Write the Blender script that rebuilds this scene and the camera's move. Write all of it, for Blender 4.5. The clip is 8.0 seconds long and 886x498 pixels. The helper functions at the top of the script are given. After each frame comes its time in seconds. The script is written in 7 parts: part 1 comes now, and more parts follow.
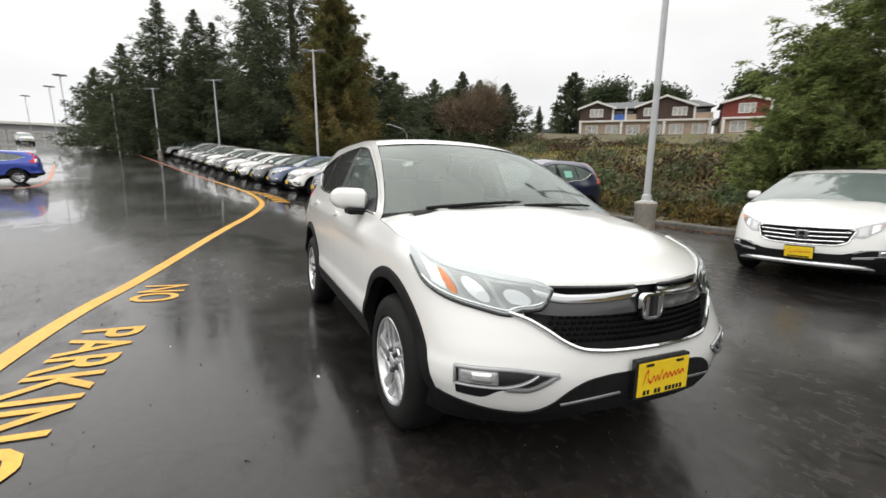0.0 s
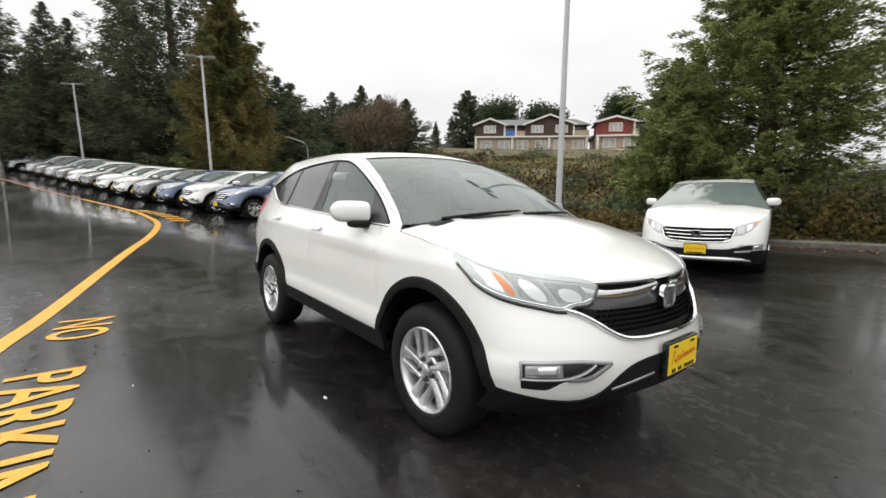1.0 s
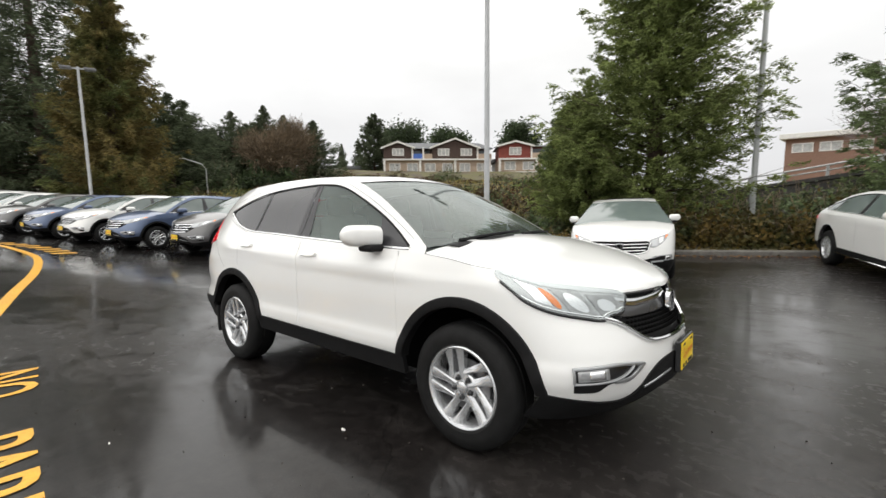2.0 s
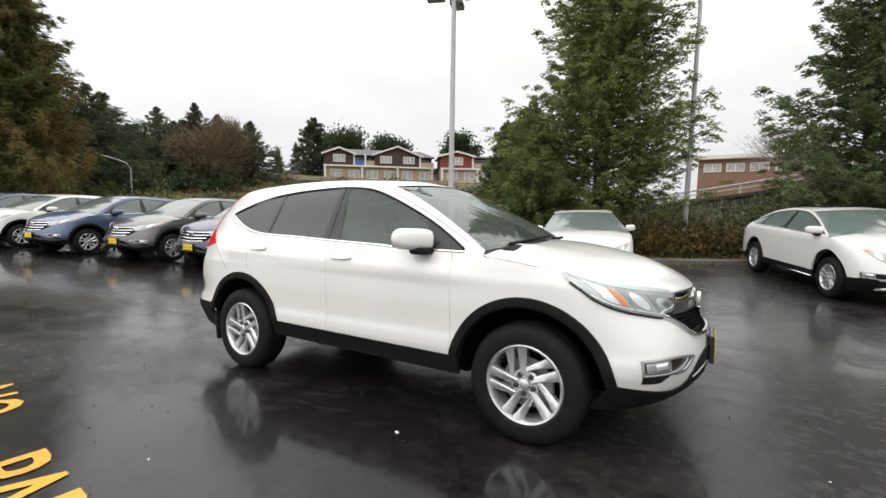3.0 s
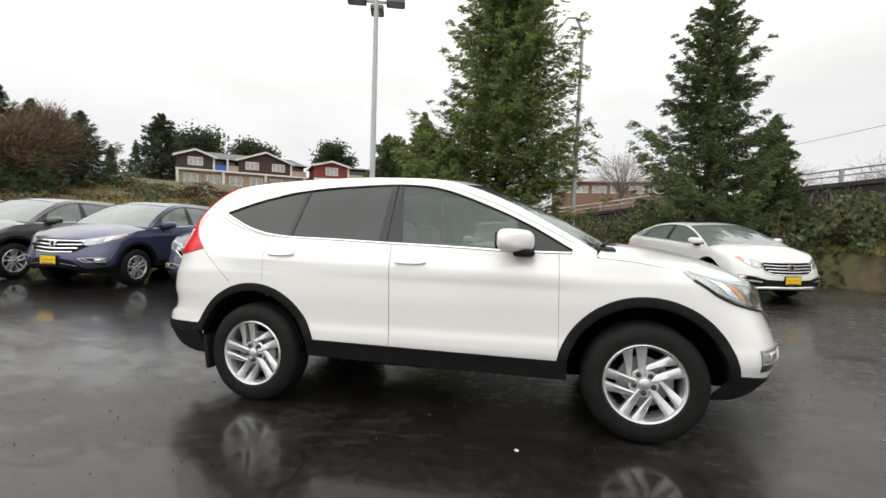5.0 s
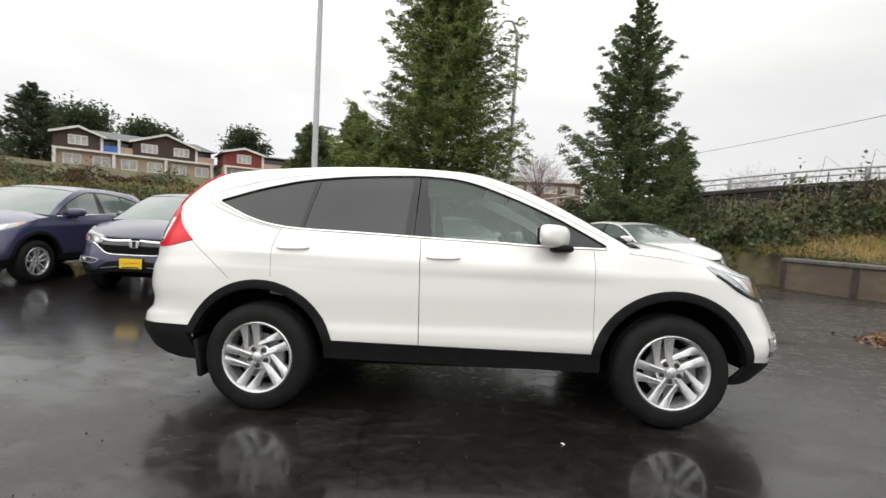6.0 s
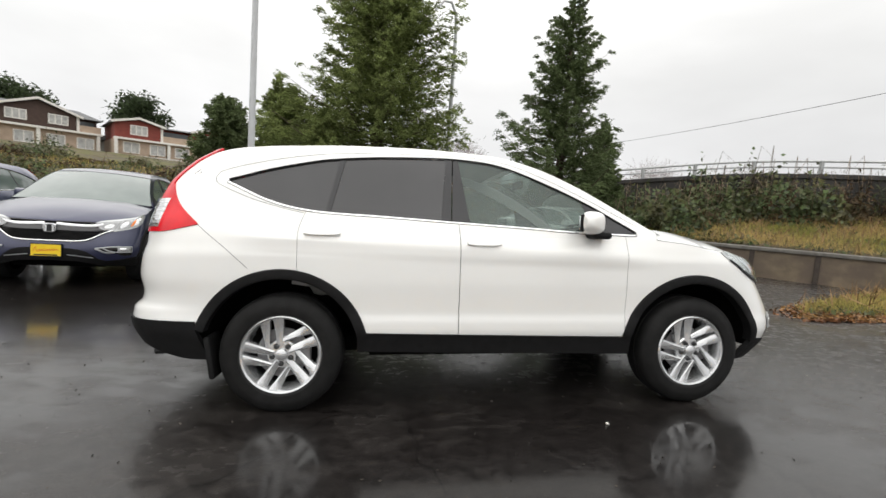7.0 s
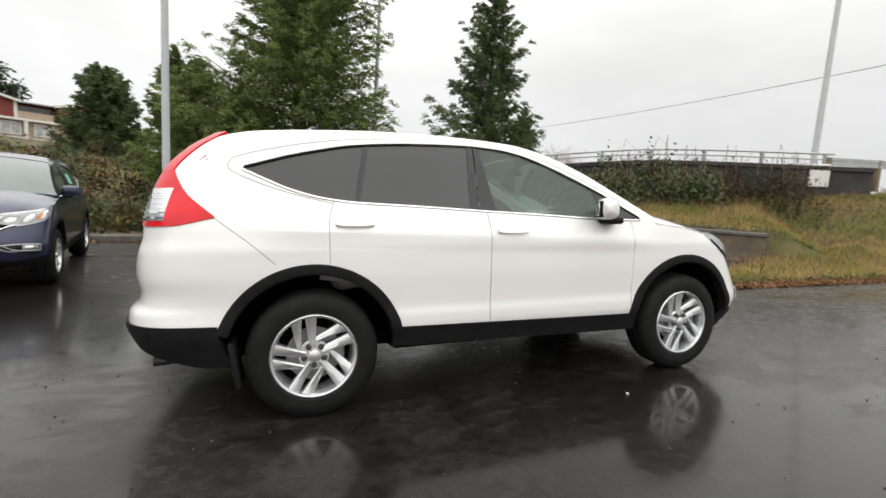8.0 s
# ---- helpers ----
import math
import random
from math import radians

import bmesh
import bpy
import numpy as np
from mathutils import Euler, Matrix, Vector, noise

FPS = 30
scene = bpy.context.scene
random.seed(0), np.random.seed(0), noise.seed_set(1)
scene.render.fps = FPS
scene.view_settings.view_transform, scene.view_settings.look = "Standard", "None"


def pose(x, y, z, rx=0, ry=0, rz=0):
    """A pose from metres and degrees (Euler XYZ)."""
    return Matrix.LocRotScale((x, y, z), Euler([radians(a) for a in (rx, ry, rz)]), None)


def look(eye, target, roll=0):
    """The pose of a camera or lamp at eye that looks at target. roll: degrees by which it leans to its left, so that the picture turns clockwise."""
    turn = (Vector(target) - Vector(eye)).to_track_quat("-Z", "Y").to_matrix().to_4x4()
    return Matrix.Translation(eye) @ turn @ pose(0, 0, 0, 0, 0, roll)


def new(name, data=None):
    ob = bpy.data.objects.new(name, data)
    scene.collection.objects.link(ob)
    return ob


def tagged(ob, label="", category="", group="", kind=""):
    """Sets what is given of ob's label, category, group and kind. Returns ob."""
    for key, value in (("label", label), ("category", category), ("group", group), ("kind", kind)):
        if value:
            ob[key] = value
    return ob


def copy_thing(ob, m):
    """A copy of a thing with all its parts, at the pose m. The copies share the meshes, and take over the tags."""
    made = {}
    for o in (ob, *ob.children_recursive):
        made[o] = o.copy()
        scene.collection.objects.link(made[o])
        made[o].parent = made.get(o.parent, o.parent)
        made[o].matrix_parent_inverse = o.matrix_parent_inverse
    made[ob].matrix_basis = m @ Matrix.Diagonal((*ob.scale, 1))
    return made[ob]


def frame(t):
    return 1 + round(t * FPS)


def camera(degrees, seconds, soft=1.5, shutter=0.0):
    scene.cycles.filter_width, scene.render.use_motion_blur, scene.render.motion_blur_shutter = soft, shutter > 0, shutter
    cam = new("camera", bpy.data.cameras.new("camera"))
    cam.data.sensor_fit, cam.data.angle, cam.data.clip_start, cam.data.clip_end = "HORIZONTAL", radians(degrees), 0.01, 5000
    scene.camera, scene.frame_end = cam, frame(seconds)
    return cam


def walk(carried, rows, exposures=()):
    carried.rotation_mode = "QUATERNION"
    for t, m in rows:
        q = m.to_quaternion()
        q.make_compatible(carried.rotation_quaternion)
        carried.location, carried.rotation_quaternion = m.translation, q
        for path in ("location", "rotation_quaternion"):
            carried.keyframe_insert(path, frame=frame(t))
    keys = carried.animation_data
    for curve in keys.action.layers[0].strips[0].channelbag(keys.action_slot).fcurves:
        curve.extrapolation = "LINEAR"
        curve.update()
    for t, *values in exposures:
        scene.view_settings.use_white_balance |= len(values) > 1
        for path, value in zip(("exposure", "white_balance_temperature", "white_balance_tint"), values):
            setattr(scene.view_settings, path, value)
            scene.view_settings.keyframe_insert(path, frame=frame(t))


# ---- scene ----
cam = camera(90.7, 8.0, shutter=0.3)
PATH = [
    (0, (3.374, -1.543, 1.496), (1.6, -0.711, 1.097), 0.3),
    (0.5, (3.276, -1.874, 1.52), (1.599, -0.835, 1.194), 0.5),
    (1, (3.092, -2.163, 1.486), (1.545, -0.942, 1.147), 0.0),
    (1.5, (2.874, -2.419, 1.493), (1.448, -1.049, 1.192), -0.5),
    (2, (2.687, -2.7, 1.501), (1.423, -1.17, 1.256), -0.6),
    (3.5, (1.802, -3.359, 1.449), (0.869, -1.602, 1.248), 0.5),
    (4, (1.437, -3.47, 1.415), (0.635, -1.647, 1.231), -0.6),
    (4.5, (1.089, -3.526, 1.384), (0.443, -1.639, 1.237), 0.9),
    (6, (-0.016, -3.585, 1.311), (-0.12, -1.592, 1.175), 3.3),
    (6.5, (-0.395, -3.585, 1.305), (-0.295, -1.594, 1.146), 4.4),
    (7, (-0.767, -3.461, 1.278), (-0.496, -1.489, 1.088), 4.1),
    (7.5, (-1.127, -3.372, 1.241), (-0.68, -1.432, 1.046), 5.3),
    (8, (-1.469, -3.271, 1.254), (-0.804, -1.399, 1.021), 3.6),
]
walk(cam, [(t, look(eye, target, roll)) for t, eye, target, roll in PATH])

# ---- light: an overcast winter noon, brighter overhead, with a broad weak sun ----
world = bpy.data.worlds.new("overcast")
scene.world = world
world.use_nodes = True
wn, wl = world.node_tree.nodes, world.node_tree.links
wn.clear()
w_out = wn.new("ShaderNodeOutputWorld")
w_bg = wn.new("ShaderNodeBackground")
w_sky = wn.new("ShaderNodeTexSky")
w_sky.sky_type, w_sky.sun_disc = "NISHITA", False
w_sky.sun_elevation, w_sky.sun_rotation = radians(32), radians(200)
w_hsv = wn.new("ShaderNodeHueSaturation")
w_hsv.inputs["Saturation"].default_value = 0.05
w_hsv.inputs["Value"].default_value = 0.01
w_co = wn.new("ShaderNodeTexCoord")
w_sep = wn.new("ShaderNodeSeparateXYZ")
w_ramp = wn.new("ShaderNodeValToRGB")
w_ramp.color_ramp.elements[0].position, w_ramp.color_ramp.elements[0].color = 0.0, (0.63, 0.63, 0.64, 1)
w_ramp.color_ramp.elements[1].position, w_ramp.color_ramp.elements[1].color = 1.0, (1.72, 1.70, 1.64, 1)
for pos, col in ((0.12, (0.70, 0.70, 0.705)), (0.25, (0.77, 0.77, 0.765)), (0.36, (0.92, 0.917, 0.905)), (0.46, (1.22, 1.21, 1.18)), (0.62, (1.55, 1.53, 1.48))):
    el = w_ramp.color_ramp.elements.new(pos)
    el.color = (*col, 1)
w_noise = wn.new("ShaderNodeTexNoise")
w_noise.inputs["Scale"].default_value, w_noise.inputs["Detail"].default_value = 2.2, 6
w_map = wn.new("ShaderNodeMapping")
w_map.inputs["Scale"].default_value = (1, 1, 2.6)
w_cl = wn.new("ShaderNodeMapRange")
w_cl.inputs["From Min"].default_value, w_cl.inputs["From Max"].default_value = 0.3, 0.7
w_cl.inputs["To Min"].default_value, w_cl.inputs["To Max"].default_value = 0.88, 1.06
w_mul = wn.new("ShaderNodeVectorMath")
w_mul.operation = "SCALE"
w_add = wn.new("ShaderNodeVectorMath")
w_add.operation = "ADD"
wl.new(w_co.outputs["Generated"], w_sep.inputs[0])
wl.new(w_sep.outputs["Z"], w_ramp.inputs[0])
wl.new(w_co.outputs["Generated"], w_map.inputs[0])
wl.new(w_map.outputs[0], w_noise.inputs["Vector"])
wl.new(w_noise.outputs[0], w_cl.inputs[0])
wl.new(w_ramp.outputs[0], w_mul.inputs[0])
w_side = wn.new("ShaderNodeMapRange")
w_side.inputs["From Min"].default_value, w_side.inputs["From Max"].default_value = -0.8, 0.9
w_side.inputs["To Min"].default_value, w_side.inputs["To Max"].default_value = 1.04, 0.86
w_both = wn.new("ShaderNodeMath")
w_both.operation = "MULTIPLY"
wl.new(w_sep.outputs["X"], w_side.inputs[0])
wl.new(w_cl.outputs[0], w_both.inputs[0])
wl.new(w_side.outputs[0], w_both.inputs[1])
wl.new(w_both.outputs[0], w_mul.inputs["Scale"])
wl.new(w_sky.outputs[0], w_hsv.inputs["Color"])
wl.new(w_mul.outputs[0], w_add.inputs[0])
wl.new(w_hsv.outputs[0], w_add.inputs[1])
wl.new(w_add.outputs[0], w_bg.inputs["Color"])
w_bg.inputs["Strength"].default_value = 1.24
wl.new(w_bg.outputs[0], w_out.inputs[0])

sun = new("sun", bpy.data.lights.new("sun", "SUN"))
sun.data.energy, sun.data.angle, sun.data.color = 0.6, radians(120), (1.0, 0.97, 0.93)
sun.matrix_world = look((-8, -20, 30), (0, 0, 0))


# ---- materials ----
def mat(name, color, rough=0.5, metal=0.0, coat=0.0, spec=0.5, var=0.0, scale=8.0, bump=0.0, bscale=60.0, emit=None, var2=0.0, scale2=0.7, tint=None, rand=0.0):
    """A principled surface with colour variation at two scales, and fine relief."""
    m = bpy.data.materials.new(name)
    m.use_nodes = True
    n, l = m.node_tree.nodes, m.node_tree.links
    p = n["Principled BSDF"]
    p.inputs["Base Color"].default_value = (*color, 1)
    p.inputs["Roughness"].default_value = rough
    p.inputs["Metallic"].default_value = metal
    p.inputs["Coat Weight"].default_value = coat
    p.inputs["Coat Roughness"].default_value = 0.04
    p.inputs["Specular IOR Level"].default_value = spec
    tc = n.new("ShaderNodeTexCoord")
    last = None
    for amount, sc in ((var, scale), (var2, scale2)):
        if amount:
            t = n.new("ShaderNodeTexNoise")
            t.inputs["Scale"].default_value, t.inputs["Detail"].default_value = sc, 6
            l.new(tc.outputs["Object"], t.inputs["Vector"])
            mr = n.new("ShaderNodeMapRange")
            mr.inputs["From Min"].default_value, mr.inputs["From Max"].default_value = 0.3, 0.7
            mr.inputs["To Min"].default_value, mr.inputs["To Max"].default_value = 1 - amount, 1 + amount
            l.new(t.outputs[0], mr.inputs[0])
            mx = n.new("ShaderNodeMix")
            mx.data_type, mx.blend_type = "RGBA", "MULTIPLY"
            mx.inputs["Factor"].default_value = 1
            if last:
                l.new(last, mx.inputs["A"])
            else:
                mx.inputs["A"].default_value = (*color, 1)
            l.new(mr.outputs[0], mx.inputs["B"])
            last = mx.outputs["Result"]
    if tint:
        t = n.new("ShaderNodeTexNoise")
        t.inputs["Scale"].default_value, t.inputs["Detail"].default_value = tint[1], 5
        l.new(tc.outputs["Object"], t.inputs["Vector"])
        mr = n.new("ShaderNodeMapRange")
        mr.inputs["From Min"].default_value, mr.inputs["From Max"].default_value = 0.42, 0.62
        l.new(t.outputs[0], mr.inputs[0])
        mx = n.new("ShaderNodeMix")
        mx.data_type = "RGBA"
        l.new(mr.outputs[0], mx.inputs["Factor"])
        if last:
            l.new(last, mx.inputs["A"])
        else:
            mx.inputs["A"].default_value = (*color, 1)
        mx.inputs["B"].default_value = (*tint[0], 1)
        last = mx.outputs["Result"]
    if rand:
        g = n.new("ShaderNodeNewGeometry")
        mr = n.new("ShaderNodeMapRange")
        mr.inputs["To Min"].default_value, mr.inputs["To Max"].default_value = 1 - rand, 1 + rand
        l.new(g.outputs["Random Per Island"], mr.inputs[0])
        mx = n.new("ShaderNodeMix")
        mx.data_type, mx.blend_type = "RGBA", "MULTIPLY"
        mx.inputs["Factor"].default_value = 1
        if last:
            l.new(last, mx.inputs["A"])
        else:
            mx.inputs["A"].default_value = (*color, 1)
        l.new(mr.outputs[0], mx.inputs["B"])
        last = mx.outputs["Result"]
    if last:
        l.new(last, p.inputs["Base Color"])
    if bump:
        t = n.new("ShaderNodeTexNoise")
        t.inputs["Scale"].default_value, t.inputs["Detail"].default_value = bscale, 4
        l.new(tc.outputs["Object"], t.inputs["Vector"])
        b = n.new("ShaderNodeBump")
        b.inputs["Strength"].default_value, b.inputs["Distance"].default_value = bump, 0.01
        l.new(t.outputs[0], b.inputs["Height"])
        l.new(b.outputs[0], p.inputs["Normal"])
    if emit:
        p.inputs["Emission Color"].default_value, p.inputs["Emission Strength"].default_value = (*emit[0], 1), emit[1]
    return m


def glass(name, tint, haze=0.0, haze_color=(0.5, 0.55, 0.54), ior=1.5, drops=0.25):
    """A thin pane: tinted clear, with a Fresnel gloss and a diffuse haze: fine rain, and painted-in sky reflection on
    clear side glass.
    """
    m = bpy.data.materials.new(name)
    m.use_nodes = True
    n, l = m.node_tree.nodes, m.node_tree.links
    n.clear()
    out, tr, gl, fr, mix = (n.new("ShaderNode" + k) for k in ("OutputMaterial", "BsdfTransparent", "BsdfGlossy", "LayerWeight", "MixShader"))
    tr.inputs[0].default_value = (*tint, 1)
    gl.inputs["Roughness"].default_value = 0.02
    gl.inputs["Color"].default_value = (0.92, 0.97, 0.95, 1)
    fr.inputs["Blend"].default_value = 0.5
    f0 = ((ior - 1) / (ior + 1)) ** 2
    pw, sch = n.new("ShaderNodeMath"), n.new("ShaderNodeMath")
    pw.operation, sch.operation = "POWER", "MULTIPLY_ADD"
    pw.inputs[1].default_value = 5
    sch.inputs[1].default_value, sch.inputs[2].default_value = 1 - f0, f0
    l.new(fr.outputs["Facing"], pw.inputs[0])
    l.new(pw.outputs[0], sch.inputs[0])
    base = tr.outputs[0]
    if haze:
        df, hz, t, mr, tc = (n.new("ShaderNode" + k) for k in ("BsdfDiffuse", "MixShader", "TexNoise", "MapRange", "TexCoord"))
        df.inputs[0].default_value = (*haze_color, 1)
        t.inputs["Scale"].default_value, t.inputs["Detail"].default_value = 38, 6
        mr.inputs["From Min"].default_value, mr.inputs["From Max"].default_value = 0.3, 0.7
        mr.inputs["To Min"].default_value, mr.inputs["To Max"].default_value = haze * (1 - drops), haze * (1 + drops)
        l.new(tc.outputs["Object"], t.inputs["Vector"])
        l.new(t.outputs[0], mr.inputs[0])
        l.new(mr.outputs[0], hz.inputs[0])
        l.new(base, hz.inputs[1])
        l.new(df.outputs[0], hz.inputs[2])
        base = hz.outputs[0]
    l.new(sch.outputs[0], mix.inputs[0])
    l.new(base, mix.inputs[1])
    l.new(gl.outputs[0], mix.inputs[2])
    l.new(mix.outputs[0], out.inputs[0])
    return m


def wet_asphalt():
    """Dark worn asphalt, wet: standing film in the low patches, rougher where it drains."""
    m = bpy.data.materials.new("wet_asphalt")
    m.use_nodes = True
    n, l = m.node_tree.nodes, m.node_tree.links
    p = n["Principled BSDF"]
    tc = n.new("ShaderNodeTexCoord")

    def noise_(scale, detail=5, dist=0.0, stretch=None):
        t = n.new("ShaderNodeTexNoise")
        t.inputs["Scale"].default_value, t.inputs["Detail"].default_value, t.inputs["Distortion"].default_value = scale, detail, dist
        if stretch:
            mp = n.new("ShaderNodeMapping")
            mp.inputs["Scale"].default_value, mp.inputs["Rotation"].default_value = stretch, (0, 0, 0.3)
            l.new(tc.outputs["Object"], mp.inputs[0])
            l.new(mp.outputs[0], t.inputs["Vector"])
        else:
            l.new(tc.outputs["Object"], t.inputs["Vector"])
        return t.outputs[0]

    def rng(src, a, b, c, d):
        mr = n.new("ShaderNodeMapRange")
        mr.inputs["From Min"].default_value, mr.inputs["From Max"].default_value = a, b
        mr.inputs["To Min"].default_value, mr.inputs["To Max"].default_value = c, d
        l.new(src, mr.inputs[0])
        return mr.outputs[0]

    def mul(a, b, op="MULTIPLY"):
        q = n.new("ShaderNodeMath")
        q.operation = op
        l.new(a, q.inputs[0])
        l.new(b, q.inputs[1])
        return q.outputs[0]

    big = noise_(0.32, 6, 0.6, (0.55, 1.2, 1))
    mid = noise_(2.4, 6, 0.4)
    fine = noise_(160, 3)
    patchy = noise_(5.5, 8, 1.2, (0.5, 1.3, 1))
    sep = n.new("ShaderNodeSeparateXYZ")
    l.new(tc.outputs["Object"], sep.inputs[0])
    low_ = rng(sep.outputs["X"], -8.0, -2.0, 1.10, 0.93)
    wet = rng(mul(mul(mul(big, low_), rng(mid, 0.3, 0.7, 0.86, 1.14)), rng(patchy, 0.3, 0.7, 0.88, 1.12)), 0.45, 0.53, 0.0, 1.0)
    cr = n.new("ShaderNodeMix")
    cr.data_type = "RGBA"
    cr.inputs["A"].default_value = (0.022, 0.0195, 0.0182, 1)
    cr.inputs["B"].default_value = (0.012, 0.0105, 0.0100, 1)
    l.new(wet, cr.inputs["Factor"])
    c2 = n.new("ShaderNodeMix")
    c2.data_type, c2.blend_type = "RGBA", "MULTIPLY"
    c2.inputs["Factor"].default_value = 1
    l.new(cr.outputs["Result"], c2.inputs["A"])
    l.new(mul(rng(fine, 0.3, 0.7, 0.55, 1.5), rng(noise_(14, 8, 0.6), 0.3, 0.7, 0.6, 1.45)), c2.inputs["B"])
    vo = n.new("ShaderNodeTexVoronoi")
    vo.feature = "DISTANCE_TO_EDGE"
    vo.inputs["Scale"].default_value = 0.55
    wob = n.new("ShaderNodeVectorMath")
    wob.operation = "MULTIPLY_ADD"
    wob.inputs[1].default_value = (0.35, 0.35, 0.35)
    wn_ = n.new("ShaderNodeTexNoise")
    wn_.inputs["Scale"].default_value, wn_.inputs["Detail"].default_value = 2.5, 6
    l.new(tc.outputs["Object"], wn_.inputs["Vector"])
    l.new(wn_.outputs["Color"], wob.inputs[0])
    l.new(tc.outputs["Object"], wob.inputs[2])
    l.new(wob.outputs[0], vo.inputs["Vector"])
    crack = rng(vo.outputs["Distance"], 0.0, 0.006, 0.35, 1.0)
    c3 = n.new("ShaderNodeMix")
    c3.data_type, c3.blend_type = "RGBA", "MULTIPLY"
    c3.inputs["Factor"].default_value = 1
    l.new(c2.outputs["Result"], c3.inputs["A"])
    l.new(crack, c3.inputs["B"])
    sp_ = n.new("ShaderNodeTexVoronoi")
    sp_.inputs["Scale"].default_value = 55
    l.new(tc.outputs["Object"], sp_.inputs["Vector"])
    c4 = n.new("ShaderNodeMix")
    c4.data_type = "RGBA"
    c4.inputs["B"].default_value = (0.055, 0.052, 0.050, 1)
    l.new(c3.outputs["Result"], c4.inputs["A"])
    l.new(mul(rng(sp_.outputs["Distance"], 0.10, 0.2, 0.8, 0.0), rng(patchy, 0.5, 0.62, 0.0, 1.0)), c4.inputs["Factor"])
    l.new(c4.outputs["Result"], p.inputs["Base Color"])
    l.new(rng(wet, 0, 1, 0.45, 0.30), p.inputs["Roughness"])
    p.inputs["Specular IOR Level"].default_value = 0.15
    p.inputs["Coat IOR"].default_value = 1.30
    l.new(rng(wet, 0, 1, 0.75, 1.0), p.inputs["Coat Weight"])
    grain = noise_(14, 8, 0.6)
    l.new(mul(mul(rng(wet, 0, 1, 0.21, 0.12), rng(low_, 0.93, 1.10, 1.0, 0.42)), rng(mul(patchy, grain), 0.16, 0.34, 0.55, 1.6)), p.inputs["Coat Roughness"])
    b = n.new("ShaderNodeBump")
    b.inputs["Distance"].default_value = 0.004
    l.new(rng(wet, 0, 1, 0.5, 0.14), b.inputs["Strength"])
    l.new(fine, b.inputs["Height"])
    b2 = n.new("ShaderNodeBump")
    b2.inputs["Distance"].default_value = 0.02
    l.new(rng(wet, 0, 1, 0.14, 0.04), b2.inputs["Strength"])
    l.new(mid, b2.inputs["Height"])
    l.new(b.outputs[0], b2.inputs["Normal"])
    l.new(b2.outputs[0], p.inputs["Normal"])
    return m


M_ASPHALT = wet_asphalt()
M_YELLOW = mat("road_paint_yellow", (0.72, 0.37, 0.035), 0.35, var=0.18, scale=30, var2=0.12, scale2=2, bump=0.3, bscale=150)
M_RED_LINE = mat("road_paint_faded_red", (0.42, 0.16, 0.09), 0.4, var=0.2, scale=12, bump=0.3, bscale=150)
M_SOIL = mat("bank_soil", (0.075, 0.058, 0.036), 0.9, var=0.45, scale=3.5, var2=0.4, scale2=0.35, bump=0.8, bscale=14, tint=((0.10, 0.095, 0.028), 0.5))
M_KERB = mat("kerb_concrete", (0.12, 0.112, 0.10), 0.75, var=0.25, scale=9, var2=0.3, scale2=1.2, bump=0.5, bscale=70)
M_CONCRETE = mat("wall_concrete", (0.150, 0.115, 0.075), 0.7, var=0.25, scale=5, var2=0.35, scale2=0.9, bump=0.4, bscale=50, tint=((0.10, 0.075, 0.055), 1.4))
M_WALL_POST = mat("rusty_post", (0.045, 0.034, 0.027), 0.8, var=0.3, scale=12, bump=0.4, bscale=40)
M_PEDESTAL = mat("pedestal_concrete", (0.33, 0.30, 0.26), 0.75, var=0.2, scale=8, bump=0.4, bscale=60)
M_POLE = mat("pole_grey_paint", (0.50, 0.51, 0.52), 0.4, var=0.06, scale=4)
M_LAMP_HEAD = mat("lamp_head_metal", (0.16, 0.16, 0.165), 0.5, 0.3, var=0.1)
M_LENS = mat("lamp_lens", (0.45, 0.46, 0.47), 0.25)
M_STEEL = mat("galvanised_steel", (0.42, 0.43, 0.43), 0.45, 0.5, var=0.15, scale=6)
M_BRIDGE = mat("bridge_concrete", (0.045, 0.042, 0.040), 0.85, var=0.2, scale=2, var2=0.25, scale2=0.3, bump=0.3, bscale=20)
M_DARK = mat("shadow_gap_black", (0.008, 0.008, 0.008), 0.8)
M_BROWN_SIDING = mat("brown_siding", (0.062, 0.036, 0.028), 0.7, var=0.15, scale=3)
M_RED_SIDING = mat("red_siding", (0.20, 0.040, 0.028), 0.7, var=0.15, scale=3)
M_TAN = mat("tan_stucco", (0.43, 0.33, 0.25), 0.8, var=0.1, scale=2)
M_WHITE = mat("white_trim", (0.74, 0.72, 0.68), 0.6, var=0.06, scale=5)
M_ROOF = mat("grey_shingle", (0.14, 0.145, 0.15), 0.85, var=0.2, scale=9, bump=0.4, bscale=30)
M_BRICK = mat("orange_brick", (0.25, 0.145, 0.105), 0.8, var=0.2, scale=10)
M_PANE = mat("window_pane", (0.10, 0.12, 0.13), 0.06, coat=0.5)
M_CURTAIN = mat("curtained_pane", (0.46, 0.46, 0.45), 0.15, coat=0.5, var=0.25, scale=2.5)
M_BLUE_CLOTH = mat("blue_tarp", (0.06, 0.14, 0.45), 0.6, var=0.2)
M_GREY_WALL = mat("grey_wall_far", (0.36, 0.36, 0.36), 0.8, var=0.15, scale=0.5)


# ---- mesh helpers ----
def link_mesh(name, bm, material, smooth=False, angle=None):
    me = bpy.data.meshes.new(name)
    bm.to_mesh(me)
    bm.free()
    for mm in material if isinstance(material, (list, tuple)) else (material,):
        me.materials.append(mm)
    if smooth:
        me.polygons.foreach_set("use_smooth", [True] * len(me.polygons))
        if angle:
            me.set_sharp_from_angle(angle=radians(angle))
    return new(name, me)


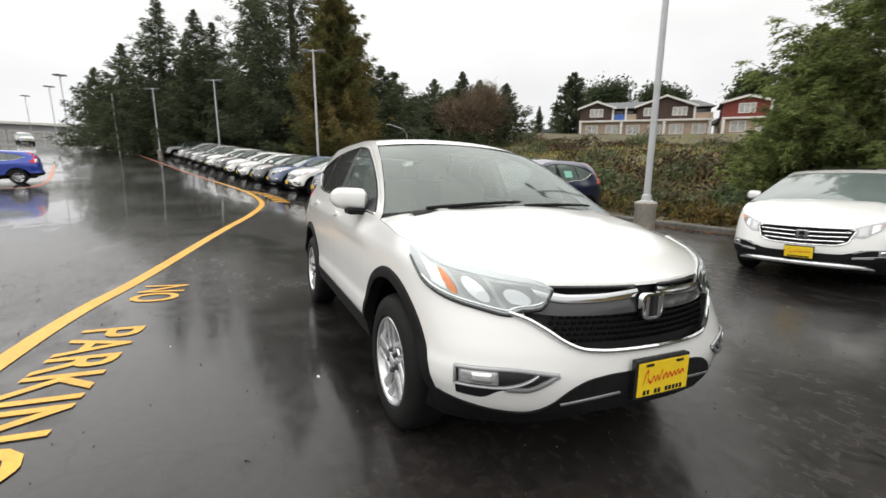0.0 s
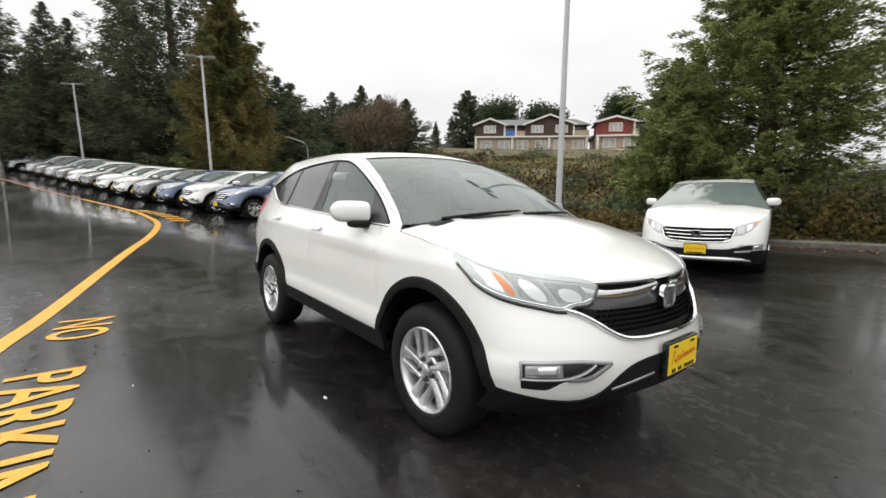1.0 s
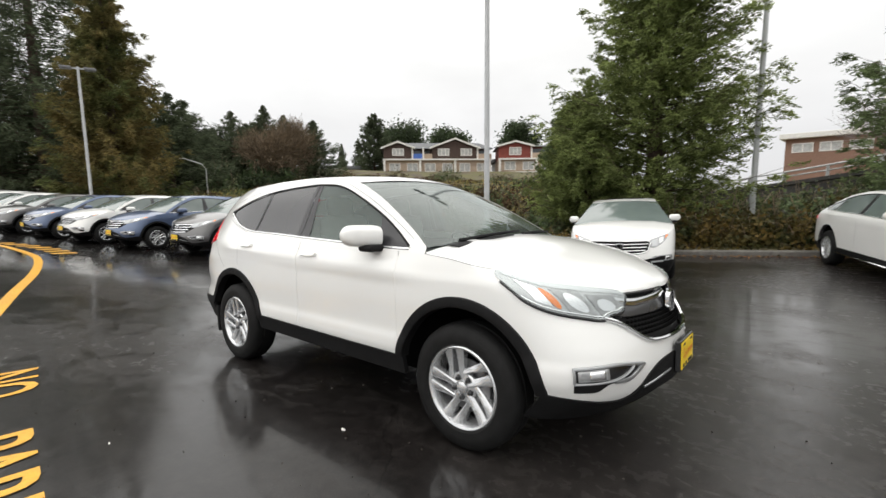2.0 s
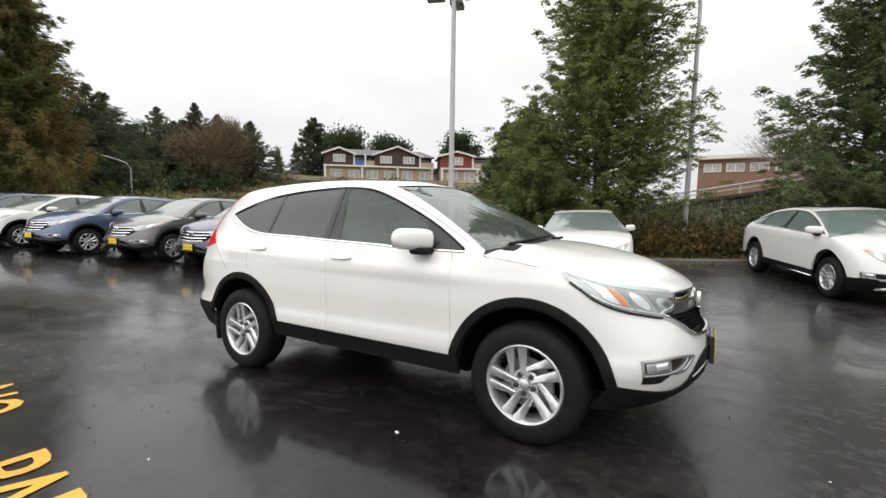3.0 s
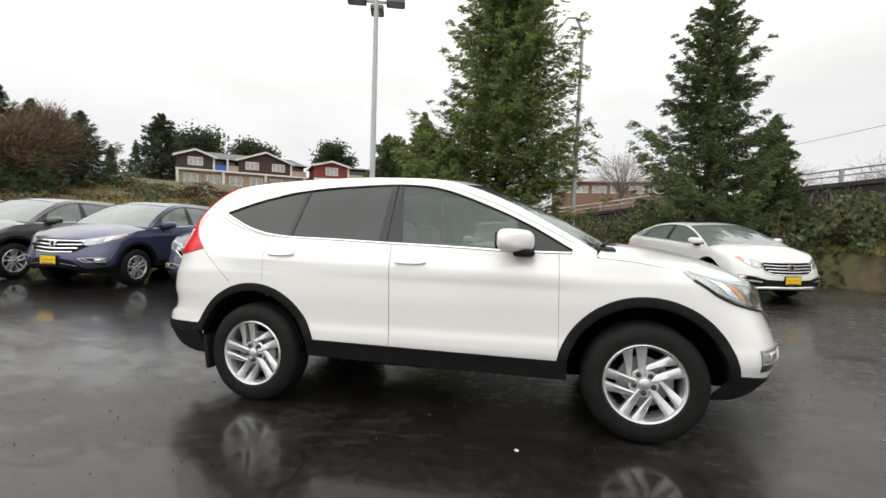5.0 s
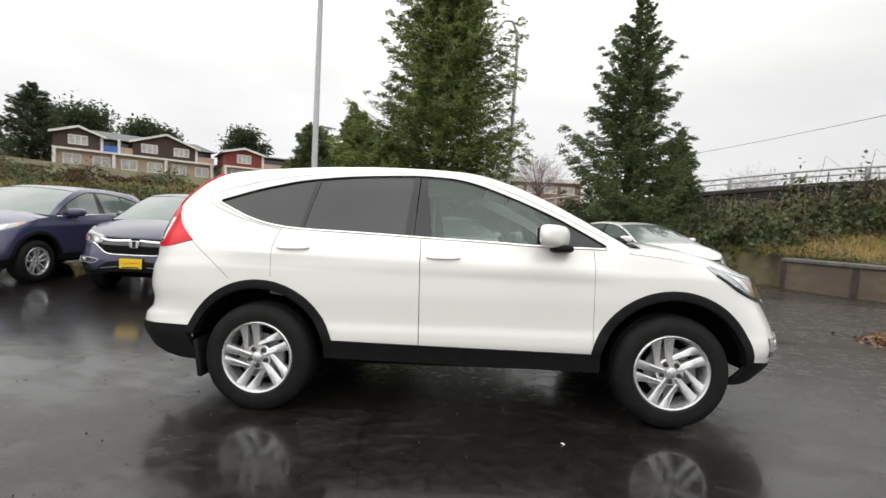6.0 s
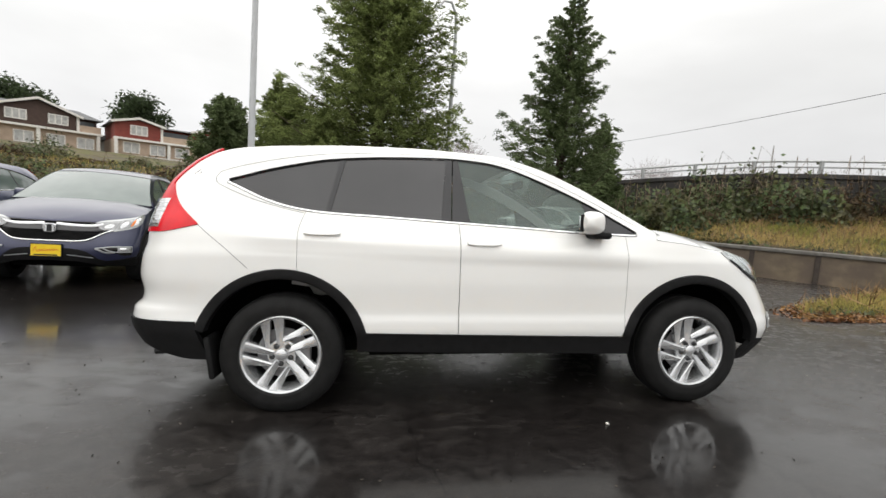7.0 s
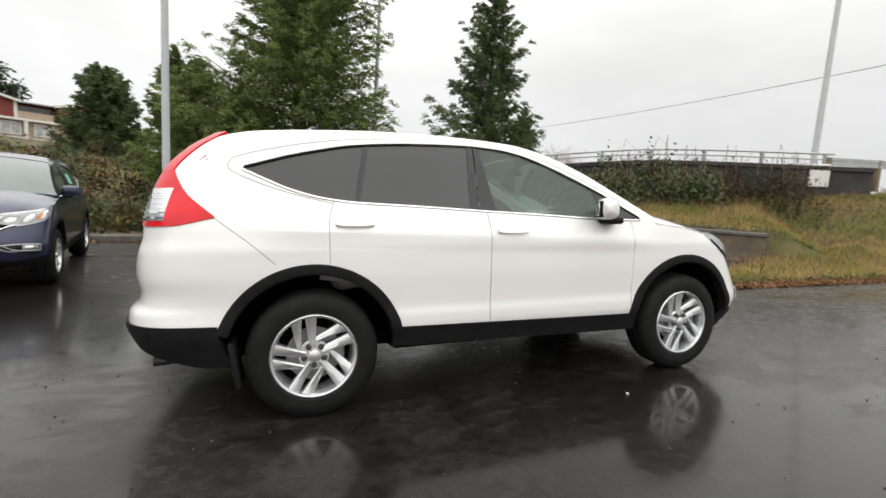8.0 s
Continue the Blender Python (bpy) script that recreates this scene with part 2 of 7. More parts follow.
def part(name, bm, material, parent, label="", smooth=False, angle=None):
    ob = link_mesh(name, bm, material, smooth, angle)
    ob.parent = parent
    if label:
        tagged(ob, label)
    return ob


def box(bm, lo, hi, m=None, bevel=0.0):
    vs = [bm.verts.new((x, y, z)) for z in (lo[2], hi[2]) for y in (lo[1], hi[1]) for x in (lo[0], hi[0])]
    fs = [bm.faces.new([vs[i] for i in q]) for q in ((0, 2, 3, 1), (4, 5, 7, 6), (0, 1, 5, 4), (2, 6, 7, 3), (0, 4, 6, 2), (1, 3, 7, 5))]
    if bevel:
        es = list({e for f in fs for e in f.edges})
        r = bmesh.ops.bevel(bm, geom=es, offset=bevel, segments=2, profile=0.5, affect="EDGES")
        vs = list({v for f in r["faces"] for v in f.verts} | {v for v in vs if v.is_valid})
    if m is not None:
        for v in vs:
            v.co = m @ v.co
    return vs


def lathe(bm, prof, axis="z", segs=24, at=(0, 0, 0), cap=False):
    """Turns (radius, height) rows about an axis."""
    rings = []
    for r, h in prof:
        ring = []
        for i in range(segs):
            a = 2 * math.pi * i / segs
            c, s = r * math.cos(a), r * math.sin(a)
            p = {"z": (c, s, h), "y": (c, h, s), "x": (h, c, s)}[axis]
            ring.append(bm.verts.new((p[0] + at[0], p[1] + at[1], p[2] + at[2])))
        rings.append(ring)
    for a, b in zip(rings, rings[1:]):
        for i in range(segs):
            j = (i + 1) % segs
            bm.faces.new((a[i], a[j], b[j], b[i]))
    if cap:
        bm.faces.new(list(reversed(rings[0])))
        bm.faces.new(rings[-1])
    return rings


def tube(bm, pts, radii, segs=8):
    """A round tube along points, with a radius at each."""
    rings = []
    pts = [Vector(p) for p in pts]
    for i, p in enumerate(pts):
        d = (pts[min(i + 1, len(pts) - 1)] - pts[max(i - 1, 0)]).normalized()
        side = d.cross(Vector((0, 0, 1)) if abs(d.z) < 0.9 else Vector((1, 0, 0))).normalized()
        up = side.cross(d)
        rings.append([bm.verts.new(p + radii[i] * (math.cos(a) * side + math.sin(a) * up)) for a in (2 * math.pi * k / segs for k in range(segs))])
    for a, b in zip(rings, rings[1:]):
        for i in range(segs):
            j = (i + 1) % segs
            bm.faces.new((a[i], b[i], b[j], a[j]))
    bm.faces.new(list(reversed(rings[-1])))
    bm.faces.new(rings[0])


def empty(name, m, label, category, group="", kind=""):
    ob = new(name)
    ob.empty_display_size = 0.2
    ob.matrix_world = m
    return tagged(ob, label, category, group, kind)


# ---- ground: the lot falls gently under the parked car, and climbs far off ----
KU, KN, KP = (0.963, 0.270), (-0.270, 0.963), (0.0, 9.5)


def ease(t):
    t = max(0.0, min(1.0, t))
    return t * t * (3 - 2 * t)


def lot_z(x, y):
    a = 0.037 * x * math.exp(-((x / 3.2) ** 2)) if x < 0 else 0.16 * math.tanh(0.037 * x / 0.16)
    b = -0.0487 * y * math.exp(-((y / 8.0) ** 2)) if y > 0 else 0.17 * math.tanh(-0.0487 * y / 0.17)
    d = -x - 25
    return a + b + 0.0275 * (d + math.sqrt(d * d + 60)) - 0.03


def kerb_uv(x, y):
    return (x - KP[0]) * KU[0] + (y - KP[1]) * KU[1], (x - KP[0]) * KN[0] + (y - KP[1]) * KN[1]


def kerb_xy(u, d):
    return KP[0] + u * KU[0] + d * KN[0], KP[1] + u * KU[1] + d * KN[1]


WP, WE = (8.3, 8.3), (11.2, 5.3)
WL = math.dist(WP, WE)
WU = ((WE[0] - WP[0]) / WL, (WE[1] - WP[1]) / WL)
WN = (-WU[1], WU[0])


def ground_z(x, y):
    z = lot_z(x, y) - 0.05
    u, d = kerb_uv(x, y)
    if d > 0:
        z += min(0.17, d * 0.6) + (0.02 + 0.07 * ease((1 - u) / 9)) * max(0, min(d, 45) - 1) + 0.5 * noise.noise((x * 0.12, y * 0.12, 3)) * min(1, d / 6)
    e = -(x - 5.4) * 0.08 + (y - 2.20) * 0.99
    f = (x - 5.4) * 0.453 - (y - 2.35) * 0.892
    if e > 0 and f > 0:
        r = min(e, f * 1.2)
        z = max(z, lot_z(x, y) + 3.0 * ease(r / 8.5) * (0.12 + 0.88 * ease(((x - 6.55) * 0.917 + (y - 6.0) * 0.4) / 9.5)) + 0.10 * r / (1 + r) + 0.10 * noise.noise((x * 0.7, y * 0.7, 1)) * min(1, r))
    # the ground climbs to the foot of the overpass
    q = (x + 6) * 0.726 - (y - 31.7) * 0.688
    dd = -((x + 6) * 0.688 + (y - 31.7) * 0.726)
    if q > 10 and dd < 5:
        foot = (0.1 + 0.085 * (q - 10)) * ease((q - 10) / 6) * ease((40 - q) / 3)
        z = max(z, foot * ease(1 - max(0.0, dd) / 5) if dd > -2 else z)
    w, g = (x - WP[0]) * WU[0] + (y - WP[1]) * WU[1], (x - WP[0]) * WN[0] + (y - WP[1]) * WN[1]
    if g > 0.5 and w > -3:
        z = max(z, (0.80 + min(0.9, 0.16 * (g - 0.5)) + 0.06 * noise.noise((x * 0.9, y * 0.9, 2))) * ease((w + 3) / 1.5) * ease((WL + 2.5 - w) / 2.5) * (1 - ease((g - 9) / 6)))
    return z


def lines(*spans):
    out = []
    for a, b, n in spans:
        out += [a + (b - a) * i / n for i in range(n)]
    return out + [spans[-1][1]]


def sheet(name, xs, ys, fn, material):
    me = bpy.data.meshes.new(name)
    verts = [fn(x, y) for y in ys for x in xs]
    nx = len(xs)
    faces = [(j * nx + i, j * nx + i + 1, (j + 1) * nx + i + 1, (j + 1) * nx + i) for j in range(len(ys) - 1) for i in range(nx - 1)]
    me.from_pydata(verts, [], faces)
    me.materials.append(material)
    me.polygons.foreach_set("use_smooth", [True] * len(me.polygons))
    return new(name, me)


tagged(sheet("ground", lines((-900, -140, 12), (-140, -30, 24), (-30, -10, 24), (-10, 24, 100), (24, 60, 20), (60, 900, 14)),
             lines((-900, -80, 10), (-80, -6, 20), (-6, 28, 110), (28, 80, 26), (80, 900, 14)), lambda x, y: (x, y, ground_z(x, y)), M_SOIL),
       "brown earth bank with moss and thin grass", "ground", kind="structure")


def lot_pt(u, d):
    x, y = kerb_xy(u, d)
    return (x, y, lot_z(x, y))


tagged(sheet("road", lines((-150, -40, 24), (-40, -10, 30), (-10, 14, 90), (14, 40, 20)), lines((-75, -20, 14), (-20, 0, 70)), lot_pt, M_ASPHALT),
       "dark wet asphalt of the parking lot, with puddles", "parking lot", kind="structure")


def ribbon(name, pts, width, material, lift=0.006):
    """A painted line that lies on the asphalt."""
    bm = bmesh.new()
    p = catmull(pts, 14)
    prev = None
    for i in range(len(p)):
        a, b = Vector((*p[max(i - 1, 0)], 0)), Vector((*p[min(i + 1, len(p) - 1)], 0))
        t = (b - a).normalized()
        row = []
        for k in (-0.5, 0.5):
            x, y = p[i][0] - t.y * k * width, p[i][1] + t.x * k * width
            row.append(bm.verts.new((x, y, lot_z(x, y) + lift)))
        if prev:
            bm.faces.new((prev[0], row[0], row[1], prev[1]))
        prev = row
    return link_mesh(name, bm, material, True)


def catmull(pts, n):
    pts = [tuple(map(float, p)) for p in pts]
    q = [pts[0]] + list(pts) + [pts[-1]]
    out = []
    for i in range(1, len(q) - 2):
        for k in range(n):
            t = k / n
            out.append(tuple(0.5 * (2 * b + (c - a) * t + (2 * a - 5 * b + 4 * c - d) * t * t + (3 * b - a - 3 * c + d) * t ** 3) for a, b, c, d in zip(q[i - 1], q[i], q[i + 1], q[i + 2])))
    return out + [pts[-1]]


tagged(ribbon("yellow_line", [(3.5, -3.3), (1.5, -3.2), (-0.4, -3.12), (-1.6, -2.98), (-2.7, -2.7), (-4.4, -2.3), (-6.6, -1.8), (-8.6, -1.33), (-10.6, -0.98), (-12.3, -0.82), (-14.2, -0.88), (-16.6, -1.1), (-20, -1.7), (-24, -2.6)], 0.15, M_YELLOW),
       "curved yellow line painted on the wet asphalt", "road marking", kind="structure")
tagged(ribbon("red_line", [(-24, -2.6), (-32, -4.7), (-50, -9.5), (-70, -15), (-110, -26)], 0.16, M_RED_LINE),
       "faded red fire lane line painted on the asphalt", "road marking", kind="structure")
tagged(ribbon("red_line", [(-22.2, -14.4), (-20.4, -10.4), (-23.2, -9.7), (-39.2, -13.8)], 0.22, M_RED_LINE),
       "faded red line painted round a far parking bay", "road marking", kind="structure")


def writing(text, length, height, m, material, label):
    """Block letters painted on the asphalt, laid onto its slope."""
    cu = bpy.data.curves.new("letters", "FONT")
    cu.body, cu.size, cu.fill_mode, cu.resolution_u = text, 1.0, "FRONT", 3
    cu.offset = 0.012
    tmp = bpy.data.objects.new("letters", cu)
    me = bpy.data.meshes.new_from_object(tmp)
    bpy.data.objects.remove(tmp)
    xs, ys = [v.co.x for v in me.vertices], [v.co.y for v in me.vertices]
    bm = bmesh.new()
    bm.from_mesh(me)
    bmesh.ops.triangulate(bm, faces=bm.faces[:])
    bmesh.ops.subdivide_edges(bm, edges=[e for e in bm.edges if e.calc_length() > 0.3], cuts=2)
    for v in bm.verts:
        p = m @ Vector(((v.co.x - min(xs)) / (max(xs) - min(xs)) * length, (v.co.y - min(ys)) / (max(ys) - min(ys)) * height, 0))
        v.co = (p.x, p.y, lot_z(p.x, p.y) + 0.007)
    ob = link_mesh("painted_word", bm, material)
    return tagged(ob, label, "road marking", kind="structure")


# The words run along the yellow line; the tops of the letters face away from it.
writing("NO", 0.64, 0.455, pose(-2.42, -2.575, 0, 0, 0, -8), M_YELLOW, "word NO in yellow block letters on the asphalt")
writing("PARKING", 2.13, 0.455, pose(-1.0, -2.795, 0, 0, 0, -5), M_YELLOW, "word PARKING in yellow block letters on the asphalt")
bm = bmesh.new()
for i in range(7):
    x0 = -12.6 - i * 0.75
    y0 = -0.42 - 0.02 * i * i
    row = [(x0, y0), (x0 - 0.35, y0 - 0.02), (x0 - 0.22, y0 + 0.5), (x0 + 0.1, y0 + 0.5)]
    bm.faces.new([bm.verts.new((a, b, lot_z(a, b) + 0.007)) for a, b in row])
tagged(link_mesh("painted_word", bm, M_YELLOW), "far yellow painted letters beside the curved line", "road marking", kind="structure")

# ---- kerb, walls ----
bm = bmesh.new()
prev = None
for i in range(90):
    u = -60 + i * 0.85
    x0, y0 = kerb_xy(u, 0.0)
    z = lot_z(x0, y0)
    prof = [(-0.01, -0.05), (0.0, 0.11), (0.025, 0.14), (0.13, 0.145), (0.15, -0.05)]
    row = []
    for d, h in prof:
        x, y = kerb_xy(u, d)
        row.append(bm.verts.new((x, y, z + h)))
    if prev:
        for k in range(4):
            bm.faces.new((prev[k], row[k], row[k + 1], prev[k + 1]))
    prev = row
tagged(link_mesh("kerb", bm, M_KERB), "grey concrete kerb along the planted bank", "kerb", kind="structure")


def wall_piece(name, a, b, z0, z1, thick, cap, label):
    """A low concrete wall from a to b with a cap that stands proud."""
    root = empty(name, Matrix.Identity(4), label, "wall", kind="structure")
    a, b = Vector((*a, 0)), Vector((*b, 0))
    t = (b - a).normalized()
    nrm = Vector((-t.y, t.x, 0))
    count = max(1, round((b - a).length / 1.45))
    for i in range(count):
        p, q = a + (b - a) * (i / count) + t * 0.008, a + (b - a) * ((i + 1) / count) - t * 0.008
        bm = bmesh.new()
        m = Matrix(((t.x, nrm.x, 0, p.x), (t.y, nrm.y, 0, p.y), (0, 0, 1, 0), (0, 0, 0, 1)))
        box(bm, (0, 0, z0), ((q - p).length, thick, z1), m, 0.012)
        part("panel", bm, M_CONCRETE, root)
        bm = bmesh.new()
        box(bm, (-0.055, -0.035, z0), (0.055, 0.02, z1), m, 0.006)
        part("post", bm, M_WALL_POST, root, "dark rusty steel post")
    bm = bmesh.new()
    m = Matrix(((t.x, nrm.x, 0, a.x), (t.y, nrm.y, 0, a.y), (0, 0, 1, 0), (0, 0, 0, 1)))
    box(bm, (-0.05, -0.06, z1 - 0.005), ((b - a).length + 0.05, thick + 0.40, z1 + cap), m, 0.02)
    part("cap", bm, M_KERB, root)
    return root


wall_piece("retaining_wall", WP, WE, -0.1, 0.72, 0.2, 0.09, "low stained concrete retaining wall with a cap")


# ---- lamp posts of the lot ----
def lamp_post(x, y, height, heads, label, yaw=0.0, pedestal=True, z0=None):
    z0 = lot_z(x, y) if z0 is None else z0
    root = empty("lamp_post", pose(x, y, z0), label, "lamp post", "lamp posts of the lot")
    if pedestal:
        bm = bmesh.new()
        lathe(bm, [(0.235, -0.1), (0.235, 0.62), (0.25, 0.65), (0.25, 0.73), (0.22, 0.75), (0.001, 0.75)], segs=28)
        part("pedestal", bm, M_PEDESTAL, root, "round concrete pedestal", True, 40)
        bm = bmesh.new()
        lathe(bm, [(0.17, 0.75), (0.17, 0.77), (0.11, 0.79), (0.1, 0.91), (0.075, 0.93)], segs=20)
        part("base_plate", bm, M_POLE, root, "", True, 40)
    bm = bmesh.new()
    base = 0.75 if pedestal else -0.1
    lathe(bm, [(0.075, base), (0.068, height * 0.5), (0.058, height - 0.12), (0.001, height - 0.1)], segs=16)
    part("pole", bm, M_POLE, root, "", True, 40)
    for a in heads:
        bm = bmesh.new()
        m = pose(0, 0, height - 0.2, 0, 0, yaw + a)
        box(bm, (0.03, -0.03, -0.03), (0.25, 0.03, 0.03), m, 0.008)
        arm = part("arm", bm, M_POLE, root)
        bm = bmesh.new()
        box(bm, (0.25, -0.17, -0.06), (0.72, 0.17, 0.07), m, 0.025)
        head = part("lamp_head", bm, M_LAMP_HEAD, root, "dark box lamp head", True, 40)
        bm = bmesh.new()
        box(bm, (0.29, -0.13, -0.075), (0.68, 0.13, -0.055), m, 0.006)
        part("lens", bm, M_LENS, head)
    return root


lamp_post(-3.83, 7.03, 7.15, (0, 90, 180), "tall grey lamp post with three heads on a concrete pedestal", 20)
for px, py, ph in ((-25.9, 3.35, 8.1), (-41.2, -2.6, 7.3), (-50.2, -8.3, 6.9)):
    lamp_post(px, py, ph, (0, 180), "grey lamp post with two heads behind the parked row", 70)
lamp_post(-58, -13.2, 6.6, (), "slim dark pole at the far end of the parked row", 0, False)


# ---- cars ----
M_PAINT = {}


def paint(name, color, flake=0.0, rough=0.28):
    M_PAINT[name] = mat("paint_" + name, color, rough, flake, coat=1.0, var=0.015, scale=2)
    M_PAINT[name].node_tree.nodes["Principled BSDF"].inputs["Coat Roughness"].default_value = 0.10
    return M_PAINT[name]


paint("white", (0.80, 0.80, 0.785))
paint("indigo", (0.055, 0.060, 0.125), 0.35)
paint("navy", (0.018, 0.022, 0.065), 0.3)
paint("steel_blue", (0.085, 0.12, 0.21), 0.35)
paint("grey", (0.12, 0.118, 0.118), 0.45)
paint("silver", (0.38, 0.39, 0.40), 0.5)
paint("black", (0.014, 0.014, 0.016), 0.1)
paint("bright_blue", (0.012, 0.045, 0.36), 0.2)
M_CLAD = mat("black_cladding", (0.011, 0.011, 0.0115), 0.58, spec=0.13, var=0.2, scale=18, bump=0.25, bscale=500)
M_GLOSS = mat("gloss_black", (0.008, 0.008, 0.009), 0.2, coat=0.25)
M_TYRE = mat("tyre_rubber", (0.012, 0.012, 0.012), 0.6, spec=0.14, var=0.25, scale=14, bump=0.3, bscale=120)
M_ALLOY = mat("machined_alloy", (0.66, 0.67, 0.68), 0.22, 0.75, var=0.05, scale=10)
M_ALLOY_DARK = mat("wheel_shadow_metal", (0.05, 0.05, 0.052), 0.5, 0.5, var=0.2)
M_BRAKE = mat("brake_steel", (0.20, 0.20, 0.205), 0.45, 0.6, var=0.2, scale=25)
M_CHROME = mat("chrome", (0.80, 0.81, 0.82), 0.09, 1.0)
M_RED_LAMP = mat("red_lamp_plastic", (0.62, 0.004, 0.014), 0.22, spec=0.3, coat=0.1, var=0.12, scale=9)
M_CLEAR_LAMP = mat("clear_lamp_plastic", (0.55, 0.57, 0.58), 0.12, 0.35, coat=1.0)
M_GRILLE_BACK = mat("grille_back_black", (0.006, 0.006, 0.0065), 0.55, spec=0.2)
M_GRILLE_BAND = mat("grille_band_grey", (0.055, 0.055, 0.058), 0.25, coat=0.5)
M_LAMP_GREY = mat("lamp_bezel_grey", (0.46, 0.47, 0.475), 0.22, 0.5, coat=1.0)
M_LAMP_DEEP = mat("lamp_housing_grey", (0.34, 0.345, 0.35), 0.3, 0.4, coat=1.0, var=0.2, scale=30)
M_LAMP_COVER = glass("lamp_cover", (0.93, 0.95, 0.95), 0.0, ior=1.7)
M_REFLECTOR = mat("lamp_reflector", (0.85, 0.86, 0.87), 0.12, 0.9)
M_AMBER = mat("amber_reflector", (0.85, 0.22, 0.02), 0.15, coat=1.0)
M_PLATE = mat("yellow_dealer_plate", (0.86, 0.60, 0.02), 0.4, var=0.04, scale=20)
M_PLATE_RED = mat("plate_red_mark", (0.62, 0.03, 0.02), 0.5)
M_SEAT = mat("grey_cloth_seat", (0.24, 0.235, 0.225), 0.9, var=0.1, scale=40)
M_DASH = mat("dashboard_plastic", (0.06, 0.06, 0.062), 0.6, var=0.1)
# side glass: little gloss, the pale sky reflection is put into the haze colour
M_GLASS = glass("clear_car_glass", (0.62, 0.70, 0.67), 0.36, (0.27, 0.31, 0.295), 1.18, 0.0)
M_SCREEN = glass("windscreen_glass", (0.46, 0.54, 0.51), 0.14, (0.34, 0.39, 0.375), 1.80, 0.10)
M_TINT = mat("privacy_glass", (0.040, 0.040, 0.043), 0.06, spec=0.4, coat=0.25, var=0.12, scale=1.5)
M_FAR_GLASS = mat("parked_car_glass", (0.125, 0.155, 0.148), 0.07, coat=0.5, var=0.1, scale=3)
M_STICKER = mat("green_window_sticker", (0.28, 0.62, 0.52), 0.6)
M_SHUT = mat("shut_line_grey", (0.22, 0.22, 0.22), 0.8)
M_PILLAR = mat("pillar_black", (0.014, 0.014, 0.017), 0.30)
M_SATIN = mat("satin_trim", (0.42, 0.43, 0.44), 0.3, 0.8)
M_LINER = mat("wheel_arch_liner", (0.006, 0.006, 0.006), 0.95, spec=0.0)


def curve_fn(pts):
    """A smooth curve through (x, value) rows, as a function of x."""
    xs = [p[0] for p in pts]
    ys = [p[1] for p in pts]
    n = len(xs)
    sl = [(ys[i + 1] - ys[i]) / (xs[i + 1] - xs[i]) for i in range(n - 1)]
    tg = [sl[0]] + [0.0 if sl[i - 1] * sl[i] <= 0 else 2 * sl[i - 1] * sl[i] / (sl[i - 1] + sl[i]) for i in range(1, n - 1)] + [sl[-1]]

    def fn(x):
        if x <= xs[0]:
            return ys[0]
        if x >= xs[-1]:
            return ys[-1]
        i = max(k for k in range(n - 1) if xs[k] <= x)
        h = xs[i + 1] - xs[i]
        t = (x - xs[i]) / h
        return (2 * t ** 3 - 3 * t * t + 1) * ys[i] + (t ** 3 - 2 * t * t + t) * h * tg[i] + (-2 * t ** 3 + 3 * t * t) * ys[i + 1] + (t ** 3 - t * t) * h * tg[i + 1]

    return fn


class Shell:
    """The skin of a car. A plan outline runs from the middle of the tail (s = 0) round the right side to the middle of the nose (s = 1);
    width and overhang change with the height z. Places on it are named by (s, z)."""

    def __init__(self, sp):
        self.sp = sp
        pts = catmull(sp["outline"], 24)
        d = [0.0]
        for a, b in zip(pts, pts[1:]):
            d.append(d[-1] + math.dist(a, b))
        self.ss = np.array(d) / d[-1]
        self.xs, self.ys = np.array([p[0] for p in pts]), np.array([p[1] for p in pts])
        self.k, self.nose, self.tail = curve_fn(sp["width"]), curve_fn(sp["nose"]), curve_fn(sp["tail"])
        self.rail = curve_fn(sp["rail"])
        self.wb, self.wt = curve_fn(sp["win_low"]), curve_fn(sp["win_high"])
        self.belt = curve_fn(sp["belt"])

    def at(self, s, z, out=0.0):
        x, y = float(np.interp(s, self.ss, self.xs)), float(np.interp(s, self.ss, self.ys))
        sp = self.sp
        y2 = y * self.k(z)
        if sp.get("crease") and y > 0.6:
            # a line pressed into the doors, falling towards the nose
            cz = 1.005 - 0.030 * (x + 0.2)
            y2 += 0.017 * max(0.0, 1 - abs(z - cz) / 0.085) * ease((x + 1.75) / 0.4) * ease((1.15 - x) / 0.5)
        wf, wr = ease((x - sp["front"][0]) / sp["front"][1]), ease((sp["rear"][0] - x) / sp["rear"][1])
        x2 = x + self.nose(z) * wf * (1 + 1.1 * min(y, 0.75) ** 2) + self.tail(z) * wr
        p = Vector((x2, -y2, z))
        if out:
            p += self.normal(s, z) * out
        return p

    def normal(self, s, z):
        a, b = self.at(max(0, s - 0.004), z), self.at(min(1, s + 0.004), z)
        c, d = self.at(s, z - 0.012), self.at(s, z + 0.012)
        n = (b - a).cross(d - c)
        if n.length < 1e-9:
            return Vector((1 if s > 0.5 else -1, 0, 0))
        n.normalize()
        return n

    def s_at(self, x, z=0.6):
        lo, hi = 0.02, 0.985
        for _ in range(36):
            mid = (lo + hi) / 2
            if self.at(mid, z).x < x:
                lo = mid
            else:
                hi = mid
        return (lo + hi) / 2

    def s_front(self, y):
        """s on the nose where the outline is y from the middle."""
        i = len(self.ss) // 2
        return float(np.interp(-y, -self.ys[i:], self.ss[i:]))

    def s_back(self, y):
        i = len(self.ss) // 2
        return float(np.interp(y, self.ys[:i], self.ss[:i]))


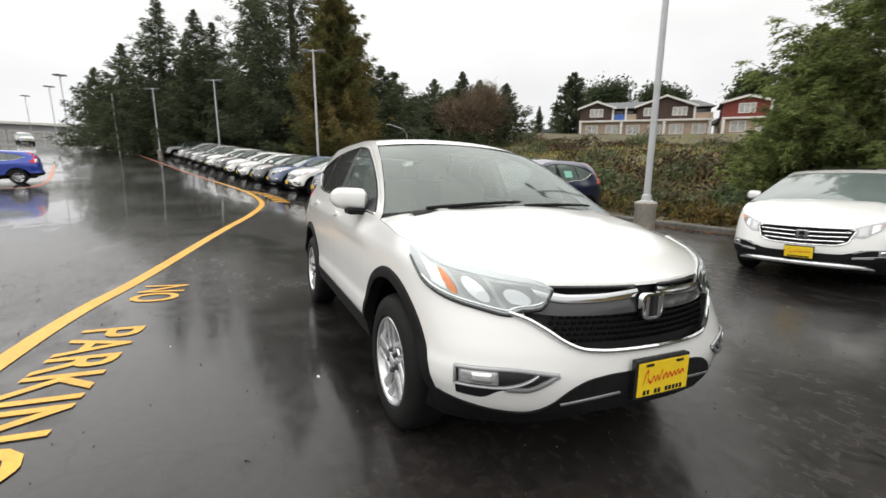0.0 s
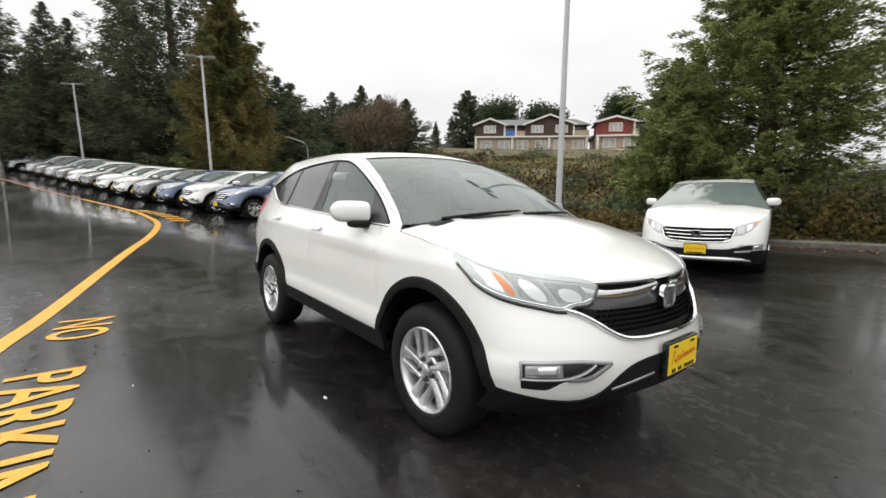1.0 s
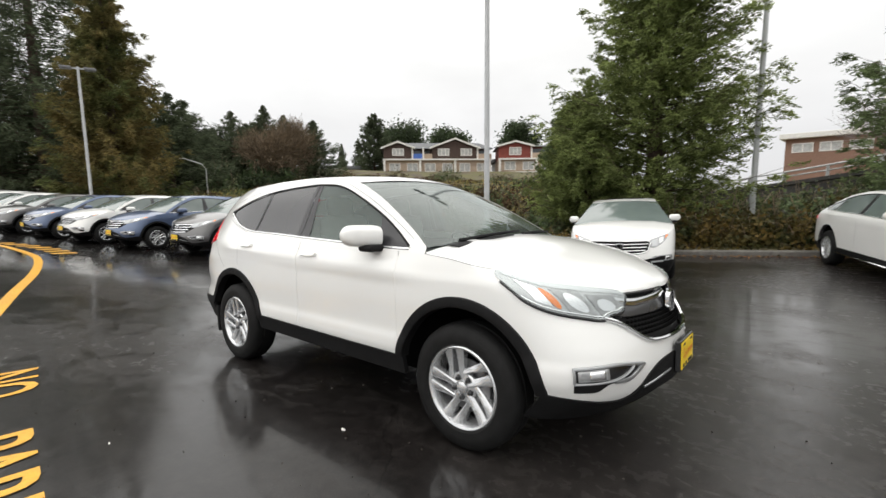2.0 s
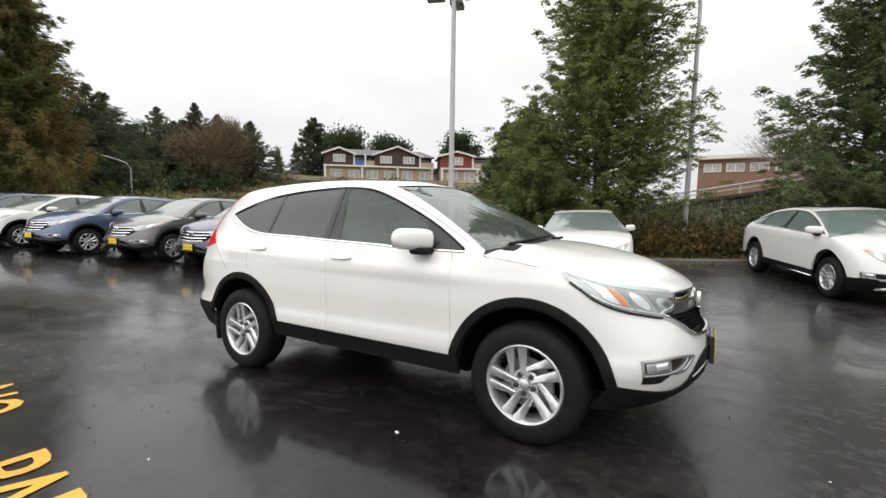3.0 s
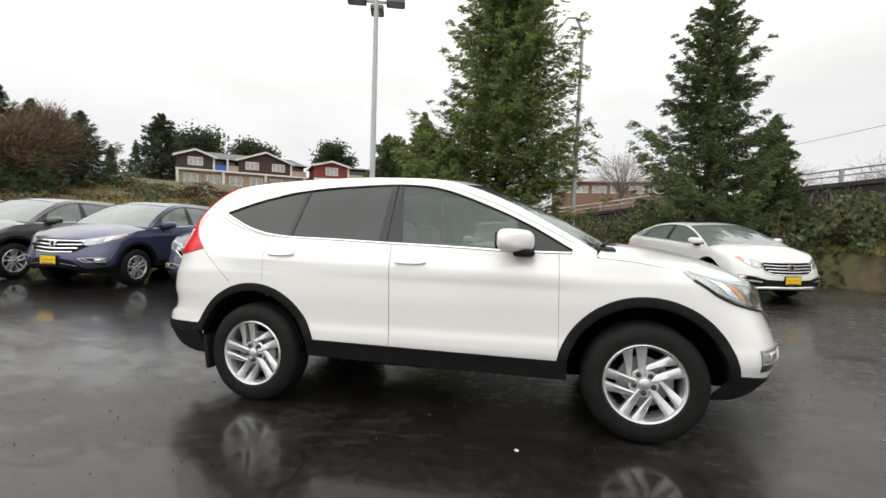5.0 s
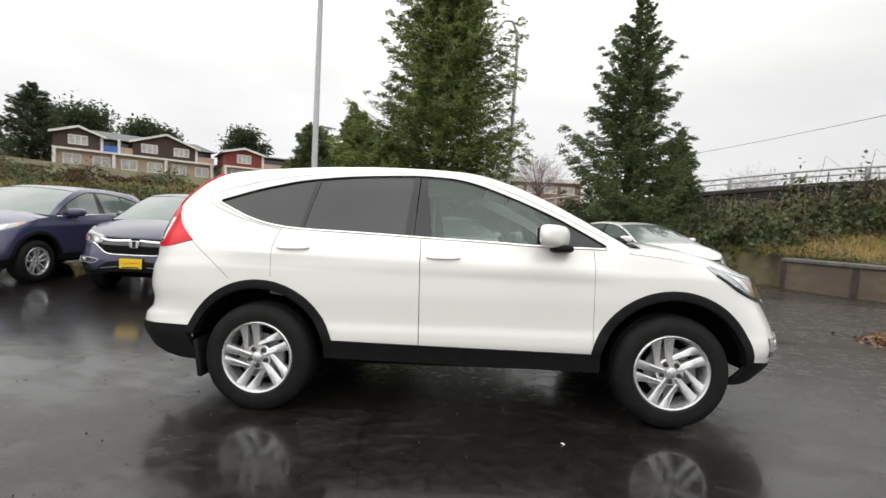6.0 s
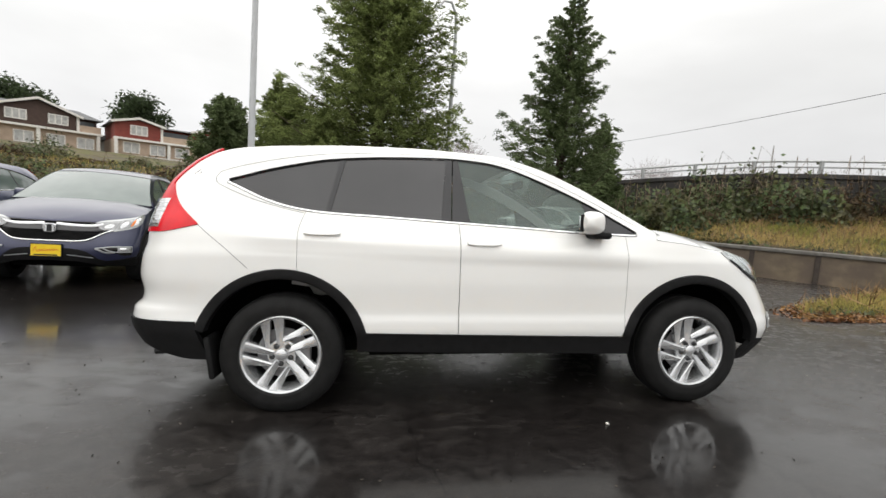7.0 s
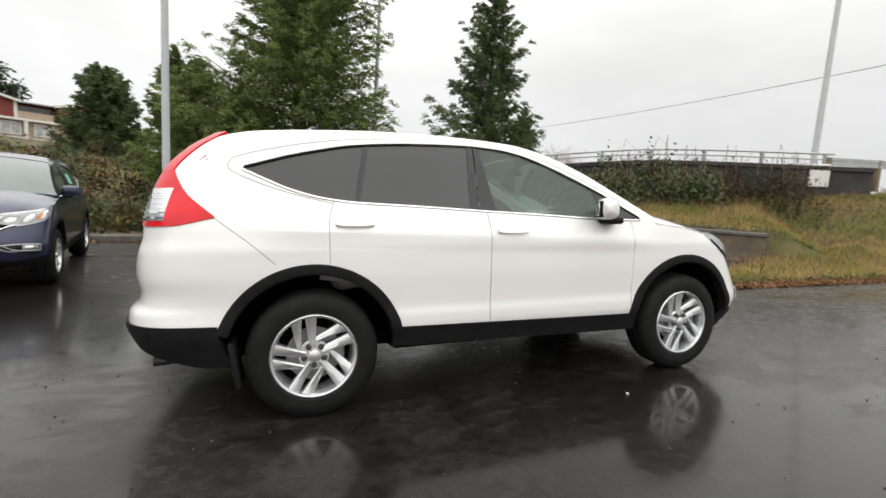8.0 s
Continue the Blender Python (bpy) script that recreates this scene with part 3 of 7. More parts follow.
def patch(bm, sh, ss, lo, hi, out=0.0, rows=6, depth=0.0, sides=(1, -1)):
    """A piece of the skin between the heights lo(s) and hi(s), lifted by out, with its rim turned in by depth."""
    for side in sides:
        grid = []
        for s in ss:
            a, b = lo(s), hi(s)
            col = []
            for r in range(rows + 1):
                p = sh.at(s, a + (b - a) * r / rows, out)
                col.append(bm.verts.new((p.x, p.y * side, p.z)))
            grid.append(col)
        for i in range(len(ss) - 1):
            for r in range(rows):
                q = (grid[i][r], grid[i + 1][r], grid[i + 1][r + 1], grid[i][r + 1])
                if (q[0].co - q[3].co).length < 1e-5 and (q[1].co - q[2].co).length < 1e-5:
                    continue
                bm.faces.new(q if side > 0 else q[::-1])
        if depth:
            rim = [c[0] for c in grid] + grid[-1][1:] + [c[-1] for c in grid[-2::-1]] + grid[0][-2:0:-1]
            inner = []
            i = 0
            keys = [(s, lo(s)) for s in ss] + [(ss[-1], lo(ss[-1]) + (hi(ss[-1]) - lo(ss[-1])) * r / rows) for r in range(1, rows + 1)]
            keys += [(s, hi(s)) for s in ss[-2::-1]] + [(ss[0], lo(ss[0]) + (hi(ss[0]) - lo(ss[0])) * r / rows) for r in range(rows - 1, 0, -1)]
            for s, z in keys:
                p = sh.at(s, z, out - depth)
                inner.append(bm.verts.new((p.x, p.y * side, p.z)))
            for i in range(len(rim)):
                j = (i + 1) % len(rim)
                q = (rim[i], inner[i], inner[j], rim[j])
                bm.faces.new(q if side > 0 else q[::-1])


SMOOTH = [6]


def strip(bm, sh, pts, width, out=0.003, sides=(1, -1)):
    """A thin band along (s, z) points: a shut line or a trim."""
    pts = catmull(pts, SMOOTH[0])
    for side in sides:
        prev = None
        for i, (s, z) in enumerate(pts):
            a, b = sh.at(*pts[max(i - 1, 0)]), sh.at(*pts[min(i + 1, len(pts) - 1)])
            n = sh.normal(s, z)
            t = (b - a).normalized().cross(n).normalized()
            p = sh.at(s, z) + n * out
            row = []
            for k in (-0.5, 0.5):
                q = p + t * k * width
                row.append(bm.verts.new((q.x, q.y * side, q.z)))
            if prev:
                q = (prev[0], row[0], row[1], prev[1])
                bm.faces.new(q if side < 0 else q[::-1])
            prev = row


def solid_strip(bm, sh, pts, width, out, thick, sides=(1, -1)):
    """A raised bar along (s, z) points, with a rounded section."""
    pts = catmull(pts, SMOOTH[0])
    sec = [(-0.5, 0.0), (-0.38, 0.75), (0.0, 1.0), (0.38, 0.75), (0.5, 0.0)]
    for side in sides:
        prev = None
        for i, (s, z) in enumerate(pts):
            a, b = sh.at(*pts[max(i - 1, 0)]), sh.at(*pts[min(i + 1, len(pts) - 1)])
            n = sh.normal(s, z)
            t = (b - a).normalized().cross(n).normalized()
            p = sh.at(s, z) + n * out
            row = []
            for k, h in sec:
                q = p + t * k * width + n * (h * thick)
                row.append(bm.verts.new((q.x, q.y * side, q.z)))
            if prev:
                for k in range(4):
                    q = (prev[k], row[k], row[k + 1], prev[k + 1])
                    bm.faces.new(q if side < 0 else q[::-1])
            else:
                bm.faces.new(row if side < 0 else row[::-1])
            prev = row
        bm.faces.new(prev[::-1] if side < 0 else prev)


def wheel(parent, x, y, z, r, rim, far=False, width=0.225, style="twist"):
    """A tyre with a rounded shoulder, an alloy rim with paired spokes, a brake disc behind them, nuts and a centre cap. y < 0: right side."""
    side = -1 if y < 0 else 1
    root = new("wheel")
    root.parent = parent
    root.location = (x, y, z)
    if side > 0:
        root.rotation_euler = (0, 0, math.pi)
    w = width
    segs = 28 if far else 56
    bm = bmesh.new()
    prof = [(rim - 0.002, 0.012), (rim + 0.012, -0.004), (rim + 0.05, -0.010), (r - 0.055, -0.006), (r - 0.022, 0.008), (r - 0.006, 0.028), (r, 0.055),
            (r + 0.001, w * 0.35), (r - 0.006, w * 0.37), (r - 0.006, w * 0.40), (r + 0.001, w * 0.42), (r + 0.001, w * 0.6), (r, w - 0.045), (r - 0.03, w), (rim, w)]
    lathe(bm, prof, "y", segs)
    bmesh.ops.reverse_faces(bm, faces=bm.faces[:])
    part("tyre", bm, M_TYRE, root, "black rubber tyre", True, 35)
    bm = bmesh.new()
    lathe(bm, [(rim + 0.004, 0.006), (rim - 0.004, 0.0), (rim - 0.014, 0.004), (rim - 0.02, 0.016), (rim - 0.03, 0.06), (rim - 0.035, w - 0.02)], "y", segs)
    bmesh.ops.reverse_faces(bm, faces=bm.faces[:])
    rimo = part("rim", bm, M_ALLOY, root, "silver alloy rim", True, 35)
    # added black disc: puts the shade behind the spokes into its colour
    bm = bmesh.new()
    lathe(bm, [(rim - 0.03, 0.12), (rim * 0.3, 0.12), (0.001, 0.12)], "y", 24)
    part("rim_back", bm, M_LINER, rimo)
    if not far:
        bm = bmesh.new()
        lathe(bm, [(0.148, 0.082), (0.148, 0.070), (0.075, 0.070), (0.07, 0.05), (0.001, 0.05)], "y", 32)
        part("brake_disc", bm, M_BRAKE, rimo, "worn steel brake disc", True, 30)
        bm = bmesh.new()
        box(bm, (0.075, 0.045, -0.07), (0.165, 0.085, 0.07), None, 0.014)
        part("brake_caliper", bm, M_BRAKE, rimo, "grey brake caliper", True, 40)
    for i in range(5):
        axis = radians(18 + 72 * i)
        if style == "twist":
            # two tapered blades side by side, both set off to one side of the hub: a pinwheel
            pair = ((0.045, 0.010, 0.018, 0.019, 0.033), (0.035, 0.080, 0.094, 0.014, 0.031))
        else:
            pair = ((0.05, -0.024, -0.048, 0.016, 0.027), (0.05, 0.024, 0.048, 0.016, 0.027))
        d, tn = Vector((math.cos(axis), 0, math.sin(axis))), Vector((-math.sin(axis), 0, math.cos(axis)))
        for start, off0, off1, half0, half1 in pair:
            bm = bmesh.new()
            rows = []
            steps = 3 if far else 7
            for k in range(steps + 1):
                q = k / steps
                off, half = off0 + (off1 - off0) * q, half0 + (half1 - half0) * q ** 1.3
                sec = []
                for f, h in ((-1, 0.042), (-0.96, 0.004), (-0.55, 0.000), (0.55, 0.004), (0.94, 0.010), (1, 0.042)):
                    side_off = off + f * half
                    end = math.sqrt(max((rim - 0.009) ** 2 - side_off ** 2, 1e-5))
                    along = start + (end - start) * q
                    sec.append(bm.verts.new(d * along + tn * side_off + Vector((0, 0.020 - 0.012 * q + 0.006 * math.sin(q * math.pi) + h, 0))))
                rows.append(sec)
            for a, b in zip(rows, rows[1:]):
                for m in range(5):
                    bm.faces.new((a[m], b[m], b[m + 1], a[m + 1]))
            bm.faces.new(rows[0])
            bmesh.ops.recalc_face_normals(bm, faces=bm.faces[:])
            part("spoke", bm, M_ALLOY, rimo, "", True, 28)
    bm = bmesh.new()
    lathe(bm, [(0.088, 0.058), (0.087, 0.036), (0.080, 0.028), (0.036, 0.026), (0.033, 0.012), (0.025, 0.007), (0.001, 0.006)], "y", 24)
    bmesh.ops.reverse_faces(bm, faces=bm.faces[:])
    part("centre_cap", bm, M_ALLOY, rimo, "", True, 35)
    if not far:
        for i in range(5):
            a = 2 * math.pi * (i + 0.5) / 5 + 0.25
            bm = bmesh.new()
            lathe(bm, [(0.0175, 0.027), (0.0165, 0.0255), (0.0115, 0.025), (0.0115, 0.010), (0.009, 0.006), (0.001, 0.006)], "y", 8, (0.056 * math.cos(a), 0, 0.056 * math.sin(a)))
            bmesh.ops.reverse_faces(bm, faces=bm.faces[:])
            part("wheel_nut", bm, M_ALLOY_DARK, rimo, "", True, 35)
    return root


def twin(name, build, material, parent, label="", smooth=True, angle=None, sides=(1, -1)):
    """The same part on the right and on the left, as two objects. build(bm, sides) draws it."""
    out = []
    for side in sides:
        bm = bmesh.new()
        build(bm, (side,))
        out.append(part(name, bm, material, parent, label, smooth, angle))
    return out


def linspace(a, b, n):
    return [a + (b - a) * i / n for i in range(n + 1)]


def pad(bm, size, at, tilt=0.0, puff=0.05):
    """A cushion: a box with generous rounded edges."""
    m = Matrix.Translation(at) @ Matrix.Rotation(radians(tilt), 4, "Y")
    box(bm, tuple(-q / 2 for q in size), tuple(q / 2 for q in size), m, puff)


def cabin(root, sp, sh):
    """Seats, dashboard, wheel and lining that show through the clear glass."""
    for y in (-0.36, 0.36):
        bm = bmesh.new()
        pad(bm, (0.50, 0.50, 0.16), (0.0, y, 0.74), -6, 0.06)
        seat = part("front_seat", bm, M_SEAT, root, "grey cloth front seat", True, 60)
        bm = bmesh.new()
        pad(bm, (0.14, 0.48, 0.62), (-0.31, y, 1.03), -14, 0.06)
        part("backrest", bm, M_SEAT, seat, "", True, 60)
        bm = bmesh.new()
        pad(bm, (0.09, 0.26, 0.17), (-0.42, y, 1.41), -10, 0.04)
        part("headrest", bm, M_SEAT, seat, "", True, 60)
    bm = bmesh.new()
    pad(bm, (0.5, 1.3, 0.16), (-0.95, 0, 0.76), -6, 0.06)
    seat = part("rear_seat", bm, M_SEAT, root, "grey cloth rear bench", True, 60)
    bm = bmesh.new()
    pad(bm, (0.14, 1.3, 0.58), (-1.28, 0, 1.04), -18, 0.06)
    part("backrest", bm, M_SEAT, seat, "", True, 60)
    for y in (-0.42, 0.42):
        bm = bmesh.new()
        pad(bm, (0.09, 0.24, 0.15), (-1.40, y, 1.38), -12, 0.04)
        part("headrest", bm, M_SEAT, seat, "", True, 60)
    bm = bmesh.new()
    box(bm, (0.52, -0.74, 0.72), (1.02, 0.74, 1.07), None, 0.06)
    part("dashboard", bm, M_DASH, root, "dark dashboard", True, 50)
    bm = bmesh.new()
    m = Matrix.Translation((0.42, 0.36, 1.02)) @ Matrix.Rotation(radians(62), 4, "Y")
    ring = [m @ Vector((0.18 * math.cos(a), 0.18 * math.sin(a), 0)) for a in linspace(0, 2 * math.pi, 28)]
    tube(bm, ring, [0.015] * 29, 6)
    box(bm, (-0.05, -0.06, -0.03), (0.05, 0.06, 0.02), m, 0.01)
    box(bm, (-0.015, -0.17, -0.012), (0.015, 0.17, 0.008), m, 0.004)
    part("steering_wheel", bm, M_DASH, root, "", True, 40)
    bm = bmesh.new()
    box(bm, (0.34, -0.12, 1.455), (0.37, 0.12, 1.52), None, 0.012)
    part("rear_view_mirror", bm, M_DASH, root)
    bm = bmesh.new()
    box(bm, (-0.80, -0.80, 0.47), (0.80, 0.80, 0.50))
    part("cabin_floor", bm, M_DASH, root)
    bm = bmesh.new()
    prev = None
    for x in linspace(-1.75, 0.18, 14):
        z = sh.rail(x) - 0.012
        w = -sh.at(sh.s_at(x, z), z).y - 0.03
        row = [bm.verts.new((x, w * c, z + 0.015 * (1 - c * c))) for c in linspace(-1, 1, 6)]
        if prev:
            for k in range(6):
                bm.faces.new((prev[k], row[k], row[k + 1], prev[k + 1]))
        prev = row
    part("headlining", bm, M_SEAT, root)
    for side in (-1, 1):
        bm = bmesh.new()
        box(bm, (-0.80, side * 0.80 - 0.02, 0.50), (0.80, side * 0.80 + 0.02, 1.10), None, 0.012)
        box(bm, (-1.75, side * 0.78 - 0.02, 0.87), (-0.78, side * 0.78 + 0.02, 1.10), None, 0.012)
        part("door_lining", bm, M_DASH, root)


def front_extras(root, sp, sh, body_paint):
    """Wipers, aerial fin, mud flaps, shut lines, the cowl."""
    cw = sp["cowl"]
    bm = bmesh.new()
    prev = None
    for c in linspace(-1, 1, 16):
        b = 1 - abs(c) ** 2.2
        row = []
        for k, (dx, dz) in enumerate(((-0.01, 0.012), (0.09, 0.004), (0.13, -0.012))):
            row.append(bm.verts.new((cw + (sp["cowl_bow"] - 0.04) * b + dx, 0.72 * c, 1.125 + 0.045 * b + dz)))
        if prev:
            for k in range(2):
                bm.faces.new((prev[k], row[k], row[k + 1], prev[k + 1]))
        prev = row
    part("cowl_panel", bm, M_CLAD, root, "black cowl under the windscreen", True, 40)
    for y0, y1, up in ((-0.62, -0.02, 0.022), (0.0, 0.62, 0.026)):
        bm = bmesh.new()
        pts = []
        for t in linspace(0, 1, 8):
            y = y0 + (y1 - y0) * t
            b = 1 - abs(y / 0.75) ** 2.2
            pts.append((cw + sp["cowl_bow"] * b + 0.012 - 0.02 * t, y, 1.140 + 0.040 * b + up * t))
        tube(bm, pts, [0.013, 0.012, 0.012, 0.011, 0.011, 0.010, 0.010, 0.009, 0.007], 6)
        part("wiper", bm, M_CLAD, root, "black wiper blade", True, 40)
    bm = bmesh.new()
    vs = [bm.verts.new(p) for p in ((-1.66, -0.03, 1.625), (-1.66, 0.03, 1.625), (-1.50, 0.022, 1.64), (-1.50, -0.022, 1.64), (-1.66, 0, 1.70))]
    for q in ((0, 1, 2, 3), (0, 4, 1), (1, 4, 2), (2, 4, 3), (3, 4, 0)):
        bm.faces.new([vs[i] for i in q])
    bmesh.ops.bevel(bm, geom=bm.edges[:], offset=0.006, segments=2, affect="EDGES")
    part("aerial_fin", bm, body_paint, root, "", True)
    for side in (-1, 1):
        bm = bmesh.new()
        box(bm, (-1.745, side * 0.80 - 0.09, 0.21), (-1.71, side * 0.80 + 0.09, 0.46), Matrix.Translation((-1.73, 0, 0.46)) @ Matrix.Rotation(radians(-8), 4, "Y") @ Matrix.Translation((1.73, 0, -0.46)), 0.012)
        part("mud_flap", bm, M_CLAD, root, "black mud flap", True, 40)
    bm = bmesh.new()
    box(bm, (-1.27, -0.80, 0.752), (-1.08, -0.765, 0.802), Matrix.Translation((-1.2, 0, 0.78)) @ Matrix.Rotation(radians(8), 4, "Y") @ Matrix.Translation((1.2, 0, -0.78)), 0.004)
    part("arch_bracket", bm, M_SHUT, root, "small grey bracket in the wheel arch")
    bm = bmesh.new()
    tube(bm, [(-1.95, -0.52, 0.30), (-2.16, -0.53, 0.295)], [0.03, 0.03], 12)
    part("exhaust_pipe", bm, M_ALLOY_DARK, root, "", True, 40)
    for y_, z_, h_ in ((-0.008, 1.425, 0.03), (0.006, 1.435, 0.018), (0.018, 1.42, 0.014)):
        bm = bmesh.new()
        sx = sh.s_at(-1.86 + y_, z_)
        strip(bm, sh, [(sx, z_ - h_ / 2), (sx + 0.0006, z_), (sx, z_ + h_ / 2)], 0.005, 0.0015, (1,))
        part("pillar_mark", bm, M_SHUT, root, "small grey mark on the pillar")
    S = sh.s_at
    lines_ = [
        [(S(-1.79, 1.1), 1.105), (S(-1.68, 1.02), 1.02), (S(-1.57, 0.93), 0.93), (S(-1.50, 0.86), 0.865)],
        [(S(-1.225, 1.06), 1.06), (S(-1.215, 1.13), 1.13), (S(-1.19, 1.21), 1.205)],
        [(S(-0.262, 1.06), 1.06), (S(-0.268, 1.165), 1.16)],
        [(S(0.825, 1.06), 1.06), (S(0.82, 1.105), 1.105)],
        [(S(1.04, 1.08), 1.083), (S(1.3, 1.05), 1.052), (S(1.5, 1.02), 1.022)],
        [(S(-1.74, 1.4), 1.43), (S(-1.60, 1.45), 1.475), (S(-1.35, 1.5), 1.53), (S(-1.0, 1.55), 1.58), (S(-0.4, 1.6), 1.598), (S(0.0, 1.57), 1.575), (S(0.3, 1.5), 1.475), (S(0.6, 1.35), 1.335), (S(0.92, 1.15), 1.165)],
        [(S(-1.74, 1.4), 1.43), (S(-1.745, 1.37), 1.385), (S(-1.70, 1.34), 1.345), (S(-1.5, 1.26), 1.265), (S(-1.2, 1.2), 1.19)],
    ]
    for row in lines_:
        twin("shut_line", lambda bm, sd: strip(bm, sh, row, 0.0035, 0.0012, sd), M_SHUT, root)


def car(sp, m, label, paint_name, detail=2, group=""):
    """A car: painted skin, cladding, glass, lamps, grille, mirrors, wheels. detail 2: the near one, with cabin and doors' handles."""
    sh = Shell(sp)
    root = empty("car", m, label, "car", group)
    body_paint = M_PAINT[paint_name]
    N = 3 if detail == 2 else 1
    SMOOTH[0] = 6 if detail == 2 else 1
    hubs, hz, tr, rim = sp["hubs"], sp["tyre"], sp["tyre"], sp["rim"]
    arch = sp["arch"]
    xr, xf = hubs
    sill, rear_low, front_low = curve_fn(sp["sill"]), sp["rear_low"], curve_fn(sp["front_low"])

    def fr_(s, row):
        return 2 * (s - row[0]) / (row[-1] - row[0]) - 1

    # lower edge of the painted skin: sill, wheel arches, bumpers
    def x_of(s):
        return sh.at(s, 0.5).x

    def y_of(s):
        return -sh.at(s, 0.5).y

    def low(s):
        x, y = x_of(s), y_of(s)
        if x < xr - 0.3:
            z = rear_low
        elif x > xf + 0.3:
            z = front_low(y)
        else:
            z = sill(x)
        for h in (xr, xf):
            if abs(x - h) < arch and y > 0.5:
                z = max(z, hz + math.sqrt(arch ** 2 - (x - h) ** 2))
        return z

    def stations(a, b, n):
        """s from x = a to x = b on the side, closer at the wheel arches' feet."""
        xs = set(linspace(a, b, n))
        for h in (xr, xf):
            for t in linspace(0, math.pi, 14 * N):
                xx = h - arch * 0.9995 * math.cos(t)
                if a < xx < b:
                    xs.add(xx)
            for e in (-arch - 0.002, arch + 0.002):
                if a < h + e < b:
                    xs.add(h + e)
        return [sh.s_at(x, 0.5) for x in sorted(xs)]

    s_r, s_f = sh.s_at(xr - 0.62, 0.5), sh.s_at(xf + 0.5, 0.5)
    all_s = linspace(0, s_r, 8 * N)[:-1] + stations(xr - 0.62, xf + 0.5, 26 * N) + linspace(s_f, 1, 10 * N)[1:]
    belt = lambda s: sh.belt(sh.at(s, 0.9).x)
    gr = sp["grille"]
    s_g = sh.s_front(gr["half"])

    # hood rim: where the skin of the nose turns into the hood
    top = curve_fn(sp["hood_edge"])

    def hi(s):
        x = sh.at(s, 0.9).x
        return belt(s) if x < sp["cowl"] else top(x)

    bm = bmesh.new()
    dx0, dx1, dx2 = sp["doors"]
    d0, d1, d2 = (sh.s_at(v, 0.8) for v in (dx0, dx1, dx2))
    gap = 0.0004
    for a, b in ((-1, d0), (d2, s_g)):
        patch(bm, sh, sorted({max(a, 0)} | {s for s in all_s if a < s < b} | {b}), low, hi, 0, 11 * N)
    nose_s = [s_g] + [s for s in all_s if s > s_g]
    patch(bm, sh, nose_s, low, lambda s: gr["low"](-sh.at(s, 0.7).y), 0, 5 * N)
    patch(bm, sh, nose_s, lambda s: gr["high"](-sh.at(s, 0.85).y), hi, 0, 2 * N)
    # side above the belt: below and above the windows, and the rear pillar
    s_up = [s for s in linspace(0, sh.s_at(sp["cowl"], 1.0), 46 * N)]
    wx0, wx1 = sp["win_x"]

    def split(fn):
        def g(s):
            z = 1.3
            for _ in range(3):
                z = fn(sh.at(s, z).x)
            return z
        return g

    rail = split(sh.rail)
    w_lo, w_hi = split(sh.wb), split(sh.wt)
    s_w0, s_w1 = sh.s_at(wx0, sh.wb(wx0)), sh.s_at(wx1, sh.wb(wx1))
    s_up = sorted(set(s_up) | {s_w0, s_w1})
    mid_lo = lambda s: min(w_lo(s), rail(s) - 0.004) if s_w0 <= s <= s_w1 else (w_lo(s_w0) if s < s_w0 else min(w_lo(s_w1), rail(s) - 0.002))
    mid_hi = lambda s: max(mid_lo(s), min(w_hi(s), rail(s) - 0.002)) if s_w0 <= s <= s_w1 else mid_lo(s)
    patch(bm, sh, s_up, belt, mid_lo, 0, 3 * N)
    patch(bm, sh, s_up, mid_hi, lambda s: max(rail(s), mid_hi(s) + 0.001), 0, 3 * N)
    # roof
    r0, r1 = sp["roof_x"]
    crown = sp["crown"]
    for k in range(12 * N):
        xa, xb = r0 + (r1 - r0) * k / (12 * N), r0 + (r1 - r0) * (k + 1) / (12 * N)
        q = []
        for x in (xa, xb):
            z = sh.rail(x)
            p = sh.at(sh.s_at(x, z), z)
            row = []
            for c in linspace(-1, 1, 12):
                bulge = (1 - abs(c) ** 2.4)
                row.append(Vector((x + sp["roof_bow"] * bulge * (ease((x - r0) / (r1 - r0)) * 2 - 1) * (1 if x > 0 else 0.6), -p.y * c, p.z + crown * bulge)))
            q.append([bm.verts.new(v) for v in row])
        for c in range(12):
            bm.faces.new((q[0][c], q[1][c], q[1][c + 1], q[0][c + 1]))
    # hood
    s_h = [s for s in linspace(sh.s_at(sp["cowl"], 1.0), 1.0, 16 * N)]
    hc = curve_fn(sp["hood_mid"])
    prev = None
    x_tip = sh.at(1.0, hi(1.0)).x
    for s in s_h:
        e = sh.at(s, hi(s))
        f = (s - s_h[0]) / (1 - s_h[0])
        xc = sp["cowl"] + sp["cowl_bow"] + (x_tip - sp["cowl"] - sp["cowl_bow"]) * min(1, (f * 1.12) if f < 0.8 else 0.896 + 0.104 * (f - 0.8) / 0.2)
        zc = hc(xc)
        row = []
        for c in linspace(-1, 1, 16):
            t = 1 - abs(c)
            bend = math.sin(t * math.pi / 2) ** 0.75
            zz = e.z + (zc - e.z) * bend
            crease = 0.012 * math.exp(-((abs(c) - 0.62) / 0.09) ** 2) * (1 - f)
            row.append(bm.verts.new((e.x + (xc - e.x) * (1 - abs(c) ** 1.6), -e.y * c * 1.0, zz + crease)))
        if prev:
            for c in range(16):
                bm.faces.new((prev[c], row[c], row[c + 1], prev[c + 1]))
        prev = row
    bmesh.ops.remove_doubles(bm, verts=bm.verts[:], dist=0.0006)
    bmesh.ops.recalc_face_normals(bm, faces=bm.faces[:])
    part("body", bm, body_paint, root, "", True, 50)

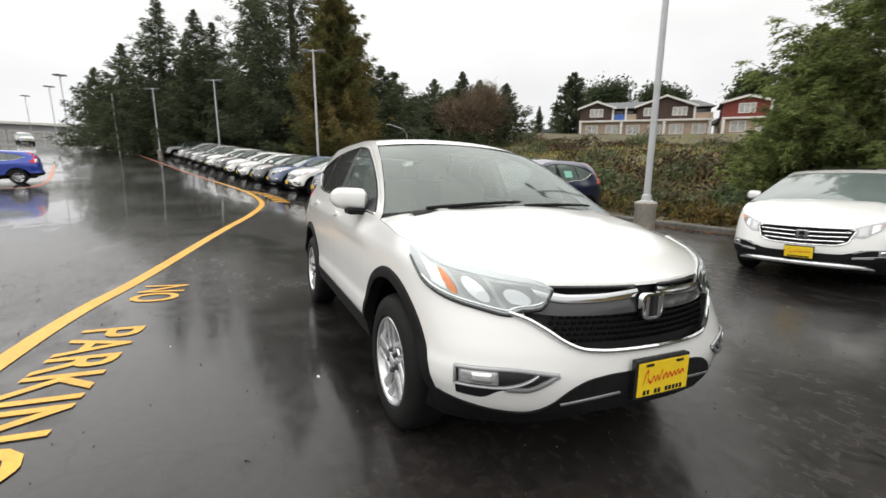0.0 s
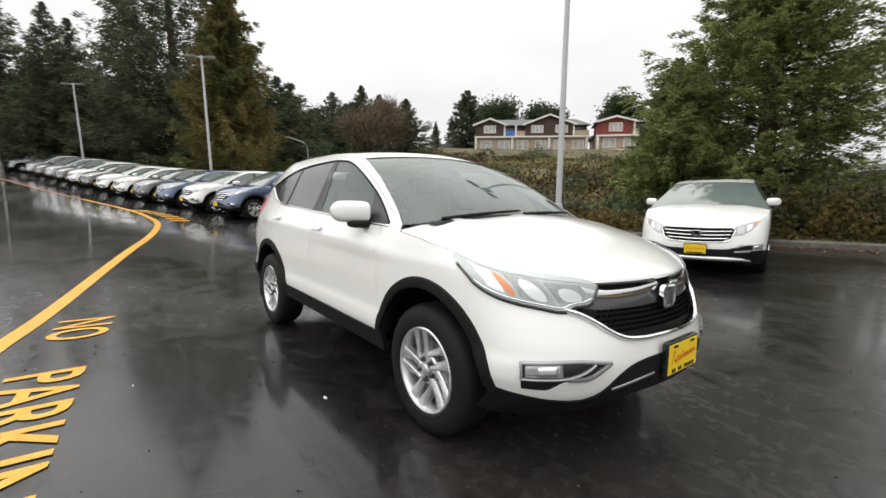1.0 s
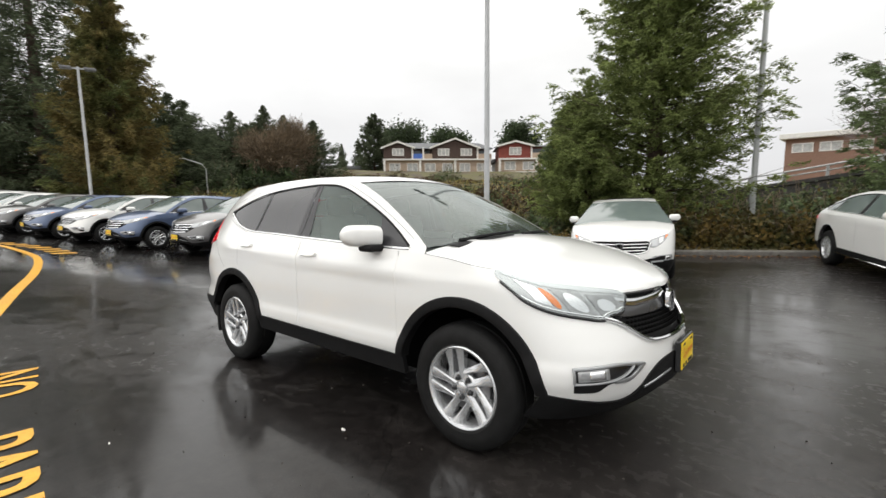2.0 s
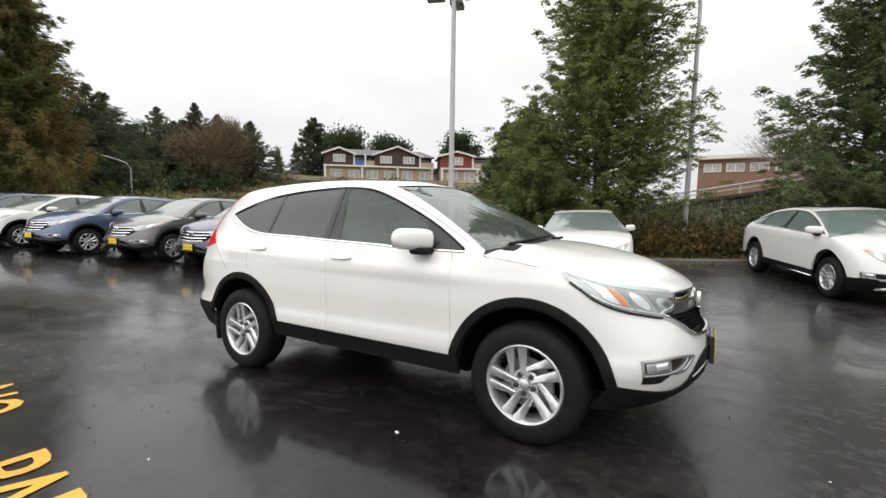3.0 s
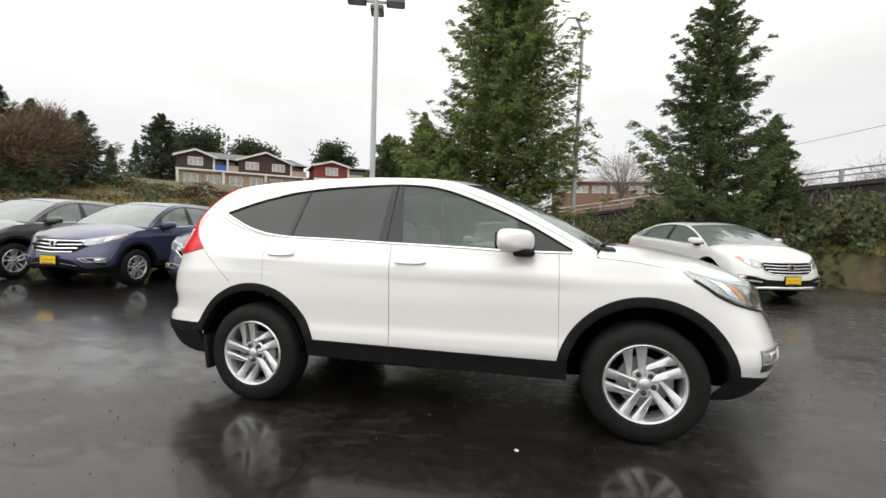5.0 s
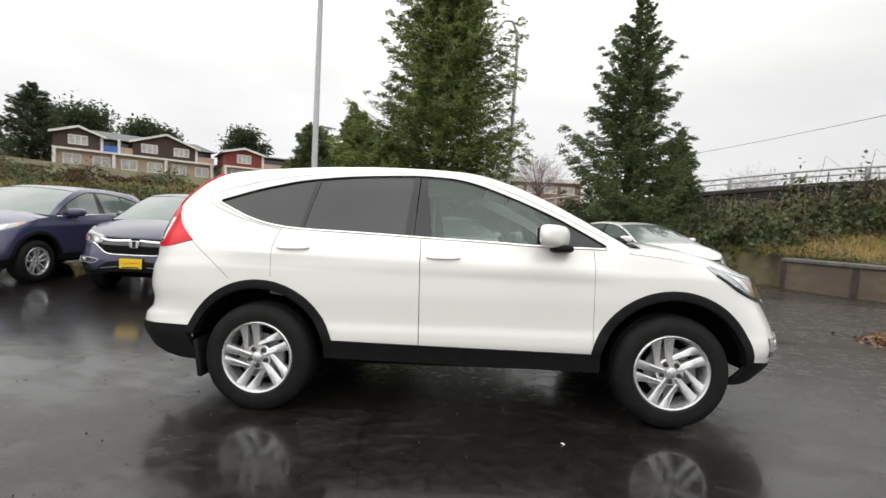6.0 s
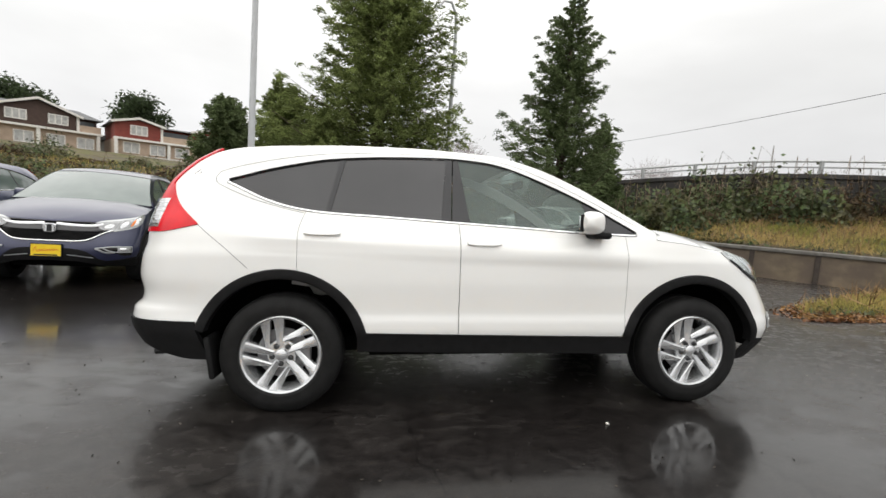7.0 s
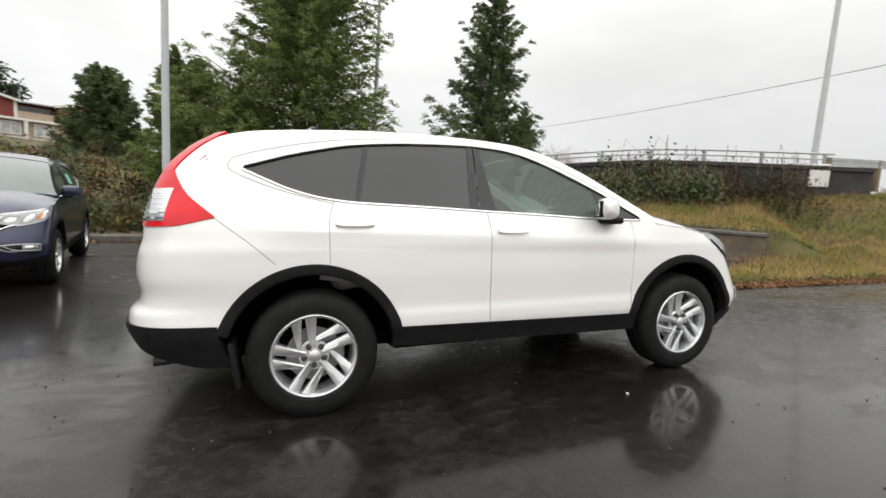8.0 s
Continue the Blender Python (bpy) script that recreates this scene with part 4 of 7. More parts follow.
    for name, a, b in (("rear_door", d0 + gap, d1 - gap), ("front_door", d1 + gap, d2 - gap)):
        cols = sorted({a, b} | {s for s in all_s if a < s < b})
        doors = twin(name, lambda bm, sd: patch(bm, sh, cols, lambda s: low(s) + 0.004, belt, 0.0, 11 * N, 0.03, sd), body_paint, root, "", True, 40)
        if detail == 2:
            hx, hz_ = sp["handles"][0 if name == "rear_door" else 1]
            for o, sd in zip(doors, (1, -1)):
                sx = [sh.s_at(hx + q, hz_) for q in linspace(-0.105, 0.105, 10)]
                bm2 = bmesh.new()
                patch(bm2, sh, [sh.s_at(hx + q, hz_) for q in linspace(-0.06, 0.075, 8)], lambda s: hz_ - 0.030 + 0.02 * abs(fr_(s, sx)), lambda s: hz_ + 0.034 - 0.02 * abs(fr_(s, sx)), 0.0015, 4, 0, (sd,))
                part("handle_recess", bm2, body_paint, o, "", True)
                bm2 = bmesh.new()
                patch(bm2, sh, sx, lambda s: hz_ - 0.017 + 0.008 * fr_(s, sx) ** 4, lambda s: hz_ + 0.022 - 0.014 * fr_(s, sx) ** 2, 0.022, 3, 0.022, (sd,))
                part("handle", bm2, body_paint, o, "body coloured pull handle", True, 40)

    # windscreen, side glass, pillars
    bm = bmesh.new()
    rows = []
    x_top = sp["roof_x"][1]
    for k in range(11):
        t = k / 10
        row = []
        xe = sp["cowl"] + (x_top - sp["cowl"]) * t
        z = sh.rail(xe)
        p = sh.at(sh.s_at(xe, z), z)
        xm = sp["cowl"] + sp["cowl_bow"] + (x_top + sp["roof_bow"] - sp["cowl"] - sp["cowl_bow"]) * t
        zm = sp["screen"][0] + (sh.rail(x_top) + crown - sp["screen"][0]) * (t ** sp["screen"][1])
        for c in linspace(-1, 1, 12):
            b = 1 - abs(c) ** 2.2
            row.append(bm.verts.new((xe + (xm - xe) * b, -(p.y + 0.006) * c, z + (zm - z) * b - 0.004)))
        rows.append(row)
    for a, b in zip(rows, rows[1:]):
        for c in range(12):
            bm.faces.new((a[c], a[c + 1], b[c + 1], b[c]))
    glass_mats = (M_SCREEN, M_GLASS, M_TINT) if detail == 2 else (M_FAR_GLASS,) * 3
    ws = part("windscreen", bm, glass_mats[0], root, "", True)
    ws.visible_shadow = False
    def raked(bm, sd, left, right, out):
        """A side pane whose two ends may lean: left and right are x at the sill and at the head."""
        for side in sd:
            grid = []
            for k in linspace(0, 1, 8 * N):
                col = []
                for r in linspace(0, 1, 6):
                    x = (left[0] + (left[1] - left[0]) * r) * (1 - k) + (right[0] + (right[1] - right[0]) * r) * k
                    lo_, hi_ = sh.wb(x), min(sh.wt(x), sh.rail(x) - 0.002)
                    z = lo_ + max(0.001, hi_ - lo_) * r
                    p = sh.at(sh.s_at(x, z), z, out)
                    col.append(bm.verts.new((p.x, p.y * side, p.z)))
                grid.append(col)
            for a, b in zip(grid, grid[1:]):
                for r in range(6):
                    q = (a[r], b[r], b[r + 1], a[r + 1])
                    bm.faces.new(q if side > 0 else q[::-1])

    for name, left, right, material in sp["glass"]:
        for g in twin(name, lambda bm, sd: raked(bm, sd, left, right, -0.006 if material != "black" else -0.002), {"clear": glass_mats[1], "tint": glass_mats[2], "black": M_PILLAR}[material], root):
            if material != "black":
                g.visible_shadow = False
    # trim round the windows
    twin("lower_window_trim", lambda bm, sd: solid_strip(bm, sh, [(s, mid_lo(s) - 0.008) for s in linspace(s_w0, s_w1, 16)], 0.016, 0.0, 0.006, sd), M_CHROME, root, "thin bright trim")
    twin("upper_window_trim", lambda bm, sd: solid_strip(bm, sh, [(s, mid_hi(s) + 0.006) for s in linspace(s_w0, s_w1, 20)], 0.014, 0.0, 0.005, sd), M_CLAD, root, "thin dark trim")

    # cladding: sills, bumpers' lower parts, wheel arch flares
    side_s = stations(xr + arch * 0.9, xf - arch * 0.9, 12 * N)
    twin("sill_cladding", lambda bm, sd: patch(bm, sh, side_s, lambda s: sill(x_of(s)) - 0.105, lambda s: sill(x_of(s)) + 0.012, 0.010, 5, 0.03, sd), sp["clad"], root, "matt black plastic sill", True, 40)
    bm = bmesh.new()
    patch(bm, sh, linspace(0, sh.s_at(xr - arch * 0.93, 0.45), 12 * N), lambda s: sp["rear_skirt"] + sp.get("skirt_rise", 0.0) * (1 - ease((x_of(s) - sp["outline"][0][0]) / 0.42)), lambda s: rear_low + 0.012, 0.012, 5, 0.03)
    bmesh.ops.remove_doubles(bm, verts=bm.verts[:], dist=0.001)
    part("rear_bumper_skirt", bm, sp["clad"], root, "matt black lower bumper", True, 40)
    bm = bmesh.new()
    patch(bm, sh, linspace(sh.s_at(xf + arch * 0.93, 0.4), 1, 14 * N), lambda s: sp["front_skirt"](y_of(s)), lambda s: front_low(y_of(s)) + 0.012, 0.008, 6, 0.03)
    bmesh.ops.remove_doubles(bm, verts=bm.verts[:], dist=0.001)
    part("front_bumper_skirt", bm, M_CLAD, root, "matt black lower bumper", True, 40)
    if sp.get("chip"):
        twin("skirt_trim", lambda bm, sd: solid_strip(bm, sh, [(sh.s_front(y), z) for y, z in sp["chip"]], 0.012, 0.008, 0.006, sd), M_SATIN, root, "thin silver strip", True, 45)
    if sp["flare"]:
        def flare(bm, sd, h):
            prev = None
            a0, a1 = sp["flare_span"][0 if h == xr else 1]
            for t in linspace(radians(a0), radians(a1), 18 * N):
                ring = []
                for rr, lift in ((arch + 0.022, 0.0), (arch + 0.018, 0.011), (arch - 0.022, 0.018), (arch - 0.036, 0.012), (arch - 0.04, -0.05)):
                    x, z = h + rr * math.cos(t), hz + rr * math.sin(t)
                    p = sh.at(sh.s_at(x, z), max(z, 0.3))
                    ring.append(bm.verts.new((x, (p.y - lift) * sd[0], z)))
                if prev:
                    for k in range(4):
                        bm.faces.new((prev[k], ring[k], ring[k + 1], prev[k + 1]))
                prev = ring
            bmesh.ops.recalc_face_normals(bm, faces=bm.faces[:])

        for h in (xr, xf):
            twin("wheel_arch_flare", lambda bm, sd: flare(bm, sd, h), sp["clad"], root, "matt black arch flare", True, 40)
    # inside of the arches, floor
    def liner(bm, sd, h):
        side = sd[0]
        prev = None
        for t in linspace(radians(2), radians(178), 20):
            row = [bm.verts.new((h + (arch - 0.02) * math.cos(t), -side * yy, hz + (arch - 0.02) * math.sin(t))) for yy in (0.86, 0.5)]
            if prev:
                bm.faces.new((prev[0], row[0], row[1], prev[1]))
            prev = row
        bm.faces.new([bm.verts.new((h + (arch - 0.02) * math.cos(t), -side * 0.5, hz + (arch - 0.02) * math.sin(t))) for t in linspace(radians(2), radians(178), 20)])
        bmesh.ops.remove_doubles(bm, verts=bm.verts[:], dist=0.001)

    for h in (xr, xf):
        twin("wheel_arch_liner", lambda bm, sd: liner(bm, sd, h), M_LINER, root)
    bm = bmesh.new()
    x0, x1 = sp["outline"][0][0] + 0.35, sp["outline"][-1][0] - 0.35
    cut = [(x0, 0.5), (xr - arch, 0.5), (xr + arch, 0.5), (xr + arch + 0.02, 0.62), (xf - arch - 0.02, 0.62), (xf - arch, 0.5), (x1, 0.5)]
    loop = [(x, -y) for x, y in cut] + [(x, y) for x, y in cut[::-1]]
    lo_v = [bm.verts.new((x, y, 0.27)) for x, y in loop]
    hi_v = [bm.verts.new((x, y, 0.46)) for x, y in loop]
    bm.faces.new(lo_v[::-1])
    bm.faces.new(hi_v)
    for i in range(len(loop)):
        j = (i + 1) % len(loop)
        bm.faces.new((lo_v[i], lo_v[j], hi_v[j], hi_v[i]))
    part("underbody", bm, M_LINER, root)

    # nose: grille, bars, badge, lamps
    bm = bmesh.new()
    patch(bm, sh, linspace(sh.s_front(gr["half"] + 0.03), 1, 10 * N), lambda s: gr["low"](-sh.at(s, 0.7).y) - 0.015, lambda s: gr["high"](-sh.at(s, 0.8).y) + 0.006, -0.028, 5)
    bmesh.ops.remove_doubles(bm, verts=bm.verts[:], dist=0.001)
    grille = part("grille", bm, M_GRILLE_BACK, root, "black grille", True)
    for kind, pts, wdt, lift in gr["bars"]:
        yz = curve_fn(sorted(pts))
        y_end, y_start = max(p[0] for p in pts), min(p[0] for p in pts)
        row = [(sh.s_front(max(y, 0.0)), yz(y)) for y in linspace(y_end, y_start, 10)]
        mm = {"chrome": M_CHROME, "black": M_GLOSS, "grey": M_LAMP_GREY, "band": M_GRILLE_BAND}[kind]
        if y_start < 0.01:
            bm = bmesh.new()
            solid_strip(bm, sh, row, wdt, lift, 0.016)
            bmesh.ops.remove_doubles(bm, verts=bm.verts[:], dist=0.001)
            part("grille_bar", bm, mm, grille, "chrome bar" if kind == "chrome" else "", True, 45)
        else:
            twin("grille_bar", lambda bm, sd: solid_strip(bm, sh, row, wdt, lift, 0.016, sd), mm, grille, "chrome bar" if kind == "chrome" else "", True, 45)
    if gr.get("mesh"):
        bm = bmesh.new()
        for j in range(6):
            for i in range(-15, 16):
                y = (i + 0.5 * (j % 2)) * 0.031
                z = 0.665 + j * 0.022
                if not gr["low"](abs(y)) + 0.02 < z < gr["low"](abs(y)) + 0.16:
                    continue
                s = sh.s_front(max(0.001, abs(y)))
                p = sh.at(s, z, -0.02)
                yy = p.y if y < 0 else -p.y
                pts = [(p.x, yy + 0.0125 * math.cos(a), p.z + 0.009 * math.sin(a)) for a in linspace(0, 2 * math.pi, 6)[:-1]]
                lo_ = [bm.verts.new(v) for v in pts]
                hi_ = [bm.verts.new((v[0] + 0.012, yy + (v[1] - yy) * 0.7, p.z + (v[2] - p.z) * 0.7)) for v in pts]
                for a in range(6):
                    bm.faces.new((lo_[a], lo_[(a + 1) % 6], hi_[(a + 1) % 6], hi_[a]))
        part("grille_mesh", bm, M_LINER, grille)
    bx = sh.at(1.0, gr["badge"]).x + 0.004
    bm = bmesh.new()
    ring = []
    bw, bh = gr.get("badge_size", (0.062, 0.054))
    for rr, dx in ((1.0, 0.0), (0.96, 0.02), (0.82, 0.022), (0.78, 0.012)):
        ring.append([bm.verts.new((bx + dx, rr * bw * math.copysign(abs(math.cos(a)) ** 0.5, math.cos(a)) * (1 + 0.12 * math.sin(a)), gr["badge"] + rr * bh * math.copysign(abs(math.sin(a)) ** 0.5, math.sin(a)))) for a in linspace(0, 2 * math.pi, 28)[:-1]])
    for a, b in zip(ring, ring[1:]):
        for i in range(28):
            bm.faces.new((a[i], a[(i + 1) % 28], b[(i + 1) % 28], b[i]))
    for yy in (-0.55, 0.55):
        box(bm, (bx + 0.008, (yy - 0.16) * bw, gr["badge"] - 0.75 * bh), (bx + 0.022, (yy + 0.16) * bw, gr["badge"] + 0.75 * bh))
    bmesh.ops.recalc_face_normals(bm, faces=bm.faces[:])
    badge = part("badge", bm, M_CHROME, grille, "rounded chrome badge", True, 40)
    bm = bmesh.new()
    bm.faces.new([bm.verts.new((bx + 0.010, 0.8 * bw * math.copysign(abs(math.cos(a)) ** 0.5, math.cos(a)), gr["badge"] + 0.8 * bh * math.copysign(abs(math.sin(a)) ** 0.5, math.sin(a)))) for a in linspace(0, 2 * math.pi, 28)[:-1]])
    part("badge_field", bm, M_GLOSS, badge)

    # headlamps, fog lamps, tail lamps: plastic covers over the skin, with their inner pieces
    hl = sp["headlamp"]
    s0, s1 = sh.s_at(hl["x0"], 1.0), sh.s_front(hl["y1"])
    h_lo, h_hi = curve_fn(hl["low"]), curve_fn(hl["high"])
    fs = lambda s: (s - s0) / (s1 - s0)
    ss = linspace(s0, s1, 14 * N)
    lamps = twin("headlamp", lambda bm, sd: patch(bm, sh, ss, lambda s: h_lo(fs(s)), lambda s: h_hi(fs(s)), 0.006, 6, 0.02, sd), M_LAMP_GREY, root, "grey headlamp with clear cover", True, 45)
    for lampo, sd in zip(lamps, (1, -1)):
        for name, a, b, lo_, hi_, mm, slant, *level in hl["inner"]:
            bm = bmesh.new()
            prev = None
            for k in linspace(0, 1, 8):
                row = []
                for r in linspace(0, 1, 8):
                    # bowls are rounded, the other pieces fill their slanted field
                    ku, ru = 2 * k - 1, 2 * r - 1
                    kk, rr = (0.5 + 0.5 * ku * math.sqrt(1 - ru * ru / 2), 0.5 + 0.5 * ru * math.sqrt(1 - ku * ku / 2)) if level else (k, r)
                    f = a + (b - a) * kk + slant * (rr - 0.5)
                    z = h_lo(f) + (h_hi(f) - h_lo(f)) * (lo_ + (hi_ - lo_) * rr)
                    p = sh.at(s0 + (s1 - s0) * f, z, 0.0125 if level else 0.0095)
                    row.append(bm.verts.new((p.x, p.y * sd, p.z)))
                if prev:
                    for r in range(8):
                        q = (prev[r], row[r], row[r + 1], prev[r + 1])
                        bm.faces.new(q if sd > 0 else q[::-1])
                prev = row
            part(name, bm, mm, lampo, "", True, 45)
        if detail == 2:
            bm = bmesh.new()
            solid_strip(bm, sh, [(s, h_lo(fs(s)) + 0.002) for s in linspace(s0, s1, 14)], 0.016, 0.004, 0.007, (sd,))
            part("lower_trim", bm, M_GLOSS, lampo, "", True)
            bm = bmesh.new()
            solid_strip(bm, sh, [(s, h_lo(fs(s)) + 0.020) for s in linspace(s0 + 0.1 * (s1 - s0), s0 + 0.93 * (s1 - s0), 14)], 0.010, 0.006, 0.006, (sd,))
            part("light_strip", bm, M_CHROME, lampo, "", True)
            bm = bmesh.new()
            patch(bm, sh, linspace(s0 + 0.02 * (s1 - s0), s0 + 0.98 * (s1 - s0), 30), lambda s: h_lo(fs(s)) + 0.006, lambda s: h_hi(fs(s)) - 0.004, 0.018, 6, 0.008, (sd,))
            part("cover", bm, M_LAMP_COVER, lampo, "clear plastic cover", True, 45)
    fg = sp["fog"]
    a, b = sh.s_front(fg["y0"]), sh.s_front(fg["y1"])
    f_lo, f_hi = curve_fn(fg["low"]), curve_fn(fg["high"])
    ff = lambda s: (s - a) / (b - a)
    fogs = twin("fog_lamp", lambda bm, sd: patch(bm, sh, linspace(a, b, 10 * N), lambda s: f_lo(ff(s)), lambda s: f_hi(ff(s)), 0.002, 4, 0.02, sd), M_GLOSS, root, "fog lamp in a black bezel with bright rim", True, 45)
    for fog, sd in zip(fogs, (1, -1)):
        mid_c = curve_fn(fg["mid"])
        sf = lambda t: a + (b - a) * t
        e = fg["end"]
        for name, row, wd in (("upper_bezel", [(sf(t), f_hi(t) - 0.006) for t in linspace(0, 1, 10)], 0.018), ("middle_bezel", [(sf(t), mid_c(t)) for t in linspace(0, e, 10)], 0.014), ("lower_bezel", [(sf(t), f_lo(t) + 0.008) for t in linspace(0.5, 1, 8)], 0.022), ("outer_bezel", [(sf(0.0), mid_c(0) + (f_hi(0) - mid_c(0)) * t) for t in (0.0, 0.5, 1.0)], 0.014)):
            bm = bmesh.new()
            solid_strip(bm, sh, row, wd, 0.004, 0.010, (sd,))
            part(name, bm, M_SATIN, fog, "bright bezel", True, 45)
        bm = bmesh.new()
        patch(bm, sh, [sf(t) for t in linspace(0.04, 0.42, 8)], lambda s: mid_c(ff(s)) + 0.010, lambda s: f_hi(ff(s)) - 0.012, 0.008, 3, 0.004, (sd,))
        lens = part("lens", bm, M_LAMP_DEEP, fog, "", True)
        bm = bmesh.new()
        patch(bm, sh, [sf(t) for t in linspace(0.17, 0.36, 8)], lambda s: mid_c(ff(s)) + 0.016, lambda s: f_hi(ff(s)) - 0.022, 0.012, 3, 0.004, (sd,))
        part("bulb_cover", bm, M_REFLECTOR, lens, "", True)
    tl = sp["tail_lamp"]
    a, b = sh.s_back(tl["y0"]), sh.s_at(tl["x1"], tl["low"](1.0))
    ft = lambda s: (s - a) / (b - a)
    tails = twin("tail_lamp", lambda bm, sd: patch(bm, sh, linspace(a, b, 10 * N), lambda s: tl["low"](ft(s)), lambda s: max(tl["low"](ft(s)) + 0.004, tl["high"](ft(s))), 0.007, 8, 0.02, sd), M_RED_LAMP, root, "red tail lamp that climbs the rear pillar", True, 45)
    if tl.get("strip"):
        c0, c1, z0, z1 = tl["strip"]
        for tail, sd in zip(tails, (1, -1)):
            bm = bmesh.new()
            patch(bm, sh, linspace(a + (b - a) * c0, a + (b - a) * c1, 4 * N), lambda s: z0, lambda s: z1, 0.0075, 8 * N, 0.02, (sd,))
            part("upper_lamp", bm, M_RED_LAMP, tail, "", True, 45)
            bm = bmesh.new()
            patch(bm, sh, linspace(a, a + (b - a) * 0.46, 6), lambda s: tl["low"](0) + 0.03, lambda s: tl["low"](0) + 0.20, 0.010, 4, 0.004, (sd,))
            part("reverse_lens", bm, M_CLEAR_LAMP, tail, "clear reversing lens", True)
            for k in range(6):
                bm = bmesh.new()
                patch(bm, sh, linspace(a, a + (b - a) * 0.46, 6), lambda s: tl["low"](0) + 0.042 + k * 0.026, lambda s: tl["low"](0) + 0.048 + k * 0.026, 0.0115, 1, 0, (sd,))
                part("lens_rib", bm, M_CHROME, tail, "", True)

    # dealer plate: a yellow panel with red and black marks
    pz = sp["plate_z"]
    px = sh.at(1.0, pz).x + 0.03
    bm = bmesh.new()
    box(bm, (px - 0.03, -0.16, pz - 0.085), (px, 0.16, pz + 0.085), None, 0.006)
    plate = part("number_plate", bm, M_GLOSS, root, "yellow dealer plate with red script in a black frame")
    bm = bmesh.new()
    box(bm, (px - 0.004, -0.15, pz - 0.072), (px + 0.004, 0.15, pz + 0.072))
    part("panel", bm, M_PLATE, plate)
    if detail >= 1:
        bm = bmesh.new()
        row = catmull([(-0.125, -0.022), (-0.108, 0.030), (-0.095, 0.034), (-0.098, 0.006), (-0.078, -0.016), (-0.064, 0.012), (-0.052, -0.012), (-0.040, 0.012), (-0.030, -0.010), (-0.014, 0.030), (-0.006, -0.008), (0.010, 0.014), (0.022, -0.008), (0.034, 0.014), (0.048, -0.006), (0.062, 0.014), (0.072, -0.004), (0.086, 0.018), (0.096, -0.002), (0.112, 0.016), (0.122, 0.0)], 3)
        prev = None
        for y, z in row:
            q = [bm.verts.new((px + 0.0065, y, pz + z + k)) for k in (-0.0055, 0.0055)]
            if prev:
                bm.faces.new((prev[0], q[0], q[1], prev[1]))
            prev = q
        part("script_mark", bm, M_PLATE_RED, plate, "red script")
        bars = [(-0.118 + i * 0.022, -0.104 + i * 0.022, -0.066, -0.047) for i in range(11) if i not in (2, 5)] + [(-0.112, -0.068, 0.055, 0.066), (0.068, 0.112, 0.055, 0.066)]
        if detail == 2:
            for y0, y1, z0, z1 in bars:
                bm = bmesh.new()
                box(bm, (px + 0.003, y0, pz + z0), (px + 0.006, y1, pz + z1))
                part("letter_bar", bm, M_GLOSS, plate)
        else:
            bm = bmesh.new()
            box(bm, (px + 0.003, -0.118, pz - 0.066), (px + 0.006, 0.116, pz - 0.050))
            part("letter_bar", bm, M_GLOSS, plate, "small black bar")

    # mirrors
    mx, my, mz = sp["mirror"]
    for side in (-1, 1):
        bm = bmesh.new()
        rings = []
        for t in linspace(0, 1, 9):
            yy = my + 0.205 * t
            prof = (0.80 + 0.20 * math.sin(math.pi * min(1, 0.35 + 0.5 * t))) * (1 - max(0, (t - 0.72) / 0.28) ** 2.2 * 0.62) * (1 - max(0, (0.15 - t) / 0.15) ** 2 * 0.35)
            ring = []
            for a in linspace(0, 2 * math.pi, 24)[:-1]:
                c, q = math.cos(a), math.sin(a)
                fx = 0.100 if c > 0 else 0.055
                ring.append(bm.verts.new((mx + fx * prof * math.copysign(abs(c) ** 0.62, c) + 0.03 - 0.10 * t, side * yy, mz + 0.006 * t + 0.072 * prof * math.copysign(abs(q) ** 0.62, q))))
            rings.append(ring)
        for a, b in zip(rings, rings[1:]):
            for i in range(24):
                bm.faces.new((a[i], a[(i + 1) % 24], b[(i + 1) % 24], b[i]))
        bm.faces.new(rings[0])
        bm.faces.new(rings[-1])
        bmesh.ops.recalc_face_normals(bm, faces=bm.faces[:])
        mir = part("door_mirror", bm, body_paint, root, "", True, 60)
        bm = bmesh.new()
        yv = [(my - 0.10) * side, (my + 0.13) * side]
        box(bm, (mx - 0.01, min(yv), mz - 0.095), (mx + 0.12, max(yv), mz - 0.050), None, 0.020)
        part("mirror_foot", bm, M_CLAD, mir, "black foot", True, 40)
        bm = bmesh.new()
        back = Matrix.Translation((mx - 0.072, side * (my + 0.100), mz + 0.002)) @ Matrix.Rotation(radians(side * 26), 4, "Z")
        box(bm, (-0.012, -0.078, -0.052), (0.02, 0.070, 0.052), back, 0.012)
        part("mirror_bezel", bm, M_CLAD, mir, "black mirror bezel", True, 40)
        bm = bmesh.new()
        box(bm, (-0.015, -0.068, -0.043), (-0.008, 0.060, 0.043), back, 0.003)
        part("mirror_glass", bm, M_CHROME, mir, "mirror glass", True, 40)

    for h in hubs:
        for side in (-1, 1):
            wheel(root, h, side * sp["track"], hz, tr, rim, detail < 2, style=sp["wheel"])
    if detail == 2:
        cabin(root, sp, sh)
        front_extras(root, sp, sh, body_paint)
    if detail < 2:
        bm = bmesh.new()
        box(bm, (-1.5, -0.7, 0.45), (0.9, 0.7, 1.08), None, 0.05)
        part("cabin", bm, M_DASH, root)
    return root, sh, (mid_lo, mid_hi, low, hi, s_w0, s_w1, belt)


